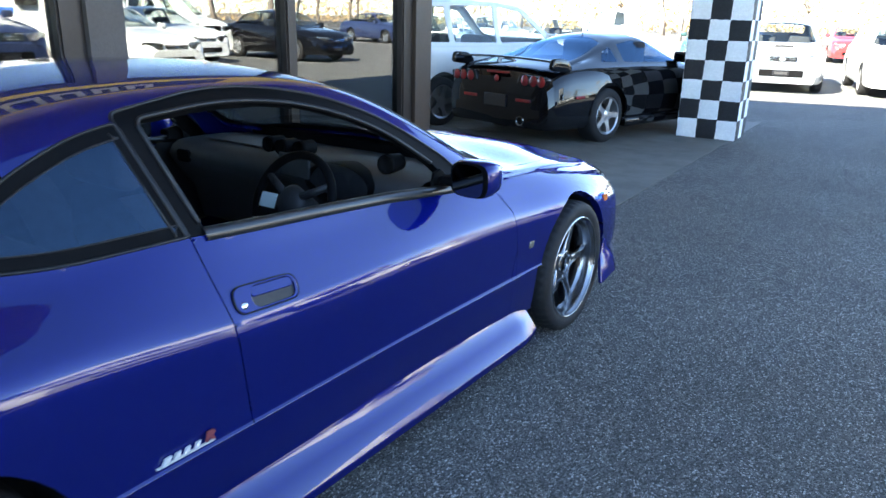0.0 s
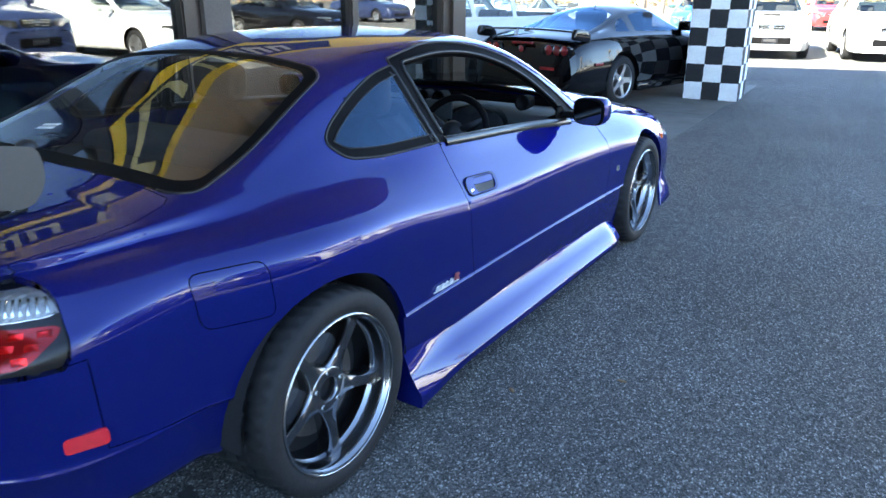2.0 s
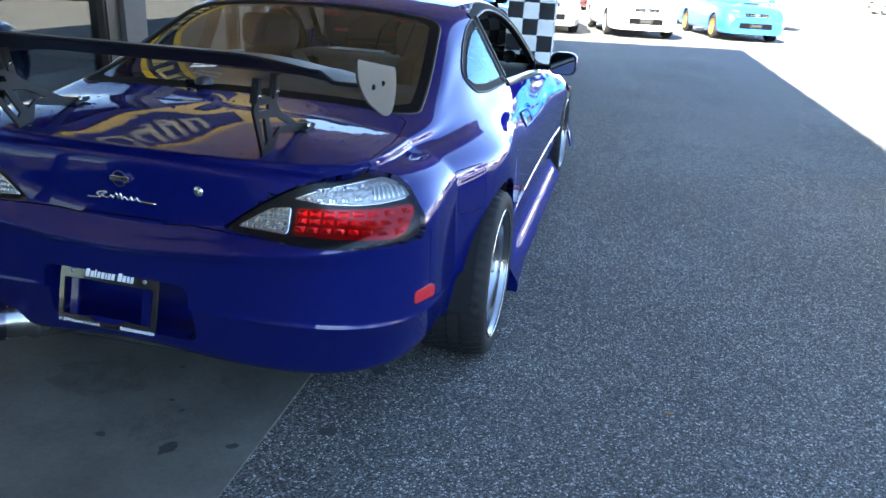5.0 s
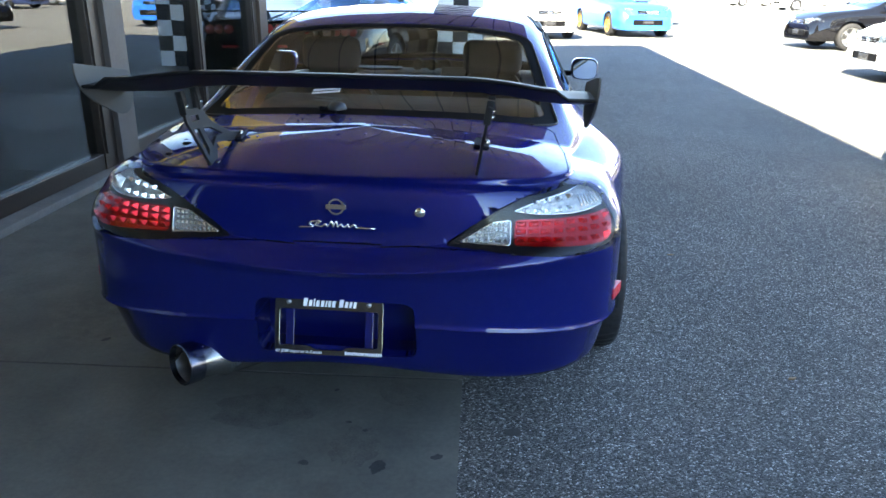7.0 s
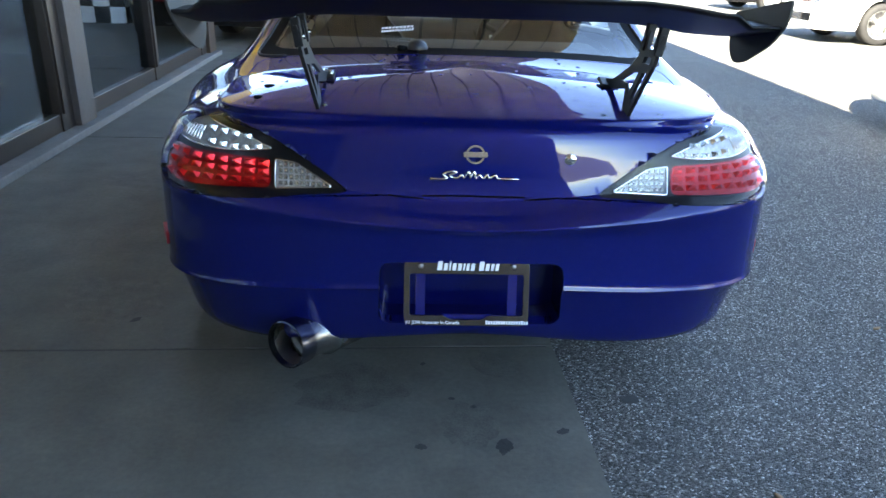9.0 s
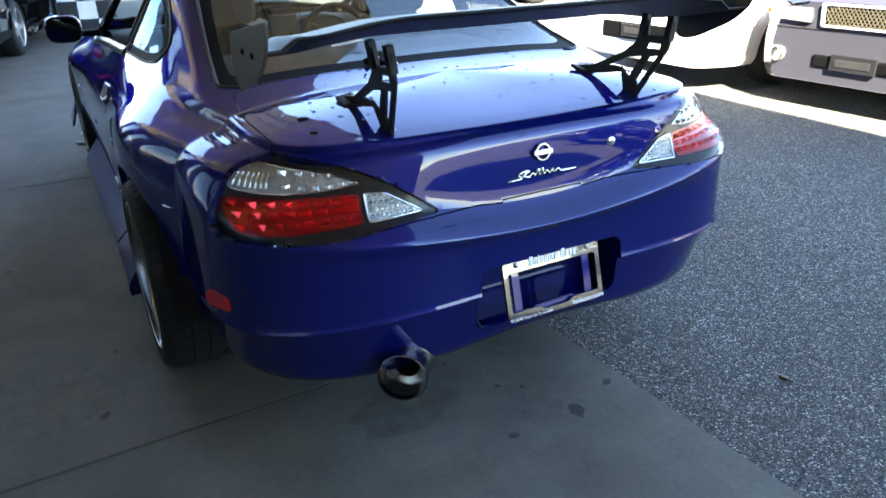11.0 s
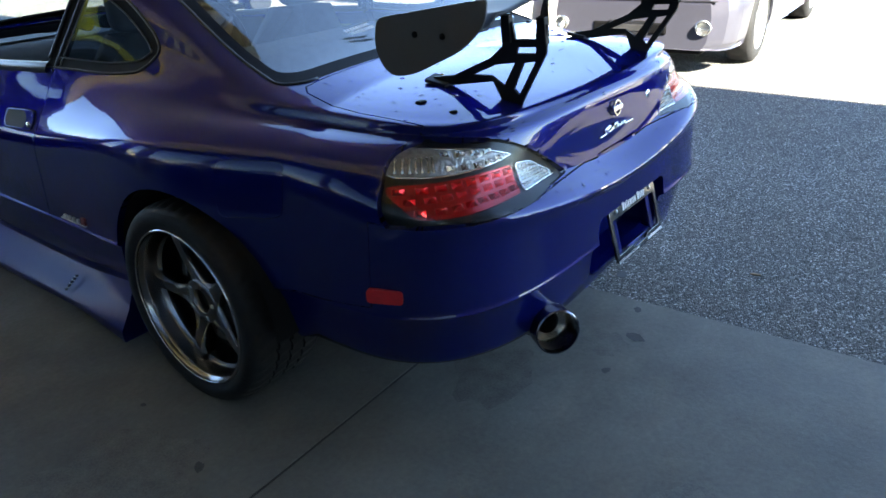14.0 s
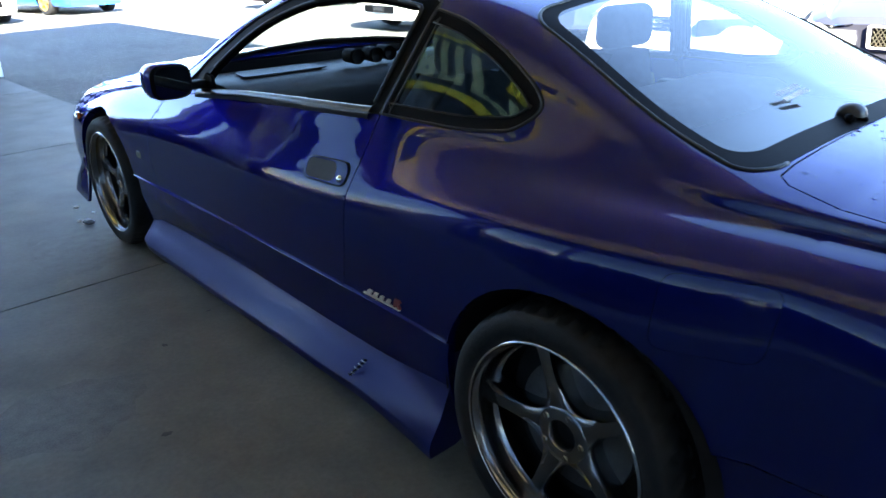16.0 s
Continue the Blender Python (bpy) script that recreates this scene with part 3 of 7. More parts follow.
# lamps, filler flap, plate recess, wheel openings
LP = round_poly([(0.283, 0.668), (0.40, 0.752), (0.50, 0.800), (0.60, 0.815), (0.86, 0.806), (0.86, 0.652), (0.70, 0.652), (0.50, 0.657)], [.01, .1, .1, .1, 0, 0, .05, .1], 5)
LAMP_WRAP = round_poly([(-1.2, 0.640), (-0.790, 0.640), (-0.755, 0.812), (-1.2, 0.830)], [0, .045, .045, 0], 7)
WRAP = SKIN.faces.layers.int.new("wrap")
carve(SKIN, WRAP, LAMP_WRAP, (1, 2), 1, lambda f, m: m.x > 0.2 and 0.6 < m.z < 0.87 and m.y < -0.6)
carve(SKIN, TAG, LP, (0, 2), LAMP, lambda f, m: f[WRAP] == 1)
carve(SKIN, TAG, round_poly([(-0.505, 0.752), (-0.315, 0.745), (-0.305, 0.60), (-0.49, 0.618)], 0.03), (1, 2), FUEL, side)
carve(SKIN, TAG, round_poly([(-0.1, 0.518), (0.208, 0.518), (0.214, 0.352), (-0.1, 0.352)], 0.03, 5), (0, 2), PLATE, rearward)
for cy, rad in ((REAR_Y, 0.335), (FRONT_Y - 0.015, 0.338)):
    carve(SKIN, TAG, [(cy + rad * math.cos(a), HUB_Z + 0.008 + rad * math.sin(a)) for a in np.linspace(0, 2 * math.pi, 49)[:-1]], (1, 2), OPENING, lambda f, m: m.x > 0.55 and m.z < 0.66)
carve(SKIN, TAG, [(REAR_Y - 0.335, 0.1), (REAR_Y + 0.335, 0.1), (REAR_Y + 0.335, HUB_Z), (REAR_Y - 0.335, HUB_Z)], (1, 2), OPENING, lambda f, m: m.x > 0.55 and m.z < 0.4)
carve(SKIN, TAG, [(FRONT_Y - 0.35, 0.1), (FRONT_Y + 0.325, 0.1), (FRONT_Y + 0.325, HUB_Z), (FRONT_Y - 0.35, HUB_Z)], (1, 2), OPENING, lambda f, m: m.x > 0.55 and m.z < 0.4)

coupe = thing("blue_coupe", "glossy royal blue two-door coupe with a black rear wing", "car", at=Matrix.Diagonal((1.015, 0.988, 1.0, 1)))
part("body_shell", pick(SKIN, TAG, {BODY, BELT}, 2, fold=0.02, gap=0.001), BLUE, coupe)
part("rear_bumper", pick(SKIN, TAG, {BUMPER}, 2, fold=0.03, gap=0.0015), BLUE, coupe)
boot = part("boot_lid", pick(SKIN, TAG, {BOOT}, 2, fold=0.02, gap=0.0025), BLUE, coupe)
part("bonnet", pick(SKIN, TAG, {BONNET}, 2, fold=0.02, gap=0.0025), BLUE, coupe)
doors = []
for k in (0, 1):
    doors.append(part("door", pick(SKIN, TAG, {DOOR}, k, fold=0.03, gap=0.0025), BLUE, coupe))
    part("front_bumper", pick(SKIN, TAG, {NOSE}, k, fold=0.03, gap=0.001), BLUE, coupe)
    part("front_fender", pick(SKIN, TAG, {FENDER}, k, fold=0.03, gap=0.001), BLUE, coupe)
    part("fuel_flap", pick(SKIN, TAG, {FUEL}, k, fold=0.01, gap=0.0018), BLUE, coupe) if k == 0 else part("quarter_panel", pick(SKIN, TAG, {FUEL}, 1), BLUE, coupe)
    fr = part("quarter_window", pick(SKIN, TAG, {Q_FRAME}, k, fold=0.01, gap=0.001), TRIM, coupe, "black rubber frame of the quarter window")
    part("pane", pick(SKIN, TAG, {Q_GLASS}, k, gap=-0.002), SMOKED, fr, "tinted quarter glass")
    part("window_seal", pick(SKIN, TAG, {RAIL}, k, fold=0.025), TRIM, coupe, "black seal round the open door window")
    part("headlamp", pick(SKIN, TAG, {HEADLAMP}, k, fold=0.01), LENS, coupe, "clear headlamp lens")
rf = part("rear_window", pick(SKIN, TAG, {R_FRAME}, 2, fold=0.008, gap=0.001), TRIM, coupe, "black edge of the rear window")
part("pane", pick(SKIN, TAG, {R_GLASS}, 2, gap=-0.002), REAR_PANE, rf, "tinted rear glass")
sf = part("windscreen", pick(SKIN, TAG, {S_FRAME}, 2, fold=0.008, gap=0.001), TRIM, coupe, "black edge of the windscreen")
part("pane", pick(SKIN, TAG, {SCREEN}, 2, gap=-0.002), GLASS, sf, "clear windscreen")


# rubber seals that follow the window edges
SKIN_TREE = BVHTree.FromBMesh(SKIN)


def along_side(poly, lift=0.0):
    out = []
    for y, z in poly:
        c, n, _, _ = SKIN_TREE.ray_cast(Vector((2.0, y, z)), Vector((-1, 0, 0)))
        if c is not None:
            out.append(c + n * lift)
    return out


def along_top(poly, lift=0.0):
    out = []
    for x, y in poly:
        c, n, _, _ = SKIN_TREE.ray_cast(Vector((x, y, 3.0)), Vector((0, 0, -1)))
        if c is not None:
            out.append(c + n * lift)
    return out


def flipped(pts, k):
    return [Vector((p.x if k == 0 else -p.x, p.y, p.z)) for p in pts]


RAIL_TOP = [p for p in RAILP if p[1] > 0.868 or p[0] > 1.66]
DW_TOP = [p for p in DW if p[1] > 0.885]
for k in (0, 1):
    for poly, r, closed in ((QW, .0040, True), (inset(QW, .028), .0022, True), (RAIL_TOP, .0045, False), (DW_TOP, .0060, False)):
        pts = flipped(along_side(poly, .001), k)
        part("window_bead", tube(pts + (pts[:1] if closed else []), r, 8, caps=not closed), SEAL, coupe, "black rubber window seal")
    pts = flipped(along_top([p for p in RW if p[0] > 0.0], .0005), k)
    part("window_bead", tube(pts, .0045, 8), SEAL, coupe, "black rubber seal of the rear window")


def shifted(bm, d):
    """The same surface moved along its normals."""
    bm.normal_update()
    moves = [(v, true_normal(v) * d) for v in bm.verts]
    for v, k in moves:
        v.co += k
    return bm


# tail lamps: black housing, red and chrome fields, angular lamp beads and ribs, clear lens
LAMP_FIELDS = (
    ("red_field", round_poly([(0.458, 0.667), (0.712, 0.667), (0.722, 0.70), (0.712, 0.729), (0.458, 0.729)], 0.014), RED_DEEP, "deep red reflector field"),
    ("chrome_field", round_poly([(0.455, 0.752), (0.52, 0.777), (0.60, 0.791), (0.695, 0.789), (0.714, 0.767), (0.70, 0.745), (0.62, 0.738), (0.52, 0.742)], [.004, .05, .05, .012, .012, .012, .05, .05]), LAMP_GREY, "leaf-shaped chrome upper field"),
    ("reverse_field", round_poly([(0.318, 0.672), (0.448, 0.668), (0.448, 0.729), (0.400, 0.723)], 0.008), LAMP_GREY, "clear faceted inner field"),
)


def facet_mesh(name, w, h, d, material, point=0.55):
    """A small four-sided lamp facet, its face drawn in to a flat point."""
    me = bpy.data.meshes.new(name)
    p = point
    me.from_pydata([(-w, 0, -h), (w, 0, -h), (w, 0, h), (-w, 0, h), (-w * p, -d, -h * p), (w * p, -d, -h * p), (w * p, -d, h * p), (-w * p, -d, h * p)], [],
                   [(4, 5, 6, 7), (0, 1, 5, 4), (1, 2, 6, 5), (2, 3, 7, 6), (3, 0, 4, 7)])
    me.materials.append(material)
    return me


RED_FACET = facet_mesh("red_bead", .0135, .0080, .011, RED_LENS, .3)
CLEAR_FACET = facet_mesh("lamp_bead", .0115, .0085, .009, CHROME, .4)
RIB = facet_mesh("lamp_rib", .0030, .0085, .003, LAMP_CHROME, .5)
DIODE = bpy.data.meshes.new("diode")
diode_bm = lathe([(.0001, -.0125), (.0028, -.012), (.0042, -.0095), (.0045, -.006)], 12, "y")
diode_bm.to_mesh(DIODE)
diode_bm.free()
DIODE.materials.append(mat("diode_dome", (.85, .85, .82), .12, coat=1.0))
for k in (0, 1):
    sx_ = 1 if k == 0 else -1
    lamp = part("tail_lamp", pick(SKIN, TAG, {LAMP}, k, fold=0.006, gap=0.001), LENS, coupe, "clear lens over red and chrome fields")
    hb = shifted(pick(SKIN, TAG, {LAMP}, k, gap=0.002), -0.016)
    layer = hb.faces.layers.int.new("field")
    for n, (nm, poly, mt, lb) in enumerate(LAMP_FIELDS):
        carve(hb, layer, [(x * sx_, z) for x, z in poly], (0, 2), n + 1, lambda f, m: True)
    tree_ = BVHTree.FromBMesh(hb)

    def on_lamp(x, z):
        c, nn, _, _ = tree_.ray_cast(Vector((x * sx_, -1.6, z)), Vector((0, 1, 0)))
        return c, (nn if nn is None or nn.y < 0 else -nn)
    part("lamp_housing", pick(hb, layer, {0}), LAMP_BLACK, lamp, "gloss black lamp housing")
    for n, (nm, poly, mt, lb) in enumerate(LAMP_FIELDS):
        part(nm, shifted(pick(hb, layer, {n + 1}), 0.002), mt, lamp, lb)
        rim = [on_lamp(x, z)[0] for x, z in poly]
        rim = [c + Vector((0, -.003, 0)) for c in rim if c is not None]
        if nm != "red_field":
            part("field_frame", tube(rim + rim[:1], .0026, 6, caps=False), CHROME, lamp, "thin bright frame of the field")

    def facet_at(me, x, z, sz=1.0, sxx=1.0):
        c, nn = on_lamp(x, z)
        if c is None:
            return
        o = new(me.name, me)
        o.parent = lamp
        o.matrix_basis = Matrix.Translation(c + nn * .002) @ (-nn).to_track_quat("Y", "Z").to_matrix().to_4x4() @ Matrix.Diagonal((sxx, 1, sz, 1))
    for r in range(3):
        for i in range(8):
            facet_at(RED_FACET, 0.475 + 0.0325 * i, 0.680 + 0.0185 * r)
    for i in range(5):
        facet_at(CLEAR_FACET, 0.488 + 0.028 * i, 0.7515 - .0035 * math.sin(i * .8), .8, .95)
        facet_at(DIODE, 0.488 + 0.028 * i, 0.7515 - .0035 * math.sin(i * .8))
    for i in range(4):
        facet_at(CLEAR_FACET, 0.512 + 0.029 * i, 0.7715 + .002 * i, .85, .95)
        facet_at(DIODE, 0.512 + 0.029 * i, 0.7715 + .002 * i)
    for i in range(9):
        facet_at(RIB, 0.628 + 0.0085 * i, 0.7635, 2.1)
    for r in range(4):
        for i in range(9):
            x, z = 0.338 + 0.0122 * i, 0.6765 + 0.0135 * r
            if z < 0.672 + (x - 0.325) * 0.66 or x > 0.402:
                facet_at(RIB, x, z, .62, 1.6)
    hb.free()

# inner skins: headliner, door cards, wheel wells; dark blocks for floor, boot well, engine bay
HEADLINER = mat("headliner", (0.09, 0.09, 0.095), 0.95, noise_scale=20, noise_amt=0.2)
roof_in = pick(SKIN, TAG, {BODY}, 2)
drop = [f for f in roof_in.faces if f.calc_center_median().z < 0.94 or f.calc_center_median().y > 1.85]
bmesh.ops.delete(roof_in, geom=drop, context="FACES")
part("headliner", shifted(roof_in, -0.014), HEADLINER, coupe, "grey cloth headliner")
for k in (0, 1):
    dc = pick(SKIN, TAG, {DOOR}, k)
    bmesh.ops.delete(dc, geom=[f for f in dc.faces if not (0.30 < f.calc_center_median().z < 0.80 and 0.70 < f.calc_center_median().y < 1.9)], context="FACES")
    for v in dc.verts:
        v.co.x -= 0.05 if k == 0 else -0.05
    part("door_card", dc, INTERIOR, coupe, "black inner door panel")
# solid near-black boxes added inside the shell to block light
low = box(-0.58, 0.58, -0.55, 3.1, 0.22, 0.42, 0.02)
part("underbody", low, DARK, coupe, smooth=False)
part("boot_well", box(-0.48, 0.48, -0.80, -0.38, 0.42, 0.785, 0.03), DARK, coupe, smooth=False)
part("engine_bay", box(-0.58, 0.58, 2.08, 3.05, 0.42, 0.66, 0.03), DARK, coupe, smooth=False)
part("parcel_shelf", box(-0.60, 0.60, -0.42, 0.12, 0.74, 0.80, 0.015), INTERIOR, coupe, "dark rear parcel shelf")
for cy in (REAR_Y, FRONT_Y):
    for sx_ in (1, -1):
        arch = bmesh.new()
        ring = [(cy + 0.345 * math.cos(a), HUB_Z + 0.345 * math.sin(a)) for a in np.linspace(-0.1, math.pi + 0.03, 26)]
        grid_mesh([[(sx_ * x, y, z) for x in (0.56, 0.70, 0.80 if cy > 1 else 0.825)] for y, z in ring], arch)
        part("wheel_arch_liner", arch, DARK, coupe)


# wheels
def wheel_meshes():
    out = {}
    seg = 180
    prof = [(.229, -.006), (.236, .004), (.258, .008), (.280, .004), (.291, -.008), (.2965, -.024)]
    for x0, x1 in ((-.032, -.066), (-.074, -.112), (-.120, -.158), (-.166, -.200)):
        prof += [(.2985, x0), (.2985, x1), (.291, x1 - 0.001), (.291, x1 - 0.007)]
    prof = prof[:-2] + [(.2965, -.210), (.288, -.228), (.262, -.238), (.229, -.228)]
    bm = lathe(prof, seg)
    for i, v in enumerate(list(bm.verts)):
        ring_i, k = divmod(i, seg)
        x = v.co.x
        kk = (k + int(abs(x) * 60)) % 4
        if x < -.012 and x > -.225 and kk == 0 and .287 < math.hypot(v.co.y, v.co.z):
            s = 1 - .011 / .2985
            v.co.y *= s
            v.co.z *= s
    out["tyre"] = (sharp(bm, 50), RUBBER, "low-profile black tyre")
    bm = lathe([(.232, -.002), (.2325, .002), (.2295, .0045), (.226, .003), (.2235, -.004), (.2185, -.010), (.2165, -.013), (.2155, -.024), (.2145, -.052), (.211, -.058), (.205, -.064), (.203, -.21), (.196, -.225)], 96)
    out["rim"] = (sharp(bm, 40), GUNMETAL, "deep-dished gunmetal rim")
    bm = lathe([(.2315, .0035), (.2295, .0060), (.2265, .0052), (.2245, .000), (.2275, .002)], 96)
    out["rim_lip"] = (bm, POLISHED, "polished rim lip")
    bm = lathe([(.033, -.074), (.033, -.052), (.037, -.047), (.062, -.046), (.068, -.050), (.071, -.058), (.071, -.10)], 64)
    out["hub"] = (sharp(bm, 40), GUNMETAL, "")
    # near-black disc closes the bore; the hole's shade is in its colour
    bm = lathe([(0.0001, -.078), (.036, -.076), (.0365, -.066)], 32)
    out["hub_bore"] = (bm, DARK, "dark open hub bore")
    rs = np.array([.040, .055, .068, .082, .10, .125, .15, .175, .195, .2065, .2145])
    wd = np.array([.052, .046, .037, .029, .0235, .0195, .0180, .0185, .0205, .025, .034])
    fx = np.array([-.050, -.050, -.050, -.050, -.049, -.047, -.044, -.042, -.041, -.042, -.046])
    bm = bmesh.new()
    P = []
    for r, w, x in zip(rs, wd, fx):
        row = []
        for u, d in ((-1, -.050), (-1, -.018), (-.93, -.006), (-.80, 0), (0, .0015), (.80, 0), (.93, -.006), (1, -.018), (1, -.050)):
            row.append((x + d, r, u * w))
        P.append(row)
    grid_mesh(P, bm)
    bmesh.ops.recalc_face_normals(bm, faces=bm.faces)
    if sum(f.normal.x for f in bm.faces) < 0:
        bmesh.ops.reverse_faces(bm, faces=bm.faces)
    out["spoke"] = (sharp(bm, 60), GUNMETAL, "")
    bm = lathe([(0.0001, .004), (.006, .004), (.0085, .001), (.0085, -.012)], 6)
    out["wheel_nut"] = (sharp(bm, 30), STEEL, "")
    bm = lathe([(.05, -.088), (.05, -.094), (.150, -.094), (.150, -.118), (.05, -.118)], 64)
    out["brake_disc"] = (sharp(bm, 30), DISC, "worn steel brake disc")
    bm = lathe([(.205, -.125), (.0001, -.13)], 48)
    out["backing"] = (bm, DARK, "")
    made = {}
    for n, (b, mt, lb) in out.items():
        me = bpy.data.meshes.new(n)
        for f in b.faces:
            f.smooth = True
        b.to_mesh(me)
        b.free()
        me.materials.append(mt)
        made[n] = (me, lb)
    return made


WHEEL = wheel_meshes()


def add_wheel(x, y, turn, caliper=None):
    """A wheel with its outer face at x; turn is the angle of the first spoke."""
    s = 1 if x > 0 else -1
    m = Matrix.Translation((x, y, HUB_Z)) @ Matrix.Rotation(0 if s > 0 else math.pi, 4, "Z")
    root = new("wheel", WHEEL["tyre"][0])
    root.parent = coupe
    root.matrix_basis = m
    root["label"] = "black tyre on a five-spoke gunmetal wheel"
    for n in ("rim", "rim_lip", "hub", "hub_bore", "brake_disc", "backing"):
        o = new(n, WHEEL[n][0])
        o.parent = root
        if WHEEL[n][1]:
            o["label"] = WHEEL[n][1]
    for i in range(5):
        a = radians(turn + 72 * i)
        o = new("spoke", WHEEL["spoke"][0])
        o.parent = root
        o.matrix_basis = Matrix.Rotation(a, 4, "X")
        for da, nm in ((36, "wheel_nut"), (0, "wheel_nut")):
            b = radians(turn + da + 72 * i)
            o = new(nm, WHEEL["wheel_nut"][0])
            o.parent = root
            o.matrix_basis = Matrix.Translation((-.048 if da else -.055, .053 * math.cos(b), .053 * math.sin(b)))
    if caliper:
        bm = prism([(.09, -.06), (.155, -.075), (.165, 0), (.155, .075), (.09, .06), (.105, 0)], -.125, -.072, "yz", 0.006)
        o = part("brake_caliper", bm, caliper, root, "red brake caliper", smooth=False)
        o.matrix_basis = Matrix.Rotation(radians(150 if s > 0 else 30), 4, "X")
    return root


CALIPER_RED = mat("caliper_red", (0.4, 0.03, 0.02), 0.4)
add_wheel(0.853, REAR_Y, 57)
add_wheel(-0.853, REAR_Y, 34)
add_wheel(0.838, FRONT_Y, 5, CALIPER_RED)
add_wheel(-0.838, FRONT_Y, 95, CALIPER_RED)

# side skirts and front spats
for sx_ in (1, -1):
    rows = []
    for y in np.linspace(0.225, 2.14, 44):
        a = max(0.0, 1 - (y - 0.225) / 0.30)
        e = max(0.0, 1 - (2.14 - y) / 0.10)
        up_ = 0.13 * a ** 2.2
        o = 0.012 * a ** 1.5
        row = [(.785, .305 + up_), (.792, .300 + up_), (.794, .290 + up_ * .9), (.797 + o, .262 + up_ * .6), (.809 + o, .228 + up_ * .2), (.838 + o, .186), (.874 + o, .140 - .012 * a), (.877 + o, .132 - .02 * a), (.874 + o, .112 - .026 * a), (.80, .106 - .02 * a), (.62, .16)]
        rows.append([(sx_ * (x - 0.02 * e), y, z) for x, z in row])
    bm = grid_mesh(rows)
    bmesh.ops.recalc_face_normals(bm, faces=bm.faces)
    rim = [e for e in bm.edges if e.is_boundary]
    for i0 in (0, -1):
        vs = [v for v in bm.verts if abs(v.co.y - (0.225 if i0 == 0 else 2.14)) < 1e-5]
        bmesh.ops.contextual_create(bm, geom=vs + [e for e in rim if e.verts[0] in vs and e.verts[1] in vs])
    bmesh.ops.recalc_face_normals(bm, faces=bm.faces)
    part("side_skirt", sharp(bm, 40), BLUE if sx_ > 0 else ROUGH_COAT_BLUE, coupe, "flared blue side skirt")
    if sx_ < 0:
        crack = [(-.836, .548, .212), (-.846, .558, .197), (-.858, .570, .180), (-.872, .584, .160)]
        seam = part("repair_stitch", tube([(x - .002, y, z + .001) for x, y, z in crack], .002, 6), TRIM, coupe, "stitched crack in the skirt")
        for i in range(9):
            p, q = crack[min(i // 3, 2)], crack[min(i // 3, 2) + 1]
            f = (i % 3) / 3 + .15
            x, y, z = (p[j] + (q[j] - p[j]) * f for j in range(3))
            part("tie", tube([(x - .003, y - .009, z + .002), (x - .006, y, z + .004), (x - .003, y + .009, z + .002)], .0016, 6), STEEL if i % 2 else TRIM, seam)
    fin = prism(round_poly([(2.73, .165), (2.94, .185), (2.955, .25), (2.90, .335), (2.86, .36), (2.80, .27)], .02), 0.825, 0.840, "yz", 0.003)
    for v in fin.verts:
        v.co.x = sx_ * (v.co.x + 0.05 * max(0, (0.30 - v.co.z) / 0.13))
    bmesh.ops.recalc_face_normals(fin, faces=fin.faces)
    part("bumper_spat", sharp(fin, 30), BLUE, coupe, "blue flick at the front bumper corner")

# door mirrors
for sx_ in (1, -1):
    rows = []
    for k, (d, g) in enumerate(((0, .94), (.012, 1.0), (.05, 1.0), (.09, .93), (.125, .72), (.145, .35), (.150, .02))):
        row = []
        for a in np.linspace(0, 2 * math.pi, 33)[:-1]:
            c, s = math.cos(a), math.sin(a)
            n = 3.6
            r = (abs(c) ** n + abs(s) ** n) ** (-1 / n)
            row.append((sx_ * 0.862 + 0.074 * g * r * c, 1.555 + d, 0.862 + 0.060 * g * r * s))
        row.append(row[0])
        rows.append(row)
    bm = grid_mesh(rows)
    bmesh.ops.remove_doubles(bm, verts=bm.verts, dist=1e-5)
    bmesh.ops.recalc_face_normals(bm, faces=bm.faces)
    mir = part("door_mirror", bm, BLUE, coupe, "blue door mirror with a black rim")
    def plate(g, y):
        b = bmesh.new()
        vs = []
        for a in np.linspace(0, 2 * math.pi, 33)[:-1]:
            c, s = math.cos(a), math.sin(a)
            r = (abs(c) ** 3.6 + abs(s) ** 3.6) ** (-1 / 3.6)
            vs.append(b.verts.new((sx_ * 0.862 + 0.074 * g * r * c, y, 0.862 + 0.060 * g * r * s)))
        f = b.faces.new(vs)
        b.normal_update()
        if f.normal.y > 0:
            f.normal_flip()
        return b
    part("mirror_back", plate(.95, 1.5552), TRIM, mir, "black mirror rim", smooth=False)
    gm = plate(.86, 1.5505)
    for v in gm.verts:
        v.co.y -= sx_ * 0.16 * (v.co.x - sx_ * 0.862) + 0.006
    part("mirror_glass", gm, MIRROR, mir, "silvered mirror glass", smooth=False)
    part("mirror_stalk", box(min(sx_ * .71, sx_ * .81), max(sx_ * .71, sx_ * .81), 1.60, 1.66, .818, .846, .010), TRIM, mir, "black mirror foot")
    tri = prism([(1.57, .812), (1.70, .805), (1.62, .868), (1.58, .86)], 0.700, 0.712, "yz", .002)
    for v in tri.verts:
        v.co.x *= sx_
    bmesh.ops.recalc_face_normals(tri, faces=tri.faces)
    part("mirror_sail", tri, TRIM, coupe, "black corner piece of the door window", smooth=False)

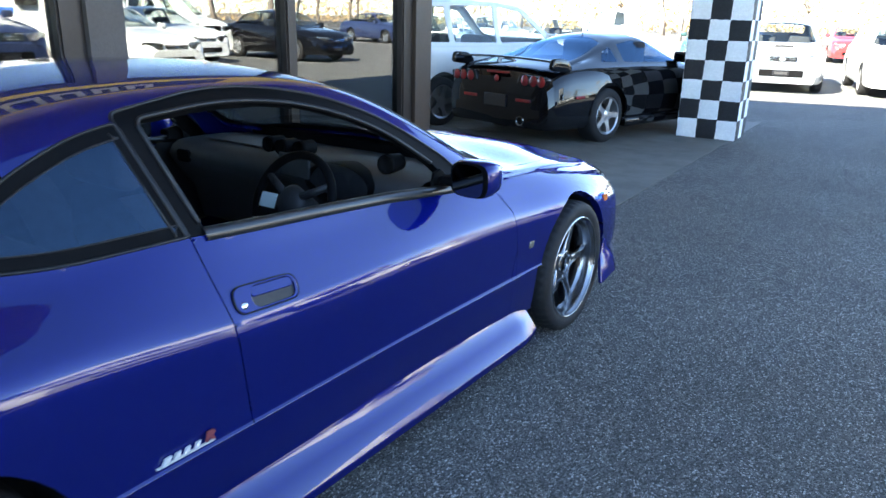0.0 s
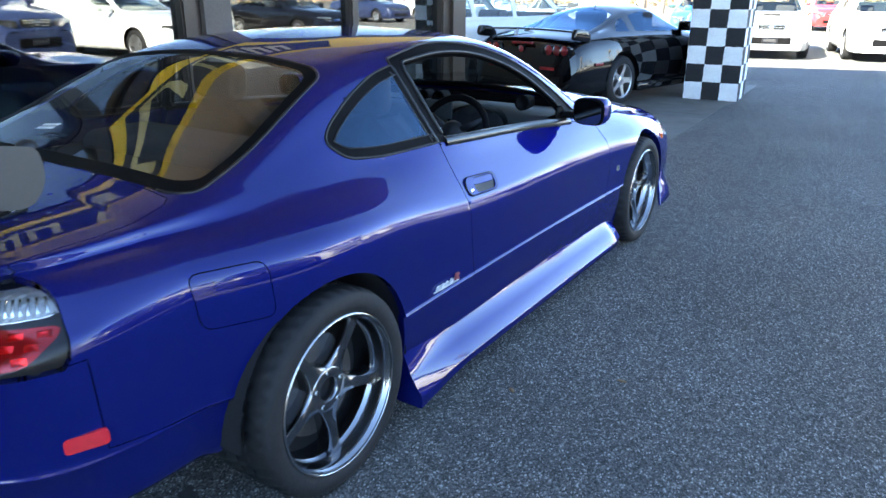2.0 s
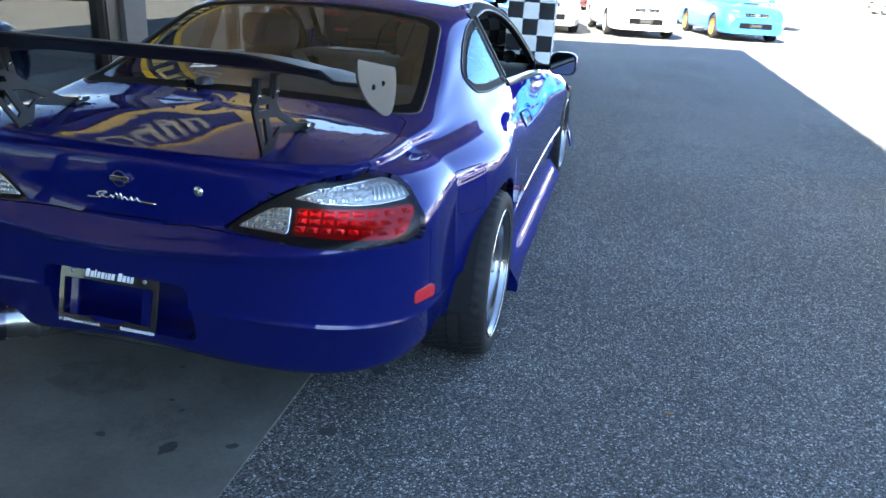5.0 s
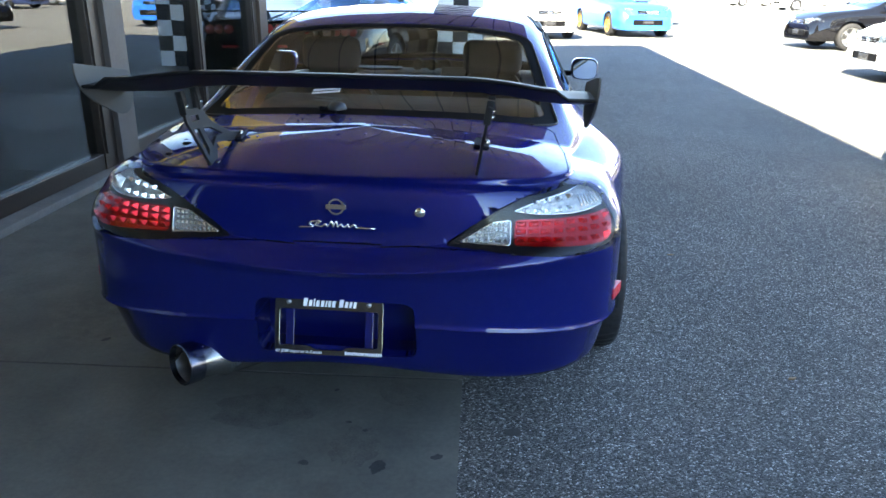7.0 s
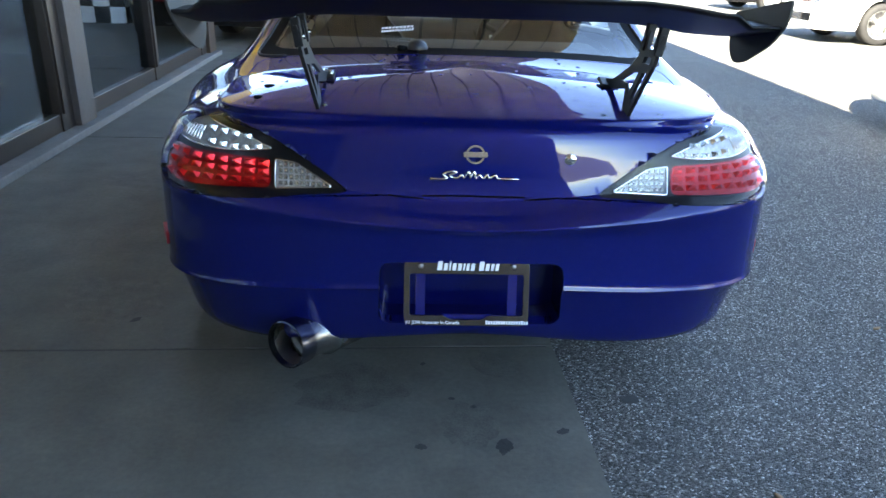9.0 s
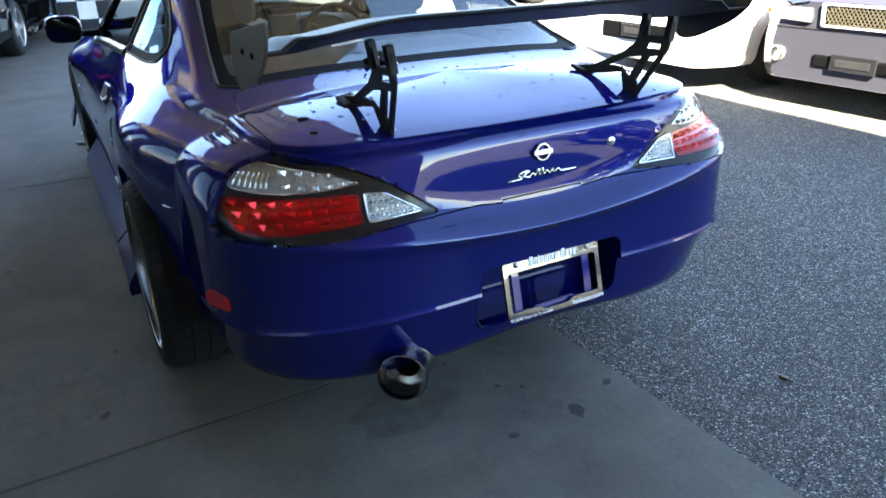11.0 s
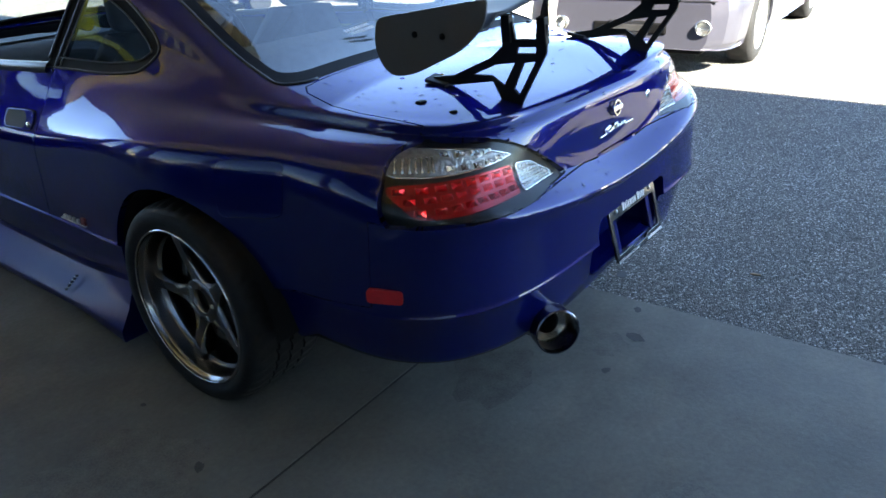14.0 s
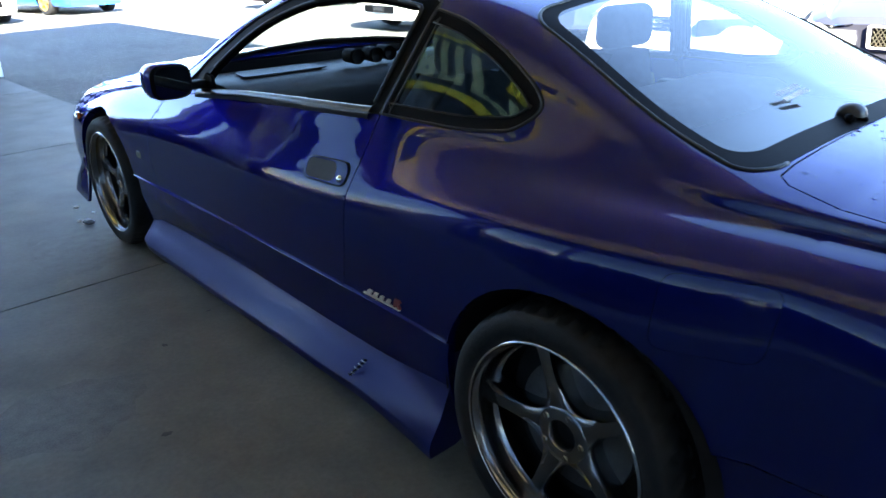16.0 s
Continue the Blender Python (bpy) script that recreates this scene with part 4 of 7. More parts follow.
# door handles with their recess and lock
for sx_ in (1, -1):
    tilt = Matrix.Translation((sx_ * 0.7985, 0.735, 0.708)) @ Matrix.Rotation(radians(-27 * sx_), 4, "Y") @ Matrix.Rotation(radians(-3), 4, "X")
    outer = round_poly([(-.098, -.036), (.105, -.034), (.105, .034), (-.098, .036)], .034, 6)
    ring = prism(outer, 0.0, .0035, "yz", holes=[inset(outer, .003)])
    h = part("door_handle", prism(inset(outer, .003), -.004, .004, "yz", .0015, holes=[round_poly([(-.045, -.028), (.092, -.026), (.092, .027), (-.045, .027)], .026, 6)]), BLUE, coupe, "blue flush door handle", smooth=False)
    h.matrix_basis = tilt
    for v in (h.data.vertices if sx_ < 0 else []):
        v.co.x = -v.co.x
    if sx_ < 0:
        h.data.flip_normals()
    part("handle_flap", prism(round_poly([(-.043, .0), (.090, .0), (.090, .026), (-.043, .026)], .012, 4), -.004 if sx_ > 0 else -.002, .002 if sx_ > 0 else .004, "yz", .002), BLUE, h, smooth=False)
    # body-blue recess in dark plastic: the shade inside is put into the colour
    part("handle_recess", prism(round_poly([(-.045, -.028), (.092, -.026), (.092, .027), (-.045, .027)], .026, 6), -.003, -.001 if sx_ > 0 else .001, "yz"), INTERIOR, h, "finger recess with its shade put into a dark colour", smooth=False)
    part("handle_seam", ring, DARK, h, "dark seam round the handle", smooth=False)
    lk = part("door_lock", lathe([(.0001, .006), (.008, .006), (.0095, .003), (.0095, -.002)], 20), CHROME, h, "chrome door lock")
    lk.matrix_basis = Matrix.Translation((0.0 if sx_ > 0 else -.004, -.072, -.014)) @ (Matrix() if sx_ > 0 else Matrix.Rotation(math.pi, 4, "Z"))

# side repeaters, markers, reflectors, badges
for sx_ in (1, -1):
    def blob(name, y, z, ly, lz, x, material, label, lean=0.0, turn=0.0):
        bm = prism(round_poly([(-ly, -lz), (ly, -lz), (ly, lz), (-ly, lz)], min(ly, lz) * .6, 4), -.006, .004, "yz")
        o = part(name, bm, material, coupe, label, smooth=False)
        o.matrix_basis = Matrix.Translation((sx_ * x, y, z)) @ Matrix.Rotation(radians(-lean * sx_), 4, "Y") @ Matrix.Rotation(radians(turn * sx_), 4, "Z")
        return o
    blob("side_repeater", 2.095, .508, .022, .014, .828, LAMP_CHROME, "clear side repeater")
    blob("front_marker", 2.865, .557, .022, .016, .822, AMBER, "small orange marker lamp", 4, 6)
    blob("rear_reflector", -.785, .487, .043, .017, .7565, RED_REFLECTOR, "red rear side reflector", 0, -22)
    # script badge on the rear wing: slanted chrome strokes and an initial
    bm = bmesh.new()
    for i, (ln, w) in enumerate(((.020, .008), (.017, .008), (.015, .008), (.015, .008))):
        prism([(.405 + i * .019, .428), (.405 + i * .019 + ln * .6, .428), (.405 + i * .019 + ln * .85, .428 + .010), (.405 + i * .019 + .005, .428 + .010)], .8365, .8425, "yz", bm=bm)
    prism([(.395, .424), (.50, .424), (.50, .427), (.395, .427)], .8365, .8420, "yz", bm=bm)
    for v in bm.verts:
        v.co.x *= sx_
        v.co.y = .4525 + (v.co.y - .4525) * 1.45
        v.co.z = .428 + (v.co.z - .428) * 1.25
        v.co.y = v.co.y if sx_ > 0 else 0.905 - v.co.y
    bmesh.ops.recalc_face_normals(bm, faces=bm.faces)
    part("script_badge", bm, SATIN, coupe, "silver script badge", smooth=False)
    bm = prism([(.484, .428), (.488, .428), (.490, .435), (.496, .428), (.502, .428), (.497, .437), (.503, .442), (.500, .447), (.488, .447)], .8365, .8428, "yz")
    for v in bm.verts:
        v.co.x *= sx_
        v.co.y = .4525 + (v.co.y - .4525) * 1.45
        v.co.z = .428 + (v.co.z - .428) * 1.25
        v.co.y = v.co.y if sx_ > 0 else 0.905 - v.co.y
    bmesh.ops.recalc_face_normals(bm, faces=bm.faces)
    part("badge_initial", bm, DULL_RED, coupe, "dull red initial of the badge", smooth=False)

# boot: round emblem, script, lock
bm = lathe([(.017, 0), (.017, -.006), (.0215, -.006), (.0215, 0)], 40, "y", closed=True)
em = part("boot_emblem", sharp(bm, 40), CHROME, boot, "round chrome emblem")
em.matrix_basis = Matrix.Translation((0.0, -.962, .758)) @ Matrix.Rotation(radians(-6), 4, "X")
part("emblem_bar", box(-.027, .027, -.008, 0, -.0065, .0065, .001), CHROME, em, smooth=False)
curve_pts = [(-.093, .700), (-.06, .702), (-.072, .712), (-.050, .719), (-.040, .716), (-.058, .709), (-.040, .703), (-.028, .711), (-.024, .703), (-.012, .719), (-.010, .703), (.0, .719), (.002, .703), (.012, .711), (.02, .703), (.030, .712), (.033, .703), (.046, .711), (.052, .704), (.062, .703), (.10, .702)]
sm = smooth_poly(curve_pts, 5)[:-6]
bm = tube([(x, -.9675, z) for x, z in sm], [.0022 + .0012 * math.sin(i * .9) ** 2 for i in range(len(sm))], 6)
part("boot_script", bm, CHROME, boot, "chrome script lettering")
bm = lathe([(.0001, -.012), (.004, -.012), (.005, -.009), (.009, -.009), (.0135, -.006), (.0145, 0)], 28, "y")
lk = part("boot_lock", sharp(bm, 40), CHROME, boot, "round chrome boot lock")
lk.matrix_basis = Matrix.Translation((.215, -.953, .748))

# plate recess, dealer's frame and its lettering
pocket = pick(SKIN, TAG, {PLATE}, 2)
pw = part("plate_recess", pick(SKIN, TAG, {PLATE}, 2), BLUE, coupe, "recessed number plate pocket")
for v in pw.data.vertices:
    v.co.y = -0.91
lip = bmesh.new()
for edge in (e for e in pocket.edges if len(e.link_faces) == 1):
    p, q = (v.co for v in edge.verts)
    if abs(p.x) + abs(q.x) > .001:
        lip.faces.new([lip.verts.new(c) for c in (p, q, Vector((q.x, -.91, q.z)), Vector((p.x, -.91, p.z)))])
bmesh.ops.remove_doubles(lip, verts=lip.verts, dist=1e-5)
bmesh.ops.recalc_face_normals(lip, faces=lip.faces)
part("plate_pocket_wall", sharp(lip, 40), BLUE, coupe)
pocket.free()
FRAME_AT = Matrix.Translation((-.012, -1.046, .450)) @ Matrix.Rotation(radians(-15.5), 4, "X")
fo = round_poly([(-.143, -.076), (.143, -.076), (.143, .081), (-.143, .081)], .02, 4)
fi = round_poly([(-.129, -.052), (-.05, -.052), (-.035, -.062), (.035, -.062), (.05, -.052), (.129, -.052), (.129, .045), (-.129, .045)], .006, 2)
pf = part("plate_frame", prism(fo, -.004, .004, "xz", .0012, holes=[fi]), BLACK_PLASTIC, coupe, "black dealer plate frame", smooth=False, at=FRAME_AT)
for bx in (-.105, .105):
    part("plate_bracket", box(bx - .011, bx + .011, .006, .012, -.07, .06, .001), BLUE, pf, "blue upright bracket", smooth=False)
    part("frame_bolt", lathe([(.0001, -.009), (.004, -.0085), (.0065, -.006), (.0065, -.003)], 14, "y"), STEEL, pf, at=Matrix.Translation((bx, 0, .064)))
part("plate_crossbar", box(-.06, .06, .006, .014, -.062, -.050, .002), BLUE, pf, smooth=False)
bm = bmesh.new()
x = -.068
for i, w in enumerate((.013, .011, .006, .011, .011, .006, .009, .011, 0, .013, .011, .009, .010)):
    if w:
        prism([(x, .054), (x + w - .0025, .054), (x + w, .075 if i in (0, 2, 9) else .070), (x + .0025, .075 if i in (0, 2, 9) else .070)], -.0055, -.0043, "xz", bm=bm)
    x += w + .0012 if w else .007
part("frame_name", bm, WHITE_TEXT, pf, "white bars of the dealer's name", smooth=False)


def lettering(name, text, size, parent, material, at, label="", lean=0.0, depth=0.0004):
    cu = bpy.data.curves.new(name, "FONT")
    cu.body, cu.size, cu.extrude, cu.align_x, cu.shear, cu.offset = text, size, depth, "CENTER", lean, size * 0.012
    tmp = bpy.data.objects.new(name, cu)
    scene.collection.objects.link(tmp)
    me = bpy.data.meshes.new_from_object(tmp.evaluated_get(bpy.context.evaluated_depsgraph_get()))
    bpy.data.objects.remove(tmp)
    me.materials.append(material)
    ob = new(name, me)
    if parent is not None:
        ob.parent = parent
    ob.matrix_basis = at
    if label:
        ob["label"] = label
    return ob


lettering("frame_slogan", "#1 JDM Importer in Canada", .0108, pf, WHITE_TEXT, Matrix.Translation((-.077, -.0052, -.072)) @ Matrix.Rotation(radians(90), 4, "X"), "white lettering on the frame")
bm = bmesh.new()
for i in range(17):
    box(.045 + i * .0058, .045 + i * .0058 + .0044, -.0052, -.0043, -.072, -.063 if i in (0, 4, 14) else -.0645, bm=bm)
part("frame_address", bm, WHITE_TEXT, pf, "small white bars", smooth=False)

# exhaust
EX = Matrix.Translation((-.420, -1.03, .305)) @ Matrix.Rotation(radians(-36), 4, "Z") @ Matrix.Rotation(radians(-6), 4, "X")
ex = part("exhaust", sharp(lathe([(.035, .30), (.060, .285), (.062, .27), (.062, .10), (.0535, .085), (.0535, .02), (.056, .008), (.057, .0), (.0545, -.002), (.052, .006), (.050, .05), (.030, .055)], 48, "y"), 50), STEEL, coupe, "large round stainless exhaust", at=EX)
part("exhaust_tip", sharp(lathe([(.0575, .03), (.0585, .004), (.0585, -.014), (.055, -.016), (.0535, -.006), (.0535, .03)], 48, "y"), 50), mat("burnt_steel", (0.14, 0.14, 0.17), 0.18, 1.0, noise_scale=14, noise_amt=0.4), ex, "burnt blue-black exhaust tip")
part("exhaust_bore", lathe([(.030, .05), (.029, .09), (.0001, .10)], 32, "y"), DARK, ex)
part("exhaust_band", lathe([(.0622, .12), (.064, .118), (.064, .108), (.0622, .106)], 40, "y"), POLISHED, ex)
part("exhaust_pipe", tube([(.0, .28, 0), (-.02, .42, .01), (-.16, .70, .0)], .03, 14), STEEL, ex)
part("exhaust_hanger", tube([(.015, .13, .05), (.02, .13, .10), (.03, .13, .13)], .007, 8), BLUE, ex)

# rear wing
def wing_section(x):
    t = abs(x) / .632
    z = 1.048 - .022 * max(0, min(1, (t - .52) / .30)) ** 1.5
    z += .0
    pitch = .05
    pts = []
    for u, th in ((0, 0), (.03, .012), (.12, .022), (.3, .028), (.6, .022), (.9, .012), (1, .010), (1.0, .004), (.9, .001), (.6, -.002), (.3, -.006), (.12, -.008), (.03, -.006)):
        pts.append((x, -.735 - .232 * u, z + th + u * pitch * (.55 if t > .9 else 1.0) - .012))
    pts.append(pts[0])
    return pts


wing = part("rear_wing", sharp(grid_mesh([wing_section(x) for x in np.linspace(-.632, .632, 41)]), 50), CARBON, coupe, "black rear wing blade")
bmesh_fix = bmesh.new()
bmesh_fix.from_mesh(wing.data)
bmesh.ops.remove_doubles(bmesh_fix, verts=bmesh_fix.verts, dist=1e-5)
bmesh.ops.recalc_face_normals(bmesh_fix, faces=bmesh_fix.faces)
bmesh_fix.to_mesh(wing.data)
bmesh_fix.free()
EP = round_poly([(-.990, 1.108), (-.712, 1.062), (-.700, 1.0), (-.735, .945), (-.80, .952), (-.93, 1.01), (-.985, 1.06)], [.01, .02, .05, .04, .06, .08, .03], 6)
for sx_ in (1, -1):
    e = part("end_plate", prism(EP, .632, .638, "yz", .001), GREY_PLATE, wing, "grey wing end plate", smooth=False)
    if sx_ < 0:
        for v in e.data.vertices:
            v.co.x *= -1
        e.data.flip_normals()
    for by in (-.815, -.885):
        part("end_plate_bolt", lathe([(.0001, .006), (.004, .005), (.0065, .003), (.0065, 0)], 12), TRIM, e, at=Matrix.Translation((sx_ * .638, by, 1.035)) @ (Matrix() if sx_ > 0 else Matrix.Rotation(math.pi, 4, "Z")))
    x0 = sx_ * .352
    splay = Matrix.Translation((x0, 0, .825)) @ Matrix.Rotation(radians(9.0 * sx_), 4, "Y") @ Matrix.Translation((-x0, 0, -.825))
    outer = [(-.972, 1.03), (-.945, 1.03), (-.940, .995), (-.888, .992), (-.882, 1.03), (-.852, 1.03), (-.850, .975), (-.815, .945), (-.70, .893), (-.635, .882), (-.628, .868), (-.70, .868), (-.815, .888), (-.835, .845), (-.845, .828), (-.885, .823), (-.893, .845), (-.965, .965)]
    h1 = [(-.940, .978), (-.893, .975), (-.888, .960), (-.938, .963)]
    h2 = [(-.936, .945), (-.905, .940), (-.872, .875), (-.885, .862)]
    h3 = [(-.880, .938), (-.83, .930), (-.76, .900), (-.81, .902), (-.845, .880)]
    mt = part("wing_mount", prism(outer, x0 - .004, x0 + .004, "yz", .0008, holes=[h1, h2, h3]), CARBON, wing, "black slotted wing mount", smooth=False, at=splay)
    for fy, fz, ang in ((-.865, .822, -13), (-.65, .868, -9)):
        part("mount_foot", box(-.022, .022, -.032, .032, -.004, .006, .002), CARBON, mt, smooth=False, at=Matrix.Translation((x0, fy, fz + .004)) @ Matrix.Rotation(radians(-ang), 4, "X"))
        part("mount_bolt", lathe([(.0001, .012), (.005, .011), (.007, .008), (.007, .0)], 10, "z"), STEEL, mt, at=Matrix.Translation((x0 + .013, fy, fz + .008)))
    for uy in (-.958, -.867):
        part("mount_upright", box(x0 - .009, x0 + .009, uy - .011, uy + .011, .985, 1.045, .002), CARBON, mt, smooth=False)
        part("upright_bolt", lathe([(.0001, .015), (.005, .014), (.0055, .009)], 10), STEEL, mt, at=Matrix.Translation((x0, uy, 1.005)))

# washer and sucker dome on the rear glass
dome = part("aerial_base", lathe([(.030, 0), (.031, .006), (.026, .018), (.014, .026), (.0001, .028)], 28, "z"), mat("dark_dome", (.02, .02, .022), .4), coupe, "small dark dome on the rear glass", at=Matrix.Translation((-.13, -.33, .905)))
part("aerial_foot", tube([(-.03, -.005, .0), (-.055, -.02, .004)], .009, 8), TRIM, dome)
part("aerial_stem", tube([(0, -.01, .0), (0, -.035, -.006)], .006, 8), TRIM, dome)
# chrome strip along the belt of each door
for sx_ in (1, -1):
    ys = np.linspace(.635, 1.66, 24)
    bz = np.interp(ys, [.6, 1.0, 1.3, 1.66], [.872, .851, .832, .802])
    bx = [p.x + .001 for p in along_side(list(zip(ys, bz)))]
    rows = [[(sx_ * (x - .010), y, z - .003), (sx_ * (x - .012), y, z + .010), (sx_ * (x - .003), y, z + .011), (sx_ * (x + .006), y, z + .004), (sx_ * (x + .015), y, z - .016), (sx_ * (x + .011), y, z - .019)] for x, y, z in zip(bx, ys, bz)]
    bm = grid_mesh(rows)
    bmesh.ops.recalc_face_normals(bm, faces=bm.faces)
    if (sum(f.normal.x for f in bm.faces) > 0) != (sx_ > 0):
        bmesh.ops.reverse_faces(bm, faces=bm.faces)
    part("belt_strip", bm, mat("belt_trim", (.012, .012, .013), .3, coat=.25), coupe, "dark glossy window strip")

# cabin: dashboard, wheel, pods, seats
dash = []
for x in np.linspace(-.66, .66, 27):
    hump = .028 * math.exp(-((x - .33) / .17) ** 2)
    dash.append([(x, 2.0, .80), (x, 1.85, .815 + hump * .3), (x, 1.70, .82 + hump), (x, 1.60, .815 + hump), (x, 1.56, .795 + hump), (x, 1.54, .76), (x, 1.58, .70), (x, 1.66, .60), (x, 1.70, .45)])
bm = grid_mesh(dash)
bmesh.ops.recalc_face_normals(bm, faces=bm.faces)
DASH_M = mat("dash_plastic", (.04, .042, .046), .55, noise_scale=25, noise_amt=.2, bump=.15, bump_scale=350)
dsh = part("dashboard", bm, DASH_M, coupe, "dark grey moulded dashboard")
part("airbag_lid", prism(round_poly([(-.55, 1.66), (-.18, 1.66), (-.2, 1.80), (-.52, 1.80)], .02), .824, .829, "xy", .002), DASH_M, dsh, smooth=False)
for px, py in ((.0, 1.585), (-.085, 1.60), (.08, 1.60)):
    part("gauge_pod", lathe([(.0001, -.01), (.026, -.01), (.030, -.02), (.031, .0), (.028, .06)], 24, "y"), TRIM, dsh, at=Matrix.Translation((px, py, .862)))
part("gauge_pod", lathe([(.0001, -.005), (.028, -.005), (.033, -.02), (.034, .0), (.028, .06)], 24, "y"), TRIM, dsh, at=Matrix.Translation((.58, 1.50, .885)))
part("instrument_hood", lathe([(.12, -.02), (.125, .0), (.11, .10)], 32, "y"), TRIM, dsh, at=Matrix.Translation((.33, 1.53, .775)) @ Matrix.Diagonal((1.25, 1, .62, 1)))
for gx in (.25, .33, .41):
    part("dial", lathe([(.0001, 0), (.032, 0)], 20, "y"), mat("dial_face", (.03, .03, .035), .3), dsh, at=Matrix.Translation((gx, 1.535, .785)))
part("screen", box(.06, .21, 1.50, 1.512, .775, .862, .004), mat("dark_screen", (.06, .065, .07), .2, noise_scale=4, noise_amt=.1), dsh, "dark display on the dashboard", smooth=False)
part("centre_vent", prism(round_poly([(-.6, .735), (-.52, .735), (-.52, .79), (-.6, .79)], .02), 1.535, 1.55, "xz", .003), TRIM, dsh, smooth=False)
bm = bmesh.new()
for i in range(48):
    a = 2 * math.pi * i / 48
    ring = [((.165 + .0155 * math.cos(b)) * math.cos(a), .0155 * math.sin(b), (.165 + .0155 * math.cos(b)) * math.sin(a)) for b in np.linspace(0, 2 * math.pi, 11)[:-1]]
    for p in ring:
        bm.verts.new(p)
bm.verts.ensure_lookup_table()
for i in range(48):
    for k in range(10):
        bm.faces.new((bm.verts[i * 10 + k], bm.verts[((i + 1) % 48) * 10 + k], bm.verts[((i + 1) % 48) * 10 + (k + 1) % 10], bm.verts[i * 10 + (k + 1) % 10]))
bmesh.ops.recalc_face_normals(bm, faces=bm.faces)
sw = part("steering_wheel", bm, TRIM, coupe, "black leather steering wheel", at=Matrix.Translation((.35, 1.28, .755)) @ Matrix.Rotation(radians(-24), 4, "X"))
part("steering_boss", lathe([(.0001, -.03), (.045, -.028), (.06, -.01), (.05, .03), (.03, .10)], 28, "y"), INTERIOR, sw)
for a in (90, 210, 330):
    c, s = math.cos(radians(a + 180)), math.sin(radians(a + 180))
    part("steering_spoke", tube([(.04 * c, -.01, .04 * s), (.16 * c, .0, .16 * s)], [.016, .012], 8), INTERIOR, sw)
part("paper_tag", box(-.115, -.045, -.035, -.032, -.035, .015, .0), mat("paper_tag", (.6, .68, .66), .7), sw, "small white paper tag", smooth=False)


def seat(x):
    rows = []
    for t in np.linspace(0, 1, 15):
        z = .42 + .50 * t
        y = .80 - .16 * t
        w = .235 - .03 * t - .10 * max(0, t - .72) / .28
        rows.append([(x + w * u, y + .05 * (1 - abs(u) ** 3) - (.06 if abs(u) > .8 else 0) * 0 + .035 * (abs(u) > .75) + d, z) for u, d in ((-1, -.09), (-1, 0), (-.8, .055), (-.4, .02), (0, .01), (.4, .02), (.8, .055), (1, 0), (1, -.09))])
    bm = grid_mesh(rows)
    bmesh.ops.solidify(bm, geom=bm.faces, thickness=.07)
    bmesh.ops.recalc_face_normals(bm, faces=bm.faces)
    s = part("front_seat", bm, SEAT_CLOTH, coupe, "dark cloth bucket seat")
    part("headrest", box(x - .13, x + .13, .575, .665, .93, 1.075, .04, 4), SEAT_CLOTH, s)
    part("seat_cushion", box(x - .24, x + .24, .78, 1.28, .36, .50, .05, 4), SEAT_CLOTH, s)
    return s


seat(.36)
seat(-.36)
part("rear_seat", box(-.56, .56, .08, .40, .42, .86, .06, 4), SEAT_CLOTH, coupe, "dark cloth rear seat")
part("console", box(-.11, .11, .55, 1.6, .40, .56, .03, 3), INTERIOR, coupe)
part("rear_view_mirror", box(-.11, .11, 1.30, 1.325, 1.085, 1.14, .012, 3), TRIM, coupe, "black rear-view mirror")
for sx_ in (1, -1):
    part("inner_quarter", box(min(sx_ * .55, sx_ * .61), max(sx_ * .55, sx_ * .61), -.25, .60, .5, .80, .01), INTERIOR, coupe, smooth=False)
    lens_in = shifted(pick(SKIN, TAG, {HEADLAMP}, 0 if sx_ > 0 else 1), -.03)
    part("headlamp_bowl", lens_in, LAMP_CHROME, coupe)
part("wiper_panel", prism([(-.64, 2.0), (.64, 2.0), (.5, 2.10), (-.5, 2.10)], .80, .84, "xy", .004), TRIM, coupe, smooth=False)
# small white sticker on the rear glass
bm = bmesh.new()
for r, (n, z0) in enumerate(((9, .0), (12, -.022))):
    for i in range(n):
        prism([(-.05 + i * .1 / n, z0), (-.05 + (i + .7) * .1 / n, z0), (-.048 + (i + .7) * .1 / n, z0 + .014), (-.048 + i * .1 / n, z0 + .014)], 0, .0006, "xy", bm=bm)
part("glass_sticker", bm, WHITE_TEXT, rf, "white bars of a small sticker", smooth=False, at=Matrix.Translation((-.19, -.215, .951)) @ Matrix.Rotation(radians(18), 4, "X") @ Matrix.Rotation(radians(-6), 4, "Y"))
# two small dark discs set on the lid
for px, py, pr in ((-.493, -.698, .014), (-.503, -.80, .010)):
    for c in along_top([(-px, py)], .0012):
        part("lid_plug", lathe([(.0001, .002), (pr * .7, .0018), (pr, 0), (pr * .98, -.004)], 18, "y"), TRIM, boot, "small dark round spot on the lid", at=Matrix.Translation((-c.x, c.y, c.z)) @ Matrix.Rotation(radians(84), 4, "X"))
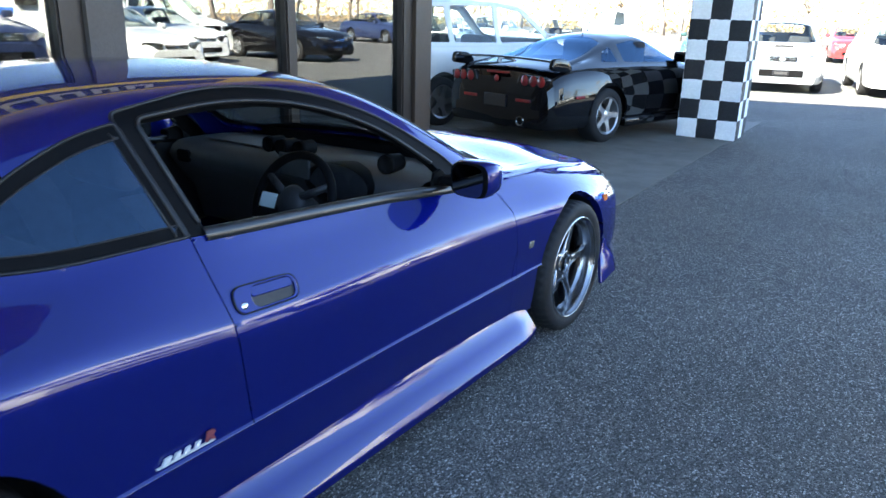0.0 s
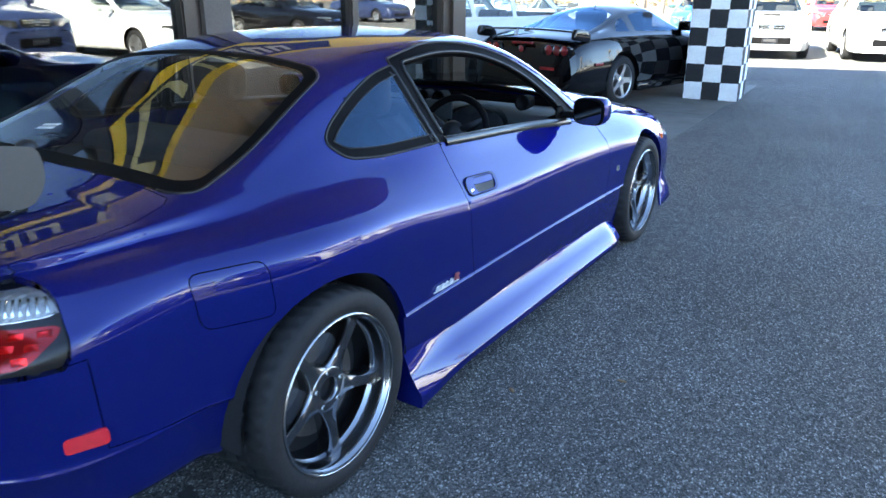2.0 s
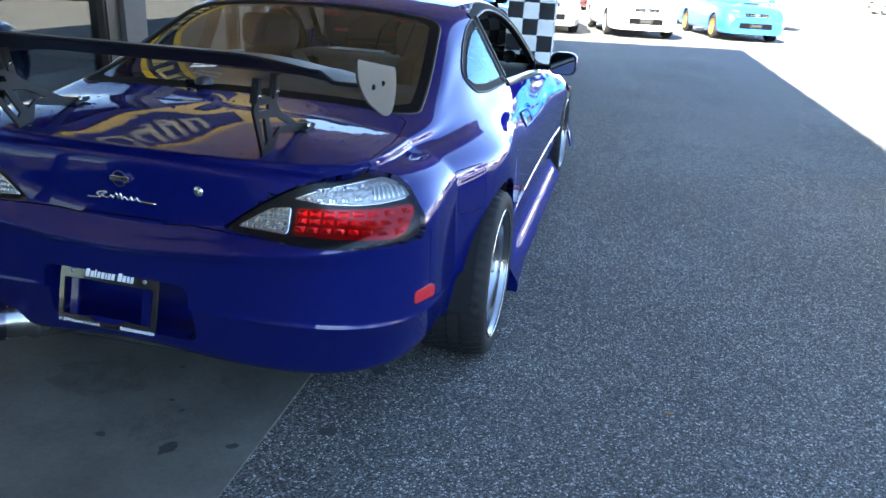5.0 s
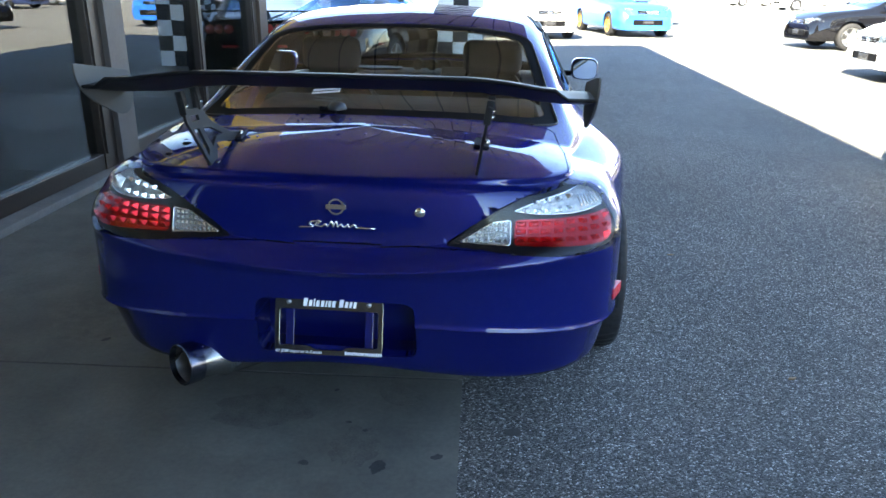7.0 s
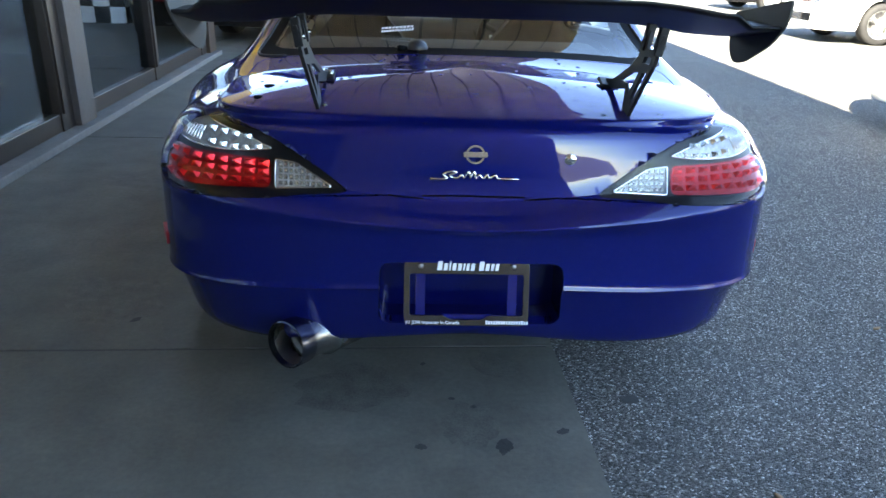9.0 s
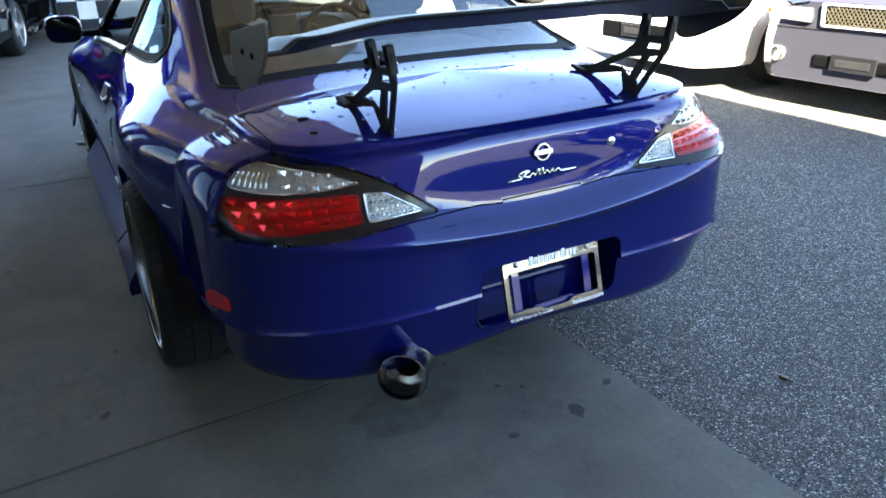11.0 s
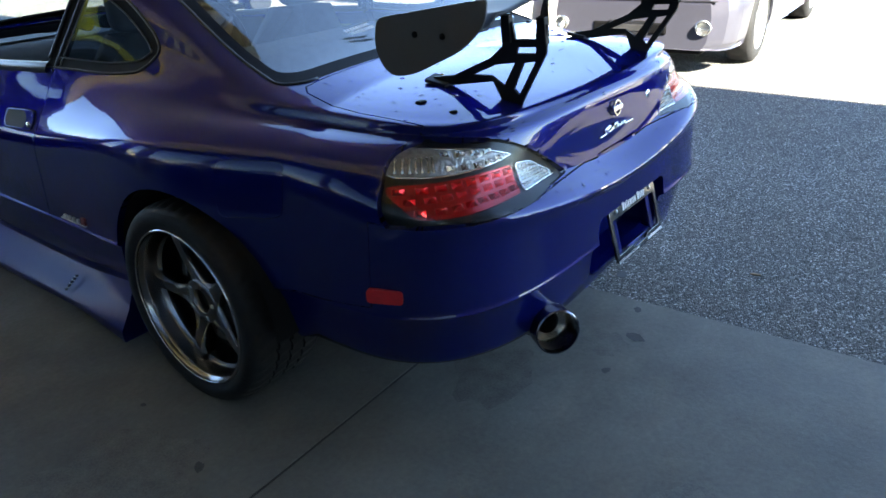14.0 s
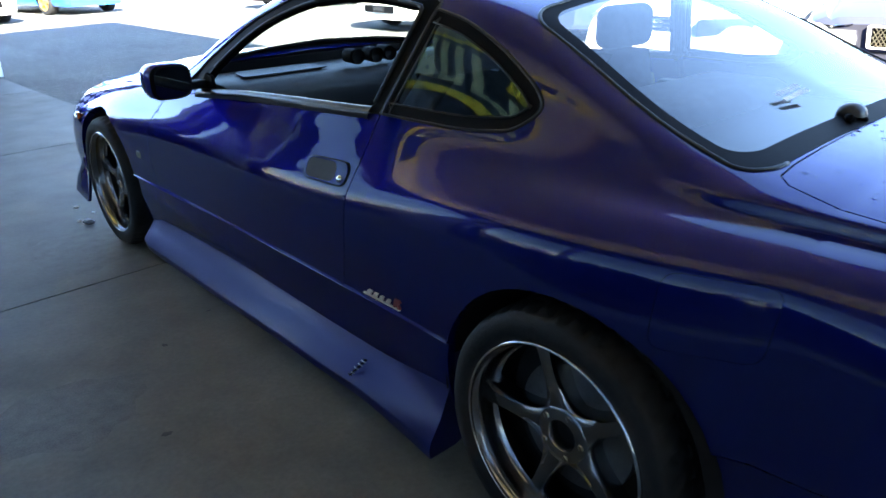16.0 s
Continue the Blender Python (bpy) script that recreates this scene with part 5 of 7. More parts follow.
# drops of water left on the boot lid and the bumper
drops = bmesh.new()
wet = [f for f in SKIN.faces if f[TAG] in (BOOT, BUMPER) and f.normal.z > 0.45 and f.calc_center_median().z > 0.6]
weights = [f.calc_area() for f in wet]
for f in random.choices(wet, weights, k=300):
    vs = [v.co for v in f.verts]
    ws = [random.random() for v in vs]
    p = sum((c * w for c, w in zip(vs, ws)), Vector()) / sum(ws)
    r = random.choice((.0015, .002, .0025, .003, .004, .006))
    sgn = random.choice((1, -1))
    m = Matrix.Translation((p.x * sgn * 1.015, p.y * .988, p.z)) @ Vector((f.normal.x * sgn, f.normal.y, f.normal.z)).to_track_quat("Z", "Y").to_matrix().to_4x4() @ Matrix.Diagonal((r * random.uniform(.8, 1.3), r, r * .5, 1))
    bmesh.ops.create_icosphere(drops, subdivisions=1, radius=1.0, matrix=m)
tagged(part("water_drops", drops, mat("water", (.9, .93, .95), .03, trans=1.0, ior=1.33)), "small clear water drops on the blue boot lid", "water drops", kind="stuff")
SKIN.free()

# ---- ground, slab, showroom ----
BUILD = pose(0.32, 0, 0, 0, 0, 1.0)


def asphalt_material():
    """Worn asphalt: pale stones in a dark binder, with patches and fine relief."""
    m = mat("asphalt", (0.07, 0.072, 0.075), 0.9, spec=0.3)
    nt = m.node_tree
    b = nt.nodes["Principled BSDF"]
    co = nt.nodes.new("ShaderNodeTexCoord")
    stones = nt.nodes.new("ShaderNodeTexVoronoi")
    stones.inputs["Scale"].default_value = 205.0
    big = nt.nodes.new("ShaderNodeTexNoise")
    big.inputs["Scale"].default_value, big.inputs["Detail"].default_value = 0.7, 6
    mid = nt.nodes.new("ShaderNodeTexNoise")
    mid.inputs["Scale"].default_value, mid.inputs["Detail"].default_value = 9.0, 6
    for n in (stones, big, mid):
        nt.links.new(co.outputs["Object"], n.inputs["Vector"])
    sep = nt.nodes.new("ShaderNodeSeparateColor")
    nt.links.new(stones.outputs["Color"], sep.inputs[0])
    ramp = nt.nodes.new("ShaderNodeValToRGB")
    ramp.color_ramp.elements[0].position, ramp.color_ramp.elements[0].color = 0.0, (0.030, 0.030, 0.029, 1)
    ramp.color_ramp.elements[1].position, ramp.color_ramp.elements[1].color = 1.0, (0.55, 0.545, 0.52, 1)
    e = ramp.color_ramp.elements.new(0.55)
    e.color = (0.092, 0.092, 0.088, 1)
    e = ramp.color_ramp.elements.new(0.9)
    e.color = (0.194, 0.192, 0.182, 1)
    nt.links.new(sep.outputs[0], ramp.inputs[0])
    mr = nt.nodes.new("ShaderNodeMapRange")
    mr.inputs[1].default_value, mr.inputs[2].default_value, mr.inputs[3].default_value, mr.inputs[4].default_value = 0.3, 0.7, 0.85, 1.16
    nt.links.new(big.outputs[0], mr.inputs[0])
    mr2 = nt.nodes.new("ShaderNodeMapRange")
    mr2.inputs[1].default_value, mr2.inputs[2].default_value, mr2.inputs[3].default_value, mr2.inputs[4].default_value = 0.3, 0.7, 0.93, 1.08
    nt.links.new(mid.outputs[0], mr2.inputs[0])
    mul = nt.nodes.new("ShaderNodeMath")
    mul.operation = "MULTIPLY"
    nt.links.new(mr.outputs[0], mul.inputs[0])
    nt.links.new(mr2.outputs[0], mul.inputs[1])
    sc = nt.nodes.new("ShaderNodeVectorMath")
    sc.operation = "SCALE"
    nt.links.new(ramp.outputs[0], sc.inputs[0])
    nt.links.new(mul.outputs[0], sc.inputs["Scale"])
    nt.links.new(sc.outputs[0], b.inputs["Base Color"])
    bp = nt.nodes.new("ShaderNodeBump")
    bp.inputs["Strength"].default_value, bp.inputs["Distance"].default_value = 0.9, 0.006
    nt.links.new(stones.outputs["Distance"], bp.inputs["Height"])
    bp.invert = True
    nt.links.new(bp.outputs[0], b.inputs["Normal"])
    return m


def concrete_material():
    """Trowelled concrete with broad grey stains and fine pits."""
    m = mat("concrete", (0.2, 0.195, 0.185), 0.75)
    nt = m.node_tree
    b = nt.nodes["Principled BSDF"]
    co = nt.nodes.new("ShaderNodeTexCoord")
    outs = []
    for scale, lo, hi in ((0.55, 0.62, 1.3), (3.5, 0.75, 1.25), (60.0, 0.88, 1.12)):
        n = nt.nodes.new("ShaderNodeTexNoise")
        n.inputs["Scale"].default_value, n.inputs["Detail"].default_value = scale, 8
        n.inputs["Roughness"].default_value = 0.62
        nt.links.new(co.outputs["Object"], n.inputs["Vector"])
        r = nt.nodes.new("ShaderNodeMapRange")
        r.inputs[1].default_value, r.inputs[2].default_value, r.inputs[3].default_value, r.inputs[4].default_value = 0.3, 0.7, lo, hi
        nt.links.new(n.outputs[0], r.inputs[0])
        outs.append((n, r))
    m1 = nt.nodes.new("ShaderNodeMath")
    m1.operation = "MULTIPLY"
    nt.links.new(outs[0][1].outputs[0], m1.inputs[0])
    nt.links.new(outs[1][1].outputs[0], m1.inputs[1])
    m2 = nt.nodes.new("ShaderNodeMath")
    m2.operation = "MULTIPLY"
    nt.links.new(m1.outputs[0], m2.inputs[0])
    nt.links.new(outs[2][1].outputs[0], m2.inputs[1])
    sc = nt.nodes.new("ShaderNodeVectorMath")
    sc.operation = "SCALE"
    sc.inputs[0].default_value = (0.118, 0.115, 0.099)
    nt.links.new(m2.outputs[0], sc.inputs["Scale"])
    nt.links.new(sc.outputs[0], b.inputs["Base Color"])
    rr = nt.nodes.new("ShaderNodeMapRange")
    rr.inputs[1].default_value, rr.inputs[2].default_value, rr.inputs[3].default_value, rr.inputs[4].default_value = 0.3, 0.7, 0.55, 0.9
    nt.links.new(outs[0][0].outputs[0], rr.inputs[0])
    nt.links.new(rr.outputs[0], b.inputs["Roughness"])
    bp = nt.nodes.new("ShaderNodeBump")
    bp.inputs["Strength"].default_value, bp.inputs["Distance"].default_value = 0.25, 0.004
    nt.links.new(outs[2][0].outputs[0], bp.inputs["Height"])
    nt.links.new(bp.outputs[0], b.inputs["Normal"])
    return m


ASPHALT, CONCRETE = asphalt_material(), concrete_material()
ground = part("ground", box(-150, 220, -120, 380, -0.4, -0.006), ASPHALT, smooth=False)
tagged(ground, "grey worn asphalt of the car lot", "asphalt", kind="structure")

apron = thing("pavement", "stained grey concrete apron under the canopy", "concrete slab", kind="structure", at=pose(0.305, 0, 0, 0, 0, 1.9))
JOINTS = [-11.1, -8.45, -5.8, -3.15, -0.5, 2.15, 4.8, 7.45, 10.9]
for u0, u1 in ((-9.0, -5.2), (-5.195, -2.655), (-2.65, 0.0)):
    for v0, v1 in zip(JOINTS, JOINTS[1:]):
        part("slab", box(u0, u1, v0 + 0.005, v1 - 0.005, -0.15, 0.0), CONCRETE, apron, smooth=False)
part("joint_bed", box(-9, -0.02, -11, 10.8, -0.16, -0.003), SIGN_BLACK, apron, smooth=False)

# stains, spots and litter on the ground
STAIN = mat("oil_stain", (0.045, 0.045, 0.045), 0.7, noise_scale=30, noise_amt=0.4)
FAINT = mat("faint_stain", (0.106, 0.103, 0.089), 0.7, noise_scale=20, noise_amt=0.4)


def blot(x, y, r, material, name="oil_stain", label="dark oil spot on the ground", z=0.0, squash=0.7):
    bm = bmesh.new()
    n = 26
    a0 = random.uniform(0, 6.28)
    ring = []
    for k in range(n):
        a = 2 * math.pi * k / n
        d = r * (1 + 0.38 * noise.noise((math.cos(a) * 1.7 + x * 9, math.sin(a) * 1.7 + y * 9, 0.3)) + random.uniform(-.12, .12))
        px, py = d * math.cos(a), d * squash * math.sin(a)
        ring.append(bm.verts.new((x + px * math.cos(a0) - py * math.sin(a0), y + px * math.sin(a0) + py * math.cos(a0), z + 0.0012)))
    c = bm.verts.new((x, y, z + 0.0016))
    for k in range(n):
        bm.faces.new((c, ring[k], ring[(k + 1) % n]))
    ob = part(name, bm, material)
    return tagged(ob, label, "stain", kind="structure")


for x, y, r in ((0.108, -1.012, .042), (-0.109, -1.016, .02), (0.272, -0.949, .022), (-0.10, -0.615, .012), (-0.02, -0.80, .012), (-1.06, -0.35, .026), (-0.994, 0.007, .014),
                (-1.10, 1.40, .016), (-0.87, 1.54, .012), (0.04, -0.84, .014), (-0.7, -1.25, .018), (-1.3, 0.9, .02), (-1.25, -0.9, .016)):
    blot(x, y, r * .78, STAIN)
for x, y, r in ((0.497, -0.789, .035), (0.52, -0.40, .05), (1.882, 0.75, .022), (2.12, -0.005, .022), (1.25, 1.905, .026), (2.92, 12.4, .12), (1.6, 3.6, .03), (2.6, 2.1, .03)):
    blot(x, y, r * .85, STAIN, z=-0.006)
for x, y, r in ((0.02, -0.92, .10), (-0.3, -0.75, .16), (-1.2, -0.2, .22), (-1.0, 2.6, .3), (-1.5, 1.2, .25), (0.12, -0.62, .08), (-0.6, -1.5, .2)):
    blot(x, y, r, FAINT, "scuff", "faint dark scuff on the concrete")


def scrap(x, y, r, z=0.0):
    bm = bmesh.new()
    bmesh.ops.create_icosphere(bm, subdivisions=2, radius=r)
    for v in bm.verts:
        v.co *= 1 + 0.5 * noise.noise(v.co * (1.3 / r))
        v.co.z = v.co.z * 0.35 + r * 0.3
        v.co += Vector((x, y, z))
    ob = part("paper_scrap", bm, mat("white_scrap", (.7, .72, .75), .8), smooth=False)
    return tagged(ob, "crumpled white paper scrap on the concrete", "litter", group="paper scraps")


for x, y, r in ((-0.87, 2.90, .028), (-0.84, 3.2, .014), (-0.90, 2.96, .012), (-0.80, 3.05, .010)):
    scrap(x, y, r)
for x, y in ((1.02, 0.62), (1.5, -.35), (1.33, 0.9), (0.75, -1.2)):
    bm = prism(smooth_poly([(-.018, 0), (0, .009), (.02, .003), (.006, -.008)], 4), 0, .002, "xy")
    for v in bm.verts:
        v.co.z += .05 * v.co.x ** 2 * 20
    tagged(part("dry_leaf", bm, mat("dry_leaf", (.22, .13, .06), .8), at=pose(x, y, -.004, 0, 0, x * 137)), "small dry brown leaf on the asphalt", "leaf", group="dry leaves")


# showroom front
def built(name, bm, material, parent=None, label="", smooth=False):
    return part(name, bm, material, parent, label, smooth, at=None if parent is not None else BUILD)


front = thing("wall_west", "bronze-framed showroom front with large glass panes", "shop front", kind="structure", at=BUILD)
UW = -2.65
built("base_rail", box(UW - .04, UW + .05, -9, 5.6, .05, .16, .006), BROWN_FRAME, front)
built("kerb_strip", box(UW - .15, UW + .16, -9, 5.87, 0.001, .05, .008), mat("kerb_concrete", (.17, .165, .16), .8, noise_scale=6, noise_amt=.2), front)
built("head_rail", box(UW - .05, UW + .05, -9, 5.6, 2.22, 2.34, .006), BROWN_FRAME, front)
for v0, v1, mt in ((-7.3, -7.2, 0), (-5.2, -5.1, 0), (-3.2, -3.1, 0), (-1.2, -1.1, 0), (.60, .69, 0), (2.03, 2.2, 0), (2.2, 2.45, 1), (3.88, 4.0, 0), (5.42, 5.6, 0), (5.6, 5.87, 2)):
    built("mullion" if mt == 0 else "pilaster", box(UW - .07, UW + (.06 if mt == 0 else .10), v0, v1, .05, 2.3, .004), (BROWN_FRAME, mat("dark_pilaster", (.10, .08, .068), .7, noise_scale=5, noise_amt=.15, bump=.3, bump_scale=90), mat("brown_post", (.07, .045, .03), .5, noise_scale=6, noise_amt=.15))[mt], front)
    if mt == 0:
        built("mullion_bead", box(UW + .06, UW + .075, v0 + .015, v0 + .03, .16, 2.22), BROWN_FRAME, front)
edges = [-9, -7.2, -5.1, -3.1, -1.1, .69, 2.45, 4.0]
ends = [-7.3, -5.2, -3.2, -1.2, .60, 2.03, 3.88, 5.42]
for a, b_ in zip(edges, ends):
    built("pane", box(UW - .006, UW + .006, a, b_, .16, 2.22), SHOP_GLASS, front, "reflecting shop glass")
upper = built("wall_upper", box(UW - .2, UW - .02, -9, 5.87, 2.34, 4.5), TAN_WALL)
tagged(upper, "tan stucco band over the shop windows", "wall", kind="structure")
ret = built("wall_return", box(-9, UW - .2, 5.6, 5.87, 0, 4.5), TAN_WALL)
tagged(ret, "tan stucco end wall of the showroom", "wall", kind="structure")
tagged(built("wall_back", box(-9.2, -9, -9, 5.87, 0, 4.5), TAN_WALL), "back wall of the showroom", "wall", kind="structure")
# unseen wall, added to cut light and bright reflections on the coupe's rear
tagged(built("wall_south", box(-9.2, 1.6, -9.3, -9, 0, 4.5), TAN_WALL), "added tan wall out of view that darkens the coupe's rear", "wall", kind="structure")

# sign band over the windows: black with yellow borders and pale letters
sign = thing("shop_sign", "black sign band with yellow borders over the showroom windows", "sign", at=BUILD)
built("sign_board", box(UW - .02, UW + .04, -2.1, 3.55, 2.36, 3.02, .004), SIGN_BLACK, sign)
built("border", box(UW + .04, UW + .05, -2.1, 3.55, 2.36, 2.46, .002), YELLOW, sign, "yellow lower border")
built("border", box(UW + .04, UW + .05, -2.1, 3.55, 2.92, 3.02, .002), YELLOW, sign, "yellow upper border")
built("end_block", box(UW - .02, UW + .05, 3.55, 5.85, 2.36, 3.02, .004), YELLOW, sign, "plain yellow end of the sign")
LETTER = mat("sign_letters", (.62, .50, .22), .5, noise_scale=6, noise_amt=.08)
v = -1.55
for i, w in enumerate((.40, .30, .16, .30, .30, .16, .24, .32, 0, .40, .32, .26, .28)):
    if w:
        h = .36 if i in (0, 2, 9) else .28
        t = .075
        bm = bmesh.new()
        prism([(v, 2.55), (v + t, 2.55), (v + t + .06, 2.55 + h), (v + .06, 2.55 + h)], UW + .04, UW + .052, "yz", bm=bm)
        if w > .2:
            prism([(v + w - t - .02, 2.55), (v + w - .02, 2.55), (v + w + .04, 2.55 + h), (v + w - t + .04, 2.55 + h)], UW + .04, UW + .052, "yz", bm=bm)
            prism([(v + t * .8, 2.55), (v + w - t, 2.55), (v + w - t + .01, 2.61), (v + t * .8 + .01, 2.61)], UW + .04, UW + .0515, "yz", bm=bm)
        built("letter_shape", bm, LETTER, sign, "pale block of the sign")
        v += w + .06
    else:
        v += .22

# canopy: boarded soffit on a deep roof edge
CAN_Z = 4.25


def canopy_end(x):
    return 9.49 + 0.29 * x


bm = bmesh.new()
x = -9.0
while x < 1.56:
    box(x, min(x + .325, 1.62), -14, canopy_end(x), CAN_Z, CAN_Z + .04, bm=bm)
    x += .355
tagged(part("ceiling", bm, SOFFIT, smooth=False), "brown boarded soffit of the canopy", "ceiling", kind="structure")
bm = prism([(-9.2, -14.2), (1.515, -14.2), (1.665, canopy_end(1.665)), (-9.2, canopy_end(-9.2))], CAN_Z + .05, CAN_Z + .30, "xy")
tagged(part("roof", bm, SOFFIT_GAP, smooth=False), "flat roof of the canopy", "roof", kind="structure")

# checked pillar
pillar = thing("pillar", "square pillar painted in rough black and white checks", "pillar", kind="structure", at=pose(-.30, 9.11, 0, 0, 0, 4))
PC = .232
part("core", box(-.345, .345, -.345, .345, 0, CAN_Z, .004), PILLAR_BLACK, pillar, smooth=False)


def check_mesh(name, material):
    bm = bmesh.new()
    n = 7
    P = []
    for i in range(n):
        row = []
        for j in range(n):
            a, b_ = (i / (n - 1) - .5) * PC, (j / (n - 1) - .5) * PC
            if i in (0, n - 1):
                a += random.uniform(-.005, .005)
            if j in (0, n - 1):
                b_ += random.uniform(-.005, .005)
            row.append((a, -.004 if i in (0, n - 1) or j in (0, n - 1) else -.007 + random.uniform(-.0015, .0015), b_))
        P.append(row)
    grid_mesh(P, bm)
    bmesh.ops.recalc_face_normals(bm, faces=bm.faces)
    bm.normal_update()
    if sum(f.normal.y for f in bm.faces) > 0:
        bmesh.ops.reverse_faces(bm, faces=bm.faces)
    me = bpy.data.meshes.new(name)
    for f in bm.faces:
        f.smooth = True
    bm.to_mesh(me)
    bm.free()
    me.materials.append(material)
    return me


CHECKS = [[check_mesh("white_check", PILLAR_WHITE) for _ in range(3)], [check_mesh("black_check", PILLAR_BLACK) for _ in range(3)]]
for side_i in range(4):
    rot = Matrix.Rotation(math.pi / 2 * side_i, 4, "Z")
    for r in range(18):
        for c in range(3):
            k = (r + c + side_i) % 2
            o = new("white_check" if k == 0 else "black_check", random.choice(CHECKS[k]))
            o.parent = pillar
            o.matrix_basis = rot @ Matrix.Translation(((c - 1) * .23, -.345, PC * (r + .5)))


# ---- the other vehicles of the lot ----
def lot_wheel(parent, x, y, r, width, rim_m, spokes=5):
    s = 1 if x > 0 else -1
    m = Matrix.Translation((x, y, r)) @ Matrix.Rotation(0 if s > 0 else math.pi, 4, "Z")
    k = (round(r, 3), width, rim_m.name, spokes)
    if k not in LOT_WHEELS:
        t = lathe([(r * .68, -.004), (r * .72, .006), (r * .88, .004), (r * .96, -.012), (r, -.03), (r, -width + .03), (r * .95, -width), (r * .68, -width)], 36)
        rb = lathe([(r * .69, 0), (r * .68, .004), (r * .64, -.004), (r * .62, -.05), (r * .60, -width * .8), (.0001, -width * .8)], 36)
        lathe([(.0001, -.022), (.05, -.022), (.07, -.03), (.075, -.06)], 20, bm=rb)
        for i in range(spokes):
            a = 2 * math.pi * i / spokes
            c, sn = math.cos(a), math.sin(a)
            vs = []
            for rr, w, xx in ((.05, .045, -.024), (r * .4, .026, -.018), (r * .65, .034, -.014)):
                vs.append([rb.verts.new((xx + d, rr * c - w * u * sn, rr * sn + w * u * c)) for u, d in ((-1, -.05), (-1, 0), (1, 0), (1, -.05))])
            for p, q in zip(vs, vs[1:]):
                for j in range(3):
                    rb.faces.new((p[j], p[j + 1], q[j + 1], q[j]))
        bmesh.ops.recalc_face_normals(rb, faces=rb.faces)
        out = []
        for n, b, mt in (("tyre", t, RUBBER), ("rim", rb, rim_m)):
            me = bpy.data.meshes.new(n)
            sharp(b, 40)
            for f in b.faces:
                f.smooth = True
            b.to_mesh(me)
            b.free()
            me.materials.append(mt)
            out.append(me)
        LOT_WHEELS[k] = out
    w = new("wheel", LOT_WHEELS[k][0])
    w.parent = parent
    w.matrix_basis = m
    o = new("rim", LOT_WHEELS[k][1])
    o.parent = w
    return w


LOT_WHEELS = {}


def lot_body(stations, wb, r, windows, screen, rear, track):
    """Half skin from stations of (y, half width, belt, rail x, rail z, middle z); cut for windows and wheels."""
    st = np.array(stations, float)
    ys = np.unique(np.concatenate([np.linspace(st[0, 0], st[-1, 0], 64), st[:, 0]]))
    q = pchip(st[:, 0], st[:, 1:], ys)
    rows = []
    for y, (w, belt, rx, rz, rc) in zip(ys, q):
        kn = [(w - .06, .20), (w - .02, .26), (w - .004, .40), (w, belt * .62), (w - .012, belt * .74), (w - .04, belt - .07), (w - .075, belt - .012), (w - .095, belt), ((w - .095) * .45 + rx * .55, belt * .45 + rz * .55 + .01), (rx + .03, rz - .025), (rx - .02, rz), (rx * .5, rz + (rc - rz) * .75), (0, rc)]
        J = np.arange(len(kn))
        rows.append(pchip(J, np.array([(a, y, max(z, .18)) for a, z in kn]), np.linspace(0, len(kn) - 1, 31)))
    bm = grid_mesh(np.array(rows))
    for i in (0, -1):
        ring = [v for v in bm.verts if abs(v.co.y - ys[i]) < 1e-6]
        ring.sort(key=lambda v: v.co.z)
        mid = [bm.verts.new((0, ys[i], v.co.z)) for v in ring[:-1]]
        for a, b, c, d in zip(ring, ring[1:], mid[1:] + [None], mid):
            try:
                bm.faces.new([v for v in (a, b, c, d) if v is not None])
            except ValueError:
                pass
    bmesh.ops.remove_doubles(bm, verts=bm.verts, dist=1e-4)
    bmesh.ops.recalc_face_normals(bm, faces=bm.faces)
    bm.normal_update()
    if sum(f.normal.x * f.calc_area() for f in bm.faces) < 0:
        bmesh.ops.reverse_faces(bm, faces=bm.faces)
    tag = bm.faces.layers.int.new("region")
    for win in windows:
        carve(bm, tag, round_poly(win, .03, 3), (1, 2), 1, lambda f, m: f.normal.x > .3)
    carve(bm, tag, round_poly(screen, .05, 3), (0, 1), 2, lambda f, m: f.normal.z > .15)
    if rear:
        carve(bm, tag, round_poly(rear, .05, 3), (0, 1), 3, lambda f, m: f.normal.z > .06)
    for cy in (0, wb):
        carve(bm, tag, [(cy + (r + .045) * math.cos(a), r + .02 + (r + .045) * math.sin(a)) for a in np.linspace(0, 2 * math.pi, 25)[:-1]] , (1, 2), 9, lambda f, m: m.x > .45 and m.z < .8)
        carve(bm, tag, [(cy - r - .045, .1), (cy + r + .045, .1), (cy + r + .045, r), (cy - r - .045, r)], (1, 2), 9, lambda f, m: m.x > .45 and m.z < .4)
    return bm, tag


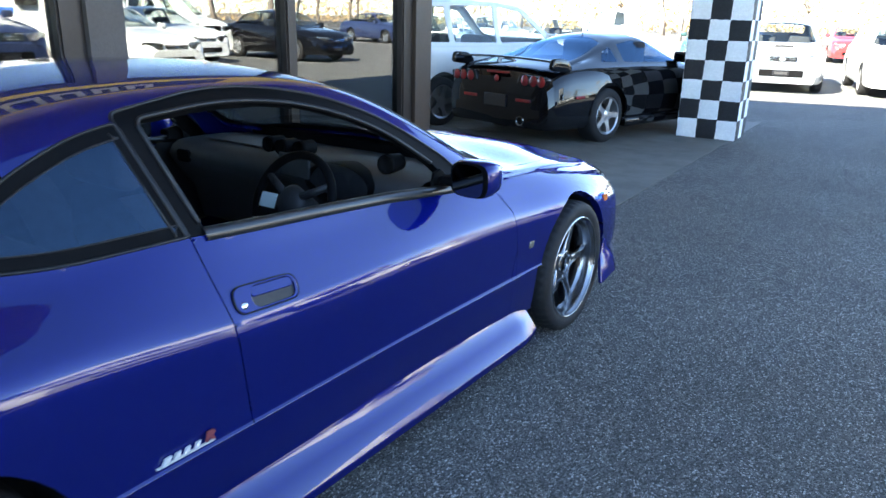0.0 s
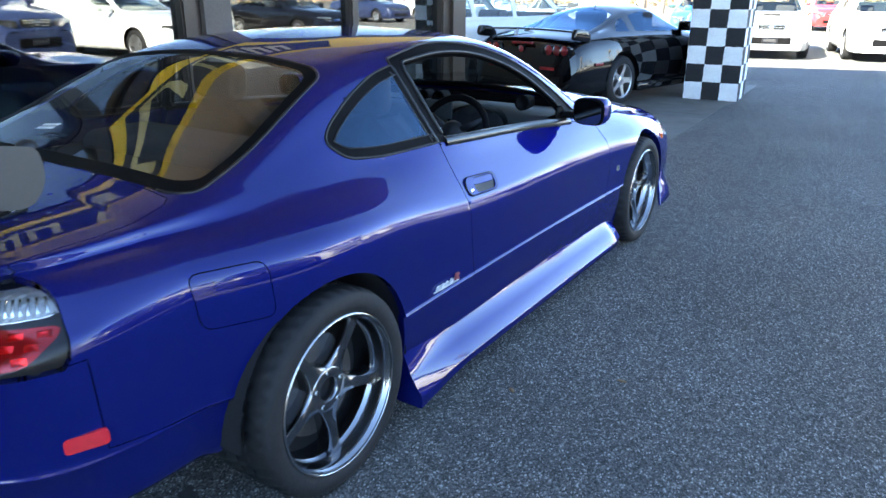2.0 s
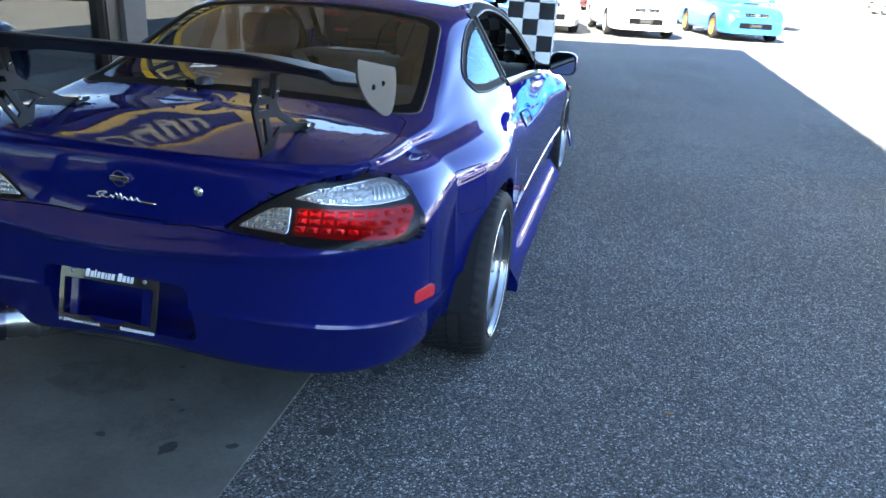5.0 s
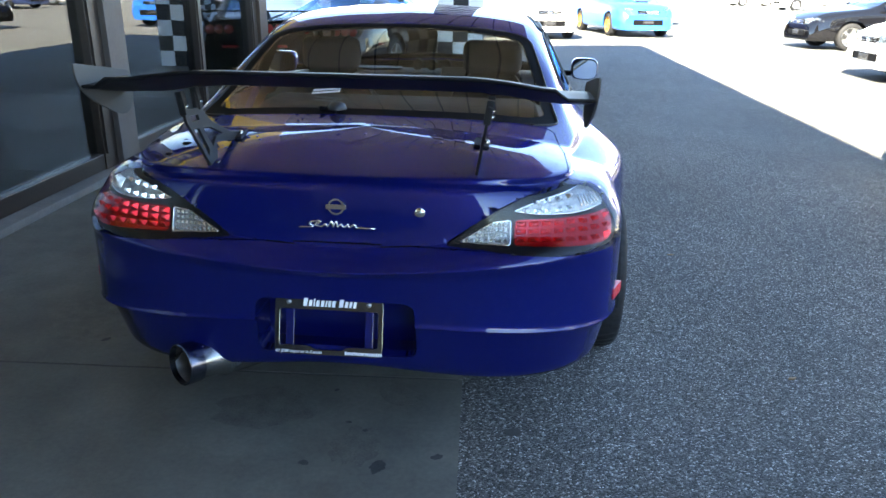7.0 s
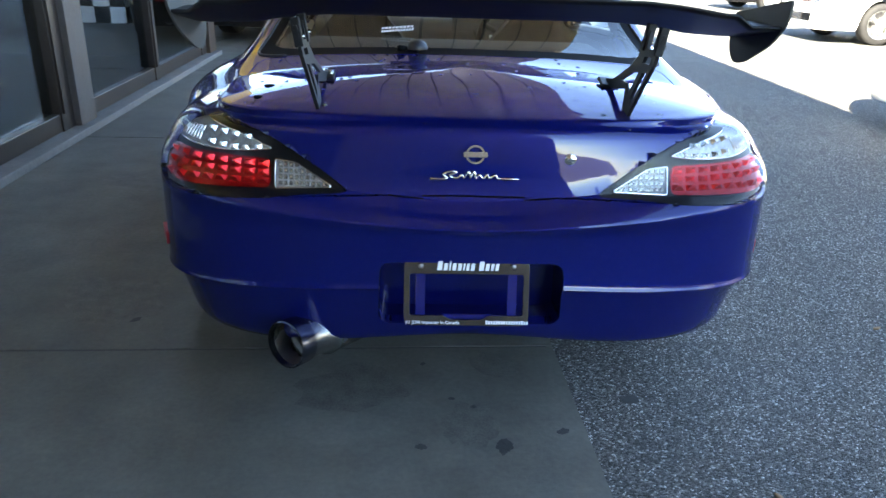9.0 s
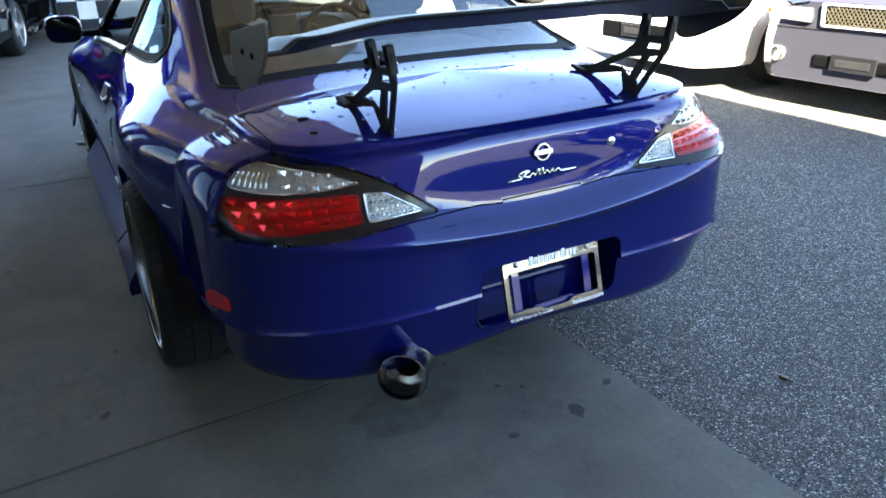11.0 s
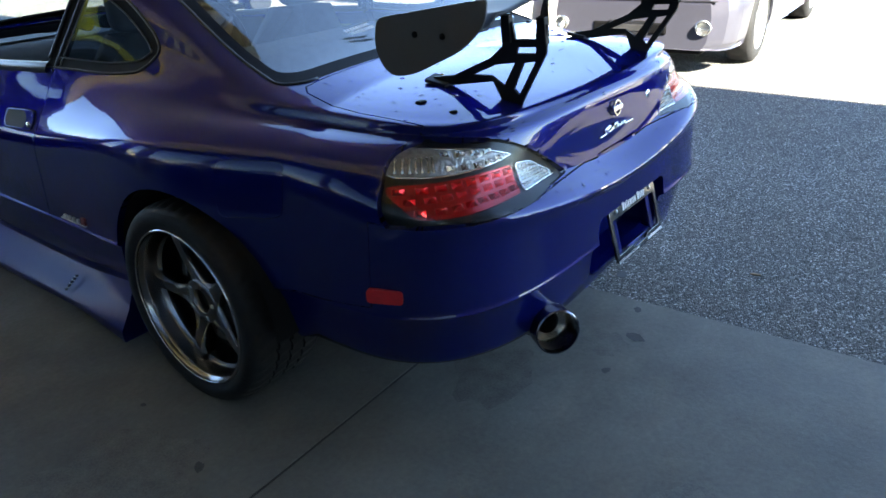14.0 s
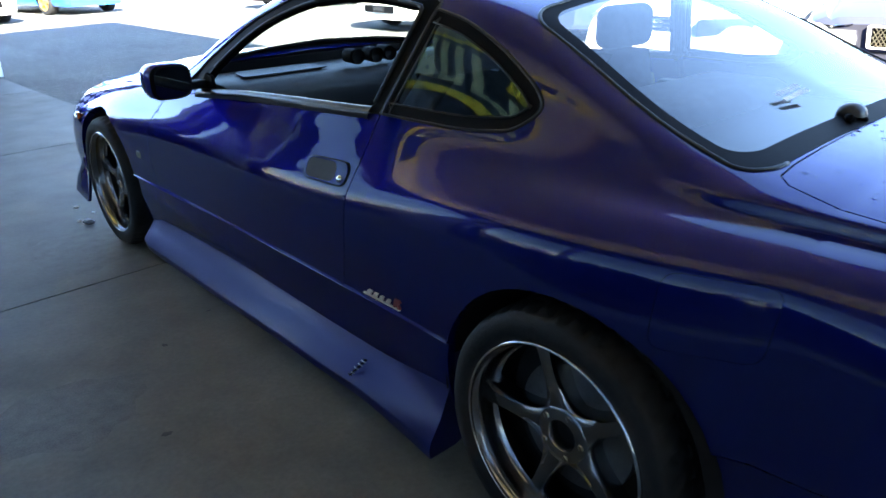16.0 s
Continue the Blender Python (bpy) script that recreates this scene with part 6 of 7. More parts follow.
def lot_car(name, label, category, paint_m, stations, wb, windows, screen, rear, at, r=.305, rim_m=None, glass=None, spokes=5, width=.2, group="", lamp=None):
    w_mid = max(s[1] for s in stations)
    car = thing(name, label, category, group, at=at)
    bm, tag = lot_body(stations, wb, r, windows, screen, rear, w_mid)
    if lamp:
        carve(bm, tag, round_poly(lamp, .02, 4), (0, 2), 4, lambda f, m: m.y > wb + .3)
    part("body", pick(bm, tag, {0}, 2, fold=.015), paint_m, car)
    if lamp:
        for k in (0, 1):
            h = part("headlamp", pick(bm, tag, {4}, k, fold=.004, gap=.003), LENS, car, "large flush clear headlamp")
            part("bowl", shifted(pick(bm, tag, {4}, k), -.02), HEADLAMP_INNER, h, "pale lamp reflector")
    glass = glass or GLASS
    for k in (0, 1):
        part("side_window", pick(bm, tag, {1}, k), glass, car, "side window glass")
    part("windscreen", pick(bm, tag, {2}, 2), glass, car, "windscreen")
    if rear:
        part("rear_window", pick(bm, tag, {3}, 2), glass, car, "rear window glass")
    bm.free()
    y0, y1 = stations[0][0], stations[-1][0]
    part("cabin_floor", box(-w_mid + .2, w_mid - .2, y0 + .1, y1 - .12, .2, .62, .02), DARK, car, smooth=False)
    for sx in (-.36, .36):
        part("seat", box(sx - .22, sx + .22, wb * .36, wb * .45, .6, 1.12 if stations[0][0] > -3 else 1.3, .05, 2), SEAT_CLOTH, car)
    for cy in (0, wb):
        for s in (1, -1):
            lot_wheel(car, s * (w_mid - .02), cy, r, width, rim_m or ALLOY, spokes)
    return car


def front_face(car, yf, w, lamp_z, grille, intake, lamps="wide", fog=True, scoop=None, plate=True, mirrors=None, dark=None):
    """Lamps, grille, intake, fog lamps, plate and mirrors on a car's nose."""
    dark = dark or TRIM
    gw, gz, gh = grille
    g = part("grille", box(-gw, gw, yf - .10, yf + (.006 if lamps == "carved" else -.012), gz - gh, gz + gh, .012), dark, car, "dark grille", smooth=False)
    for i in range(3):
        z = gz - gh + gh * 2 * (i + .5) / 3
        part("grille_bar", box(-gw * .96, gw * .96, yf - .03, yf - .006, z - .006, z + .006), CHROME, g, smooth=False)
    part("grille_emblem", lathe([(.0001, .012), (.03, .010), (.042, 0)], 20, "y"), CHROME, g, at=Matrix.Translation((0, yf - .008, gz)) @ Matrix.Diagonal((1.4, 1, .8, 1)))
    iw, iz, ih = intake
    part("intake", box(-iw, iw, yf - .08, yf + .012, iz - ih, iz + ih, .015), dark, car, "dark lower intake", smooth=False)
    if plate:
        p = part("plate_holder", box(-.16, .16, yf + .006, yf + .024, iz - .05, iz + .06, .004), BLACK_PLASTIC, car, "empty dealer plate holder", smooth=False)
        part("holder_window", box(-.12, .12, yf + .022, yf + .027, iz - .02, iz + .03, .002), INTERIOR, p, smooth=False)
    for s in (1, -1):
        if lamps == "round":
            bm = lathe([(.0001, .05), (.06, .045), (.10, .03), (.125, .0), (.125, -.06)], 28, "y")
            h = part("headlamp", bm, LENS, car, "round clear headlamp", at=Matrix.Translation((s * (w - .25), yf - .14, lamp_z)) @ Matrix.Rotation(radians(-18 * s), 4, "Z") @ Matrix.Diagonal((1.25, 1, .9, 1)))
            part("bowl", lathe([(.0001, -.03), (.05, -.02), (.09, .005), (.118, .0)], 24, "y"), LAMP_CHROME, h)
        elif lamps == "wide":
            pts = [(-.20, -.075), (.17, -.06), (.22, .03), (.16, .07), (-.20, .055)]
            h = part("headlamp", prism(round_poly([(a * s, b) for a, b in pts], .03), -.08, .02, "xz", .01), LAMP_CHROME, car, "clear wide headlamp", smooth=False, at=Matrix.Translation((s * (w - .27), yf - .09, lamp_z)) @ Matrix.Rotation(radians(-24 * s), 4, "Z"))
            part("lens", prism(round_poly([(a * s * 1.01, b * 1.02) for a, b in pts], .03), .02, .028, "xz"), LENS, h, smooth=False)
        if fog:
            fo = part("fog_lamp", lathe([(.0001, .022), (.05, .02), (.08, .004), (.09, -.03)] if lamps != "carved" else [(.0001, .008), (.04, .008), (.046, .014), (.056, .012), (.062, -.02)], 24, "y"), LAMP_CHROME, car, "round fog lamp", at=Matrix.Translation((s * (w - .24), yf - (-.005 if lamps == "carved" else .035), iz + .02)) @ Matrix.Rotation(radians(-14 * s), 4, "Z"))
    if scoop:
        sy, sz, sw = scoop
        part("bonnet_scoop", prism([(sy - .45, sz - .03), (sy, sz - .04), (sy, sz + .045), (sy - .05, sz + .05), (sy - .45, sz)], -sw, sw, "yz", .01), car.children[0].data.materials[0], car, smooth=False)
        # near-black plate on the closed scoop; the opening's shade is in its colour
        part("scoop_mouth", box(-sw + .02, sw - .02, sy - .005, sy + .004, sz - .02, sz + .035), DARK, car, smooth=False)
    if mirrors:
        my, mz = mirrors
        for s in (1, -1):
            part("door_mirror", box(min(s * (w - .02), s * (w + .16)), max(s * (w - .02), s * (w + .16)), my - .05, my + .06, mz - .06, mz + .07, .03, 3), car.children[0].data.materials[0], car)


def heading(x, y, degrees):
    return pose(x, y, -.006, 0, 0, degrees)


# shapes: (y from the rear axle, half width, belt height, rail x, rail z, middle z)
WAGON = [(-.92, .70, .62, .52, .66, .70), (-.90, .78, .88, .60, .92, .95), (-.80, .83, .93, .60, 1.20, 1.24), (-.55, .85, .95, .58, 1.37, 1.41), (.2, .865, .95, .57, 1.40, 1.455), (.9, .865, .94, .57, 1.40, 1.46), (1.45, .865, .925, .56, 1.35, 1.40), (1.85, .862, .91, .62, 1.12, 1.17), (2.22, .86, .90, .70, .935, .97), (2.52, .86, .87, .66, .90, .94), (3.0, .83, .79, .60, .83, .86), (3.25, .76, .68, .52, .71, .74), (3.36, .66, .56, .42, .58, .60)]
WAGON_WIN = [[(-.62, .99), (-.48, 1.33), (.02, 1.36), (.08, .98)], [(.16, .98), (.12, 1.365), (.88, 1.375), (.90, .965)], [(.98, .965), (.97, 1.37), (1.38, 1.33), (1.92, .97), (1.95, .945)]]
WAGON_SCR = [(-.2, 2.17), (.5, 2.12), (.655, 2.02), (.50, 1.46), (.3, 1.42), (-.2, 1.41)]
WAGON_REAR = [(-.2, -.84), (.52, -.83), (.54, -.66), (-.2, -.64)]


def scaled(st, sx=1.0, sy=1.0, sz=1.0):
    return [(y * sy, w * sx, b * sz, rx * sx, rz * sz, rc * sz) for y, w, b, rx, rz, rc in st]


def shape(polys, sa, sb):
    return [[(a * sa, b * sb) for a, b in p] for p in polys]


LOT = "parked cars of the lot"
c = lot_car("estate_car", "silver estate car with gold wheels, parked in the sun", "car", SILVER_PAINT, WAGON, 2.52, WAGON_WIN, WAGON_SCR, WAGON_REAR, heading(-1.53, 19.4, 192), rim_m=BRONZE, group=LOT)
front_face(c, 3.36, .80, .66, (.26, .68, .055), (.42, .40, .07), "round", scoop=(2.75, .91, .20), mirrors=(1.88, 1.0))
c = lot_car("white_saloon", "white saloon car facing the forecourt, in the sun", "car", WHITE_PAINT, WAGON, 2.52, WAGON_WIN, WAGON_SCR, WAGON_REAR, heading(.78, 19.85, 192.5), group=LOT)
front_face(c, 3.36, .80, .66, (.30, .66, .05), (.42, .40, .07), "round", mirrors=(1.88, 1.0))
c = lot_car("blue_saloon", "bright sky-blue saloon car facing the forecourt", "car", SKY_PAINT, WAGON, 2.52, WAGON_WIN, WAGON_SCR, WAGON_REAR, heading(3.52, 21.45, 192.5), rim_m=BRONZE, group=LOT)
front_face(c, 3.36, .80, .66, (.30, .66, .05), (.42, .40, .07), "round", scoop=(2.75, .91, .20), mirrors=(1.88, 1.0))

SUV = scaled(WAGON[:-3] + [(2.9, .845, .80, .62, .83, .86), (3.15, .82, .735, .58, .765, .79), (3.29, .75, .70, .54, .72, .74), (3.36, .64, .66, .48, .68, .695)], .985, 1.0, 1.07)
SUV_WIN = shape(WAGON_WIN, 1.0, 1.07)
c = lot_car("lavender_estate", "pale lavender tall estate car with a mesh grille, in the sun", "car", LAVENDER_PAINT, SUV, 2.60, SUV_WIN, WAGON_SCR, WAGON_REAR, heading(7.17, .92, 93.8), r=.325, group=LOT, lamp=[(.34, .600), (.70, .612), (.90, .640), (.90, .735), (.70, .728), (.36, .716)])
front_face(c, 3.36, .82, .655, (.26, .645, .07), (.30, .345, .045), "carved", scoop=(2.7, .98, .22), mirrors=(1.88, 1.08))
for s in (1, -1):
    part("corner_marker", box(min(s * .775, s * .80), max(s * .775, s * .80), 3.17, 3.23, .62, .66, .008), AMBER, c, "small orange corner lamp", smooth=False)
# dark strip added where shade lies under the paint-coloured bumper edge
part("lower_lip", box(-.58, .58, 3.20, 3.355, .165, .205, .012), TRIM, c, "dark strip for the shade under the bumper", smooth=False)
bm = bmesh.new()
for i in range(22):
    for s in (1, -1):
        a = -.30 + .028 * i
        b0, b1 = max(-.25, min(.25, a)), max(-.25, min(.25, a + .09 * s))
        if abs(b0 - b1) > .02:
            k0, k1 = (b0 - a) / (.09 * s), (b1 - a) / (.09 * s)
            prism([(b0 - .003, .592 + .126 * k0), (b0 + .003, .592 + .126 * k0), (b1 + .003, .592 + .126 * k1), (b1 - .003, .592 + .126 * k1)], 3.366, 3.372, "xz", bm=bm)
part("grille_frame", prism(round_poly([(-.275, .578), (.275, .578), (.29, .735), (-.29, .735)], .02), 3.362, 3.376, "xz", holes=[round_poly([(-.255, .592), (.255, .592), (.268, .720), (-.268, .720)], .015)]), SATIN, c, "bright grille frame", smooth=False)
part("bumper_seam", box(-.66, .66, 3.35, 3.3635, .552, .558), DARK, c, smooth=False)
part("grille_mesh", bm, mat("grille_gilt", (.3, .27, .2), .3, .8), c, "crossed grille mesh", smooth=False)

SALOON = [(-1.0, .68, .60, .50, .63, .66), (-.97, .77, .84, .58, .87, .90), (-.70, .83, .92, .60, .95, .975), (-.35, .845, .94, .60, .99, 1.02), (.1, .85, .94, .55, 1.25, 1.30), (.45, .855, .94, .53, 1.33, 1.38), (1.0, .86, .93, .53, 1.35, 1.40), (1.45, .86, .92, .54, 1.30, 1.35), (1.85, .86, .90, .61, 1.09, 1.14), (2.25, .86, .885, .70, .92, .95), (2.6, .86, .86, .66, .88, .91), (3.1, .83, .78, .60, .81, .84), (3.38, .76, .66, .52, .68, .70), (3.50, .64, .52, .40, .54, .56)]
SALOON_WIN = [[(-.28, 1.0), (.12, 1.20), (.45, 1.30), (.86, 1.32), (.88, .965), (.1, .975)], [(.96, .96), (.95, 1.325), (1.38, 1.28), (1.95, .955), (1.98, .935)]]
SALOON_SCR = [(-.2, 2.2), (.5, 2.15), (.65, 2.05), (.48, 1.46), (.3, 1.42), (-.2, 1.41)]
SALOON_REAR = [(-.2, -.30), (.5, -.27), (.48, .28), (.3, .33), (-.2, .34)]
c = lot_car("white_estate", "white estate car parked beside the lavender one, in the sun", "car", WHITE_PAINT, scaled(WAGON, 1, 1.03, 1), 2.6, shape(WAGON_WIN, 1.03, 1), WAGON_SCR, WAGON_REAR, heading(6.94, 2.57, 92), group=LOT)
front_face(c, 3.46, .80, .68, (.25, .69, .05), (.40, .42, .07), "wide", mirrors=(1.9, 1.0))
SUV2 = scaled(WAGON, 1.03, 1.05, 1.18)
SUV2_WIN = shape(WAGON_WIN, 1.05, 1.18)
for nm, lb, pm, px, py, deg, kind in (
        ("white_off_roader", "white off-road vehicle behind the saloons", WHITE_PAINT, 5.6, 26.4, 100, 2), ("white_off_roader", "white off-road vehicle far across the lot", WHITE_PAINT, 21.8, 50.5, 100, 2),
        ("white_off_roader", "white pick-up shaped vehicle far across the lot", WHITE_PAINT, 21.5, 61.0, 100, 2), ("navy_saloon", "dark navy saloon far across the lot", NAVY_PAINT, 17.3, 29.6, 102, 1),
        ("white_saloon", "white saloon far across the lot", WHITE_PAINT, 18.2, 34.5, 100, 1), ("navy_off_roader", "dark blue off-road vehicle across the forecourt", NAVY_PAINT, 10.2, 6.3, 88, 2),
        ("white_saloon", "white saloon across the forecourt", WHITE_PAINT, 9.5, 9.4, 90, 1), ("white_saloon", "white saloon across the forecourt", WHITE_PAINT, 12.2, 12.6, 92, 1),
        ("black_saloon", "black saloon across the forecourt", BLACK_PAINT, 10.8, 16.2, 95, 1), ("white_pickup", "white tall vehicle across the forecourt", WHITE_PAINT, 14.6, 15.0, 95, 2),
        ("dark_saloon", "dark green saloon parked among the rows", GREEN_PAINT, -4.6, 25.5, 190, 1), ("blue_saloon", "blue saloon parked among the rows", SKY_PAINT, -3.3, 22.3, 192, 1),
        ("white_saloon", "white saloon parked among the rows", WHITE_PAINT, -6.6, 18.6, 192, 1), ("white_saloon", "white saloon parked among the rows", WHITE_PAINT, -9.6, 17.0, 192, 1),
        ("white_off_roader", "white off-road vehicle parked among the rows", WHITE_PAINT, -8.6, 26.5, 192, 2), ("white_saloon", "white saloon parked among the rows", WHITE_PAINT, -12.4, 24.4, 192, 1),
        ("silver_saloon", "silver saloon parked among the rows", SILVER_PAINT, 0.2, 29.5, 192, 1), ("red_saloon", "red saloon parked among the rows", RED_PAINT, -1.8, 34.5, 192, 1),
        ("white_saloon", "white saloon facing the forecourt", WHITE_PAINT, 8.9, -3.6, 92, 1), ("navy_saloon", "dark saloon facing the forecourt", NAVY_PAINT, 8.2, -6.9, 92, 1)):
    if kind == 1:
        c = lot_car(nm, lb, "car", pm, SALOON, 2.62, SALOON_WIN, SALOON_SCR, SALOON_REAR, heading(px, py, deg), group=LOT)
        front_face(c, 3.50, .80, .64, (.26, .60, .05), (.40, .36, .06), "wide", mirrors=(1.9, .98))
    else:
        c = lot_car(nm, lb, "car", pm, SUV2, 2.65, SUV2_WIN, shape([WAGON_SCR], 1, 1.05)[0], shape([WAGON_REAR], 1, 1.05)[0], heading(px, py, deg), r=.36, group=LOT)
        front_face(c, 3.53, .84, .82, (.28, .82, .07), (.40, .48, .08), "wide", mirrors=(1.98, 1.18))

# camper van across the forecourt
camper = thing("camper_van", "white camper van with an overcab bunk across the forecourt", "camper van", at=heading(13.2, 9.6, 90))
part("living_box", box(-1.1, 1.1, -1.6, 3.0, .75, 3.0, .12, 3), WHITE_PAINT, camper)
part("overcab", box(-1.1, 1.1, 2.95, 4.1, 2.05, 2.95, .18, 3), WHITE_PAINT, camper)
part("cab", prism(round_poly([(2.9, .45), (5.0, .45), (5.05, 1.05), (4.1, 1.25), (3.6, 2.06), (2.9, 2.06)], .1), -.95, .95, "yz", .04), WHITE_PAINT, camper)
part("windscreen", prism([(3.66, 1.95), (4.08, 1.3), (4.10, 1.31), (3.68, 1.96)], -.8, .8, "yz"), NAVY_PAINT, camper, "dark windscreen", smooth=False)
for s in (1, -1):
    for y0, y1, z0, z1 in ((-.9, .1, 1.6, 2.2), (1.0, 1.9, 1.6, 2.2), (3.0, 3.7, 1.35, 1.9)):
        part("side_window", box(s * 1.0 if s > 0 else -1.115, 1.115 if s > 0 else -1.0, y0, y1, z0, z1, .02), BLACK_PAINT, camper, "dark side window", smooth=False)
    for cy in (0, 3.9):
        lot_wheel(camper, s * .98, cy, .36, .22, ALLOY)
part("stripe", box(-1.112, 1.112, -1.4, 2.9, 1.15, 1.3, .004), SKY_PAINT, camper, "blue side stripe", smooth=False)
part("grille", box(-.6, .6, 5.0, 5.07, .62, .95, .02), TRIM, camper, smooth=False)
part("front_bumper", box(-.95, .95, 4.95, 5.15, .42, .58, .03), ALLOY, camper, smooth=False)
lorry = thing("white_box_van", "large white box van far behind the parked cars", "van", at=heading(3.0, 33.0, 192))
part("load_box", box(-1.15, 1.15, -2, 2.6, .8, 3.1, .05), WHITE_PAINT, lorry, smooth=False)
part("cab", prism(round_poly([(2.65, .5), (4.4, .5), (4.4, 1.2), (4.1, 2.2), (2.65, 2.3)], .1), -1.0, 1.0, "yz", .04), WHITE_PAINT, lorry)
part("windscreen", prism([(4.12, 2.1), (4.385, 1.3), (4.41, 1.3), (4.145, 2.12)], -.85, .85, "yz"), mat("teal_glass", (.12, .3, .33), .1), lorry, smooth=False)
for s in (1, -1):
    for cy in (0, 3.5):
        lot_wheel(lorry, s * 1.0, cy, .38, .24, ALLOY)

# white people-carrier beside the black coupe
VAN = [(-.75, .72, .66, .55, .70, .74), (-.72, .80, .95, .62, 1.0, 1.03), (-.60, .84, 1.0, .62, 1.40, 1.44), (-.3, .85, 1.0, .60, 1.53, 1.57), (.8, .85, 1.0, .60, 1.56, 1.60), (1.6, .85, .99, .59, 1.52, 1.56), (2.1, .85, .97, .66, 1.22, 1.26), (2.5, .845, .95, .72, 1.0, 1.03), (2.9, .82, .86, .62, .90, .93), (3.25, .74, .70, .50, .72, .74), (3.33, .62, .55, .40, .57, .59)]
c = lot_car("white_people_carrier", "white people carrier with dark windows beside the black coupe", "car", WHITE_PAINT, VAN, 2.6, [[(-.45, 1.05), (-.4, 1.44), (.15, 1.48), (.2, 1.04)], [(.28, 1.04), (.26, 1.49), (1.05, 1.50), (1.07, 1.03)], [(1.15, 1.03), (1.15, 1.49), (1.62, 1.44), (2.2, 1.04)]], [(-.2, 2.42), (.5, 2.38), (.68, 2.28), (.54, 1.66), (-.2, 1.62)], [(-.2, -.66), (.52, -.65), (.54, -.45), (-.2, -.44)], heading(-4.05, 7.55, -12.5), r=.31, rim_m=ALLOY)
front_face(c, 3.33, .78, .66, (.3, .64, .05), (.40, .36, .06), "wide", mirrors=(2.1, 1.08))

# the black coupe by the pillar
RX = [(-.98, .66, .52, .50, .55, .57), (-.96, .76, .68, .60, .70, .725), (-.86, .82, .78, .62, .80, .83), (-.55, .85, .84, .60, .87, .90), (-.1, .87, .86, .56, .97, 1.01), (.25, .865, .86, .50, 1.08, 1.13), (.6, .855, .86, .46, 1.15, 1.205), (1.0, .85, .855, .45, 1.165, 1.22), (1.35, .85, .845, .48, 1.08, 1.13), (1.75, .855, .825, .58, .90, .93), (2.0, .865, .80, .64, .83, .85), (2.4, .875, .77, .62, .79, .815), (2.9, .82, .66, .56, .68, .70), (3.15, .70, .54, .46, .55, .57), (3.25, .55, .44, .34, .45, .46)]
rx = lot_car("black_coupe", "glossy black low coupe with a rear wing, under the canopy", "car", BLACK_PAINT, RX, 2.43, [[(.42, .90), (.50, 1.09), (.85, 1.13), (1.15, 1.10), (1.62, .885), (1.55, .87)], [(-.02, .905), (.18, 1.02), (.34, 1.06), (.30, .90)]], [(-.2, 1.82), (.4, 1.80), (.56, 1.70), (.42, 1.30), (.2, 1.22), (-.2, 1.21)], [(-.2, -.50), (.45, -.47), (.54, -.36), (.50, .0), (.44, .30), (.2, .40), (-.2, .41)], heading(-1.93, 7.81, -12.9), r=.31, rim_m=ALLOY, glass=SMOKED, width=.23)
front_face(rx, 3.25, .70, .50, (.3, .40, .03), (.40, .30, .04), "wide", fog=False, plate=False, mirrors=(1.62, .93))
TAIL_RED = mat("tail_red", (.22, .012, .012), .2, coat=.8)
for s in (1, -1):
    tl = part("tail_lamp", prism(round_poly([(.30 * s, .665), (.72 * s, .655), (.74 * s, .755), (.34 * s, .775)], .03), -.985, -.90, "xz", .012), BLACK_PAINT, rx, "dark smoked tail lamp")
    for lx in (.42, .54, .65):
        part("round_lamp", lathe([(.0001, -.016), (.044, -.012), (.058, 0)], 24, "y"), TAIL_RED, tl, "round red lamp", at=Matrix.Translation((lx * s, -.984, .712)))
    part("rear_reflector", box(min(.30 * s, .52 * s), max(.30 * s, .52 * s), -.992, -.95, .475, .515, .01), TAIL_RED, rx, "red strip reflector", smooth=False)
    part("side_marker", box(.845 * s if s > 0 else -.865, .865 if s > 0 else -.845, -.62, -.46, .53, .565, .008), TAIL_RED, rx, "red side marker", smooth=False)
part("high_brake_lamp", box(-.16, .16, -.985, -.94, .765, .795, .008), TAIL_RED, rx, "red brake lamp strip", smooth=False)
part("plate_holder", box(-.17, .17, -1.0, -.97, .40, .54, .006), BLACK_PLASTIC, rx, "black plate holder", smooth=False)
part("rear_badge", lathe([(.0001, -.006), (.035, -.005), (.04, 0)], 20, "y"), TAIL_RED, rx, at=Matrix.Translation((0, -.985, .71)))
part("exhaust", lathe([(.05, .35), (.055, .0), (.05, -.02), (.042, .0), (.04, .2), (.0001, .2)], 24, "y"), STEEL, rx, "round steel exhaust", at=Matrix.Translation((.38, -.98, .27)))
part("side_skirt", box(-.88, .88, .36, 2.05, .16, .27, .03), BLACK_PAINT, rx)
rows = []
for x in np.linspace(-.76, .76, 31):
    z = .915 + .02 * math.cos(x * 2.0)
    rows.append([(x, -.92 + dy, z + dz) for dy, dz in ((0, 0), (.04, .018), (.13, .016), (.20, .0), (.13, -.008), (.04, -.006), (0, 0))])
bm = grid_mesh(rows)
bmesh.ops.remove_doubles(bm, verts=bm.verts, dist=1e-5)
bmesh.ops.recalc_face_normals(bm, faces=bm.faces)
wg = part("rear_wing", bm, BLACK_PAINT, rx, "black rear wing")
for s in (1, -1):
    part("wing_end", prism(round_poly([(-.97, .84), (-.64, .80), (-.62, .87), (-.72, .95), (-.94, .965)], .05), .72 * s, .78 * s, "yz", .012), BLACK_PAINT, wg)
part("aerial", tube([(.0, .55, 1.19), (.0, .50, 1.27)], .006, 6), TRIM, rx)

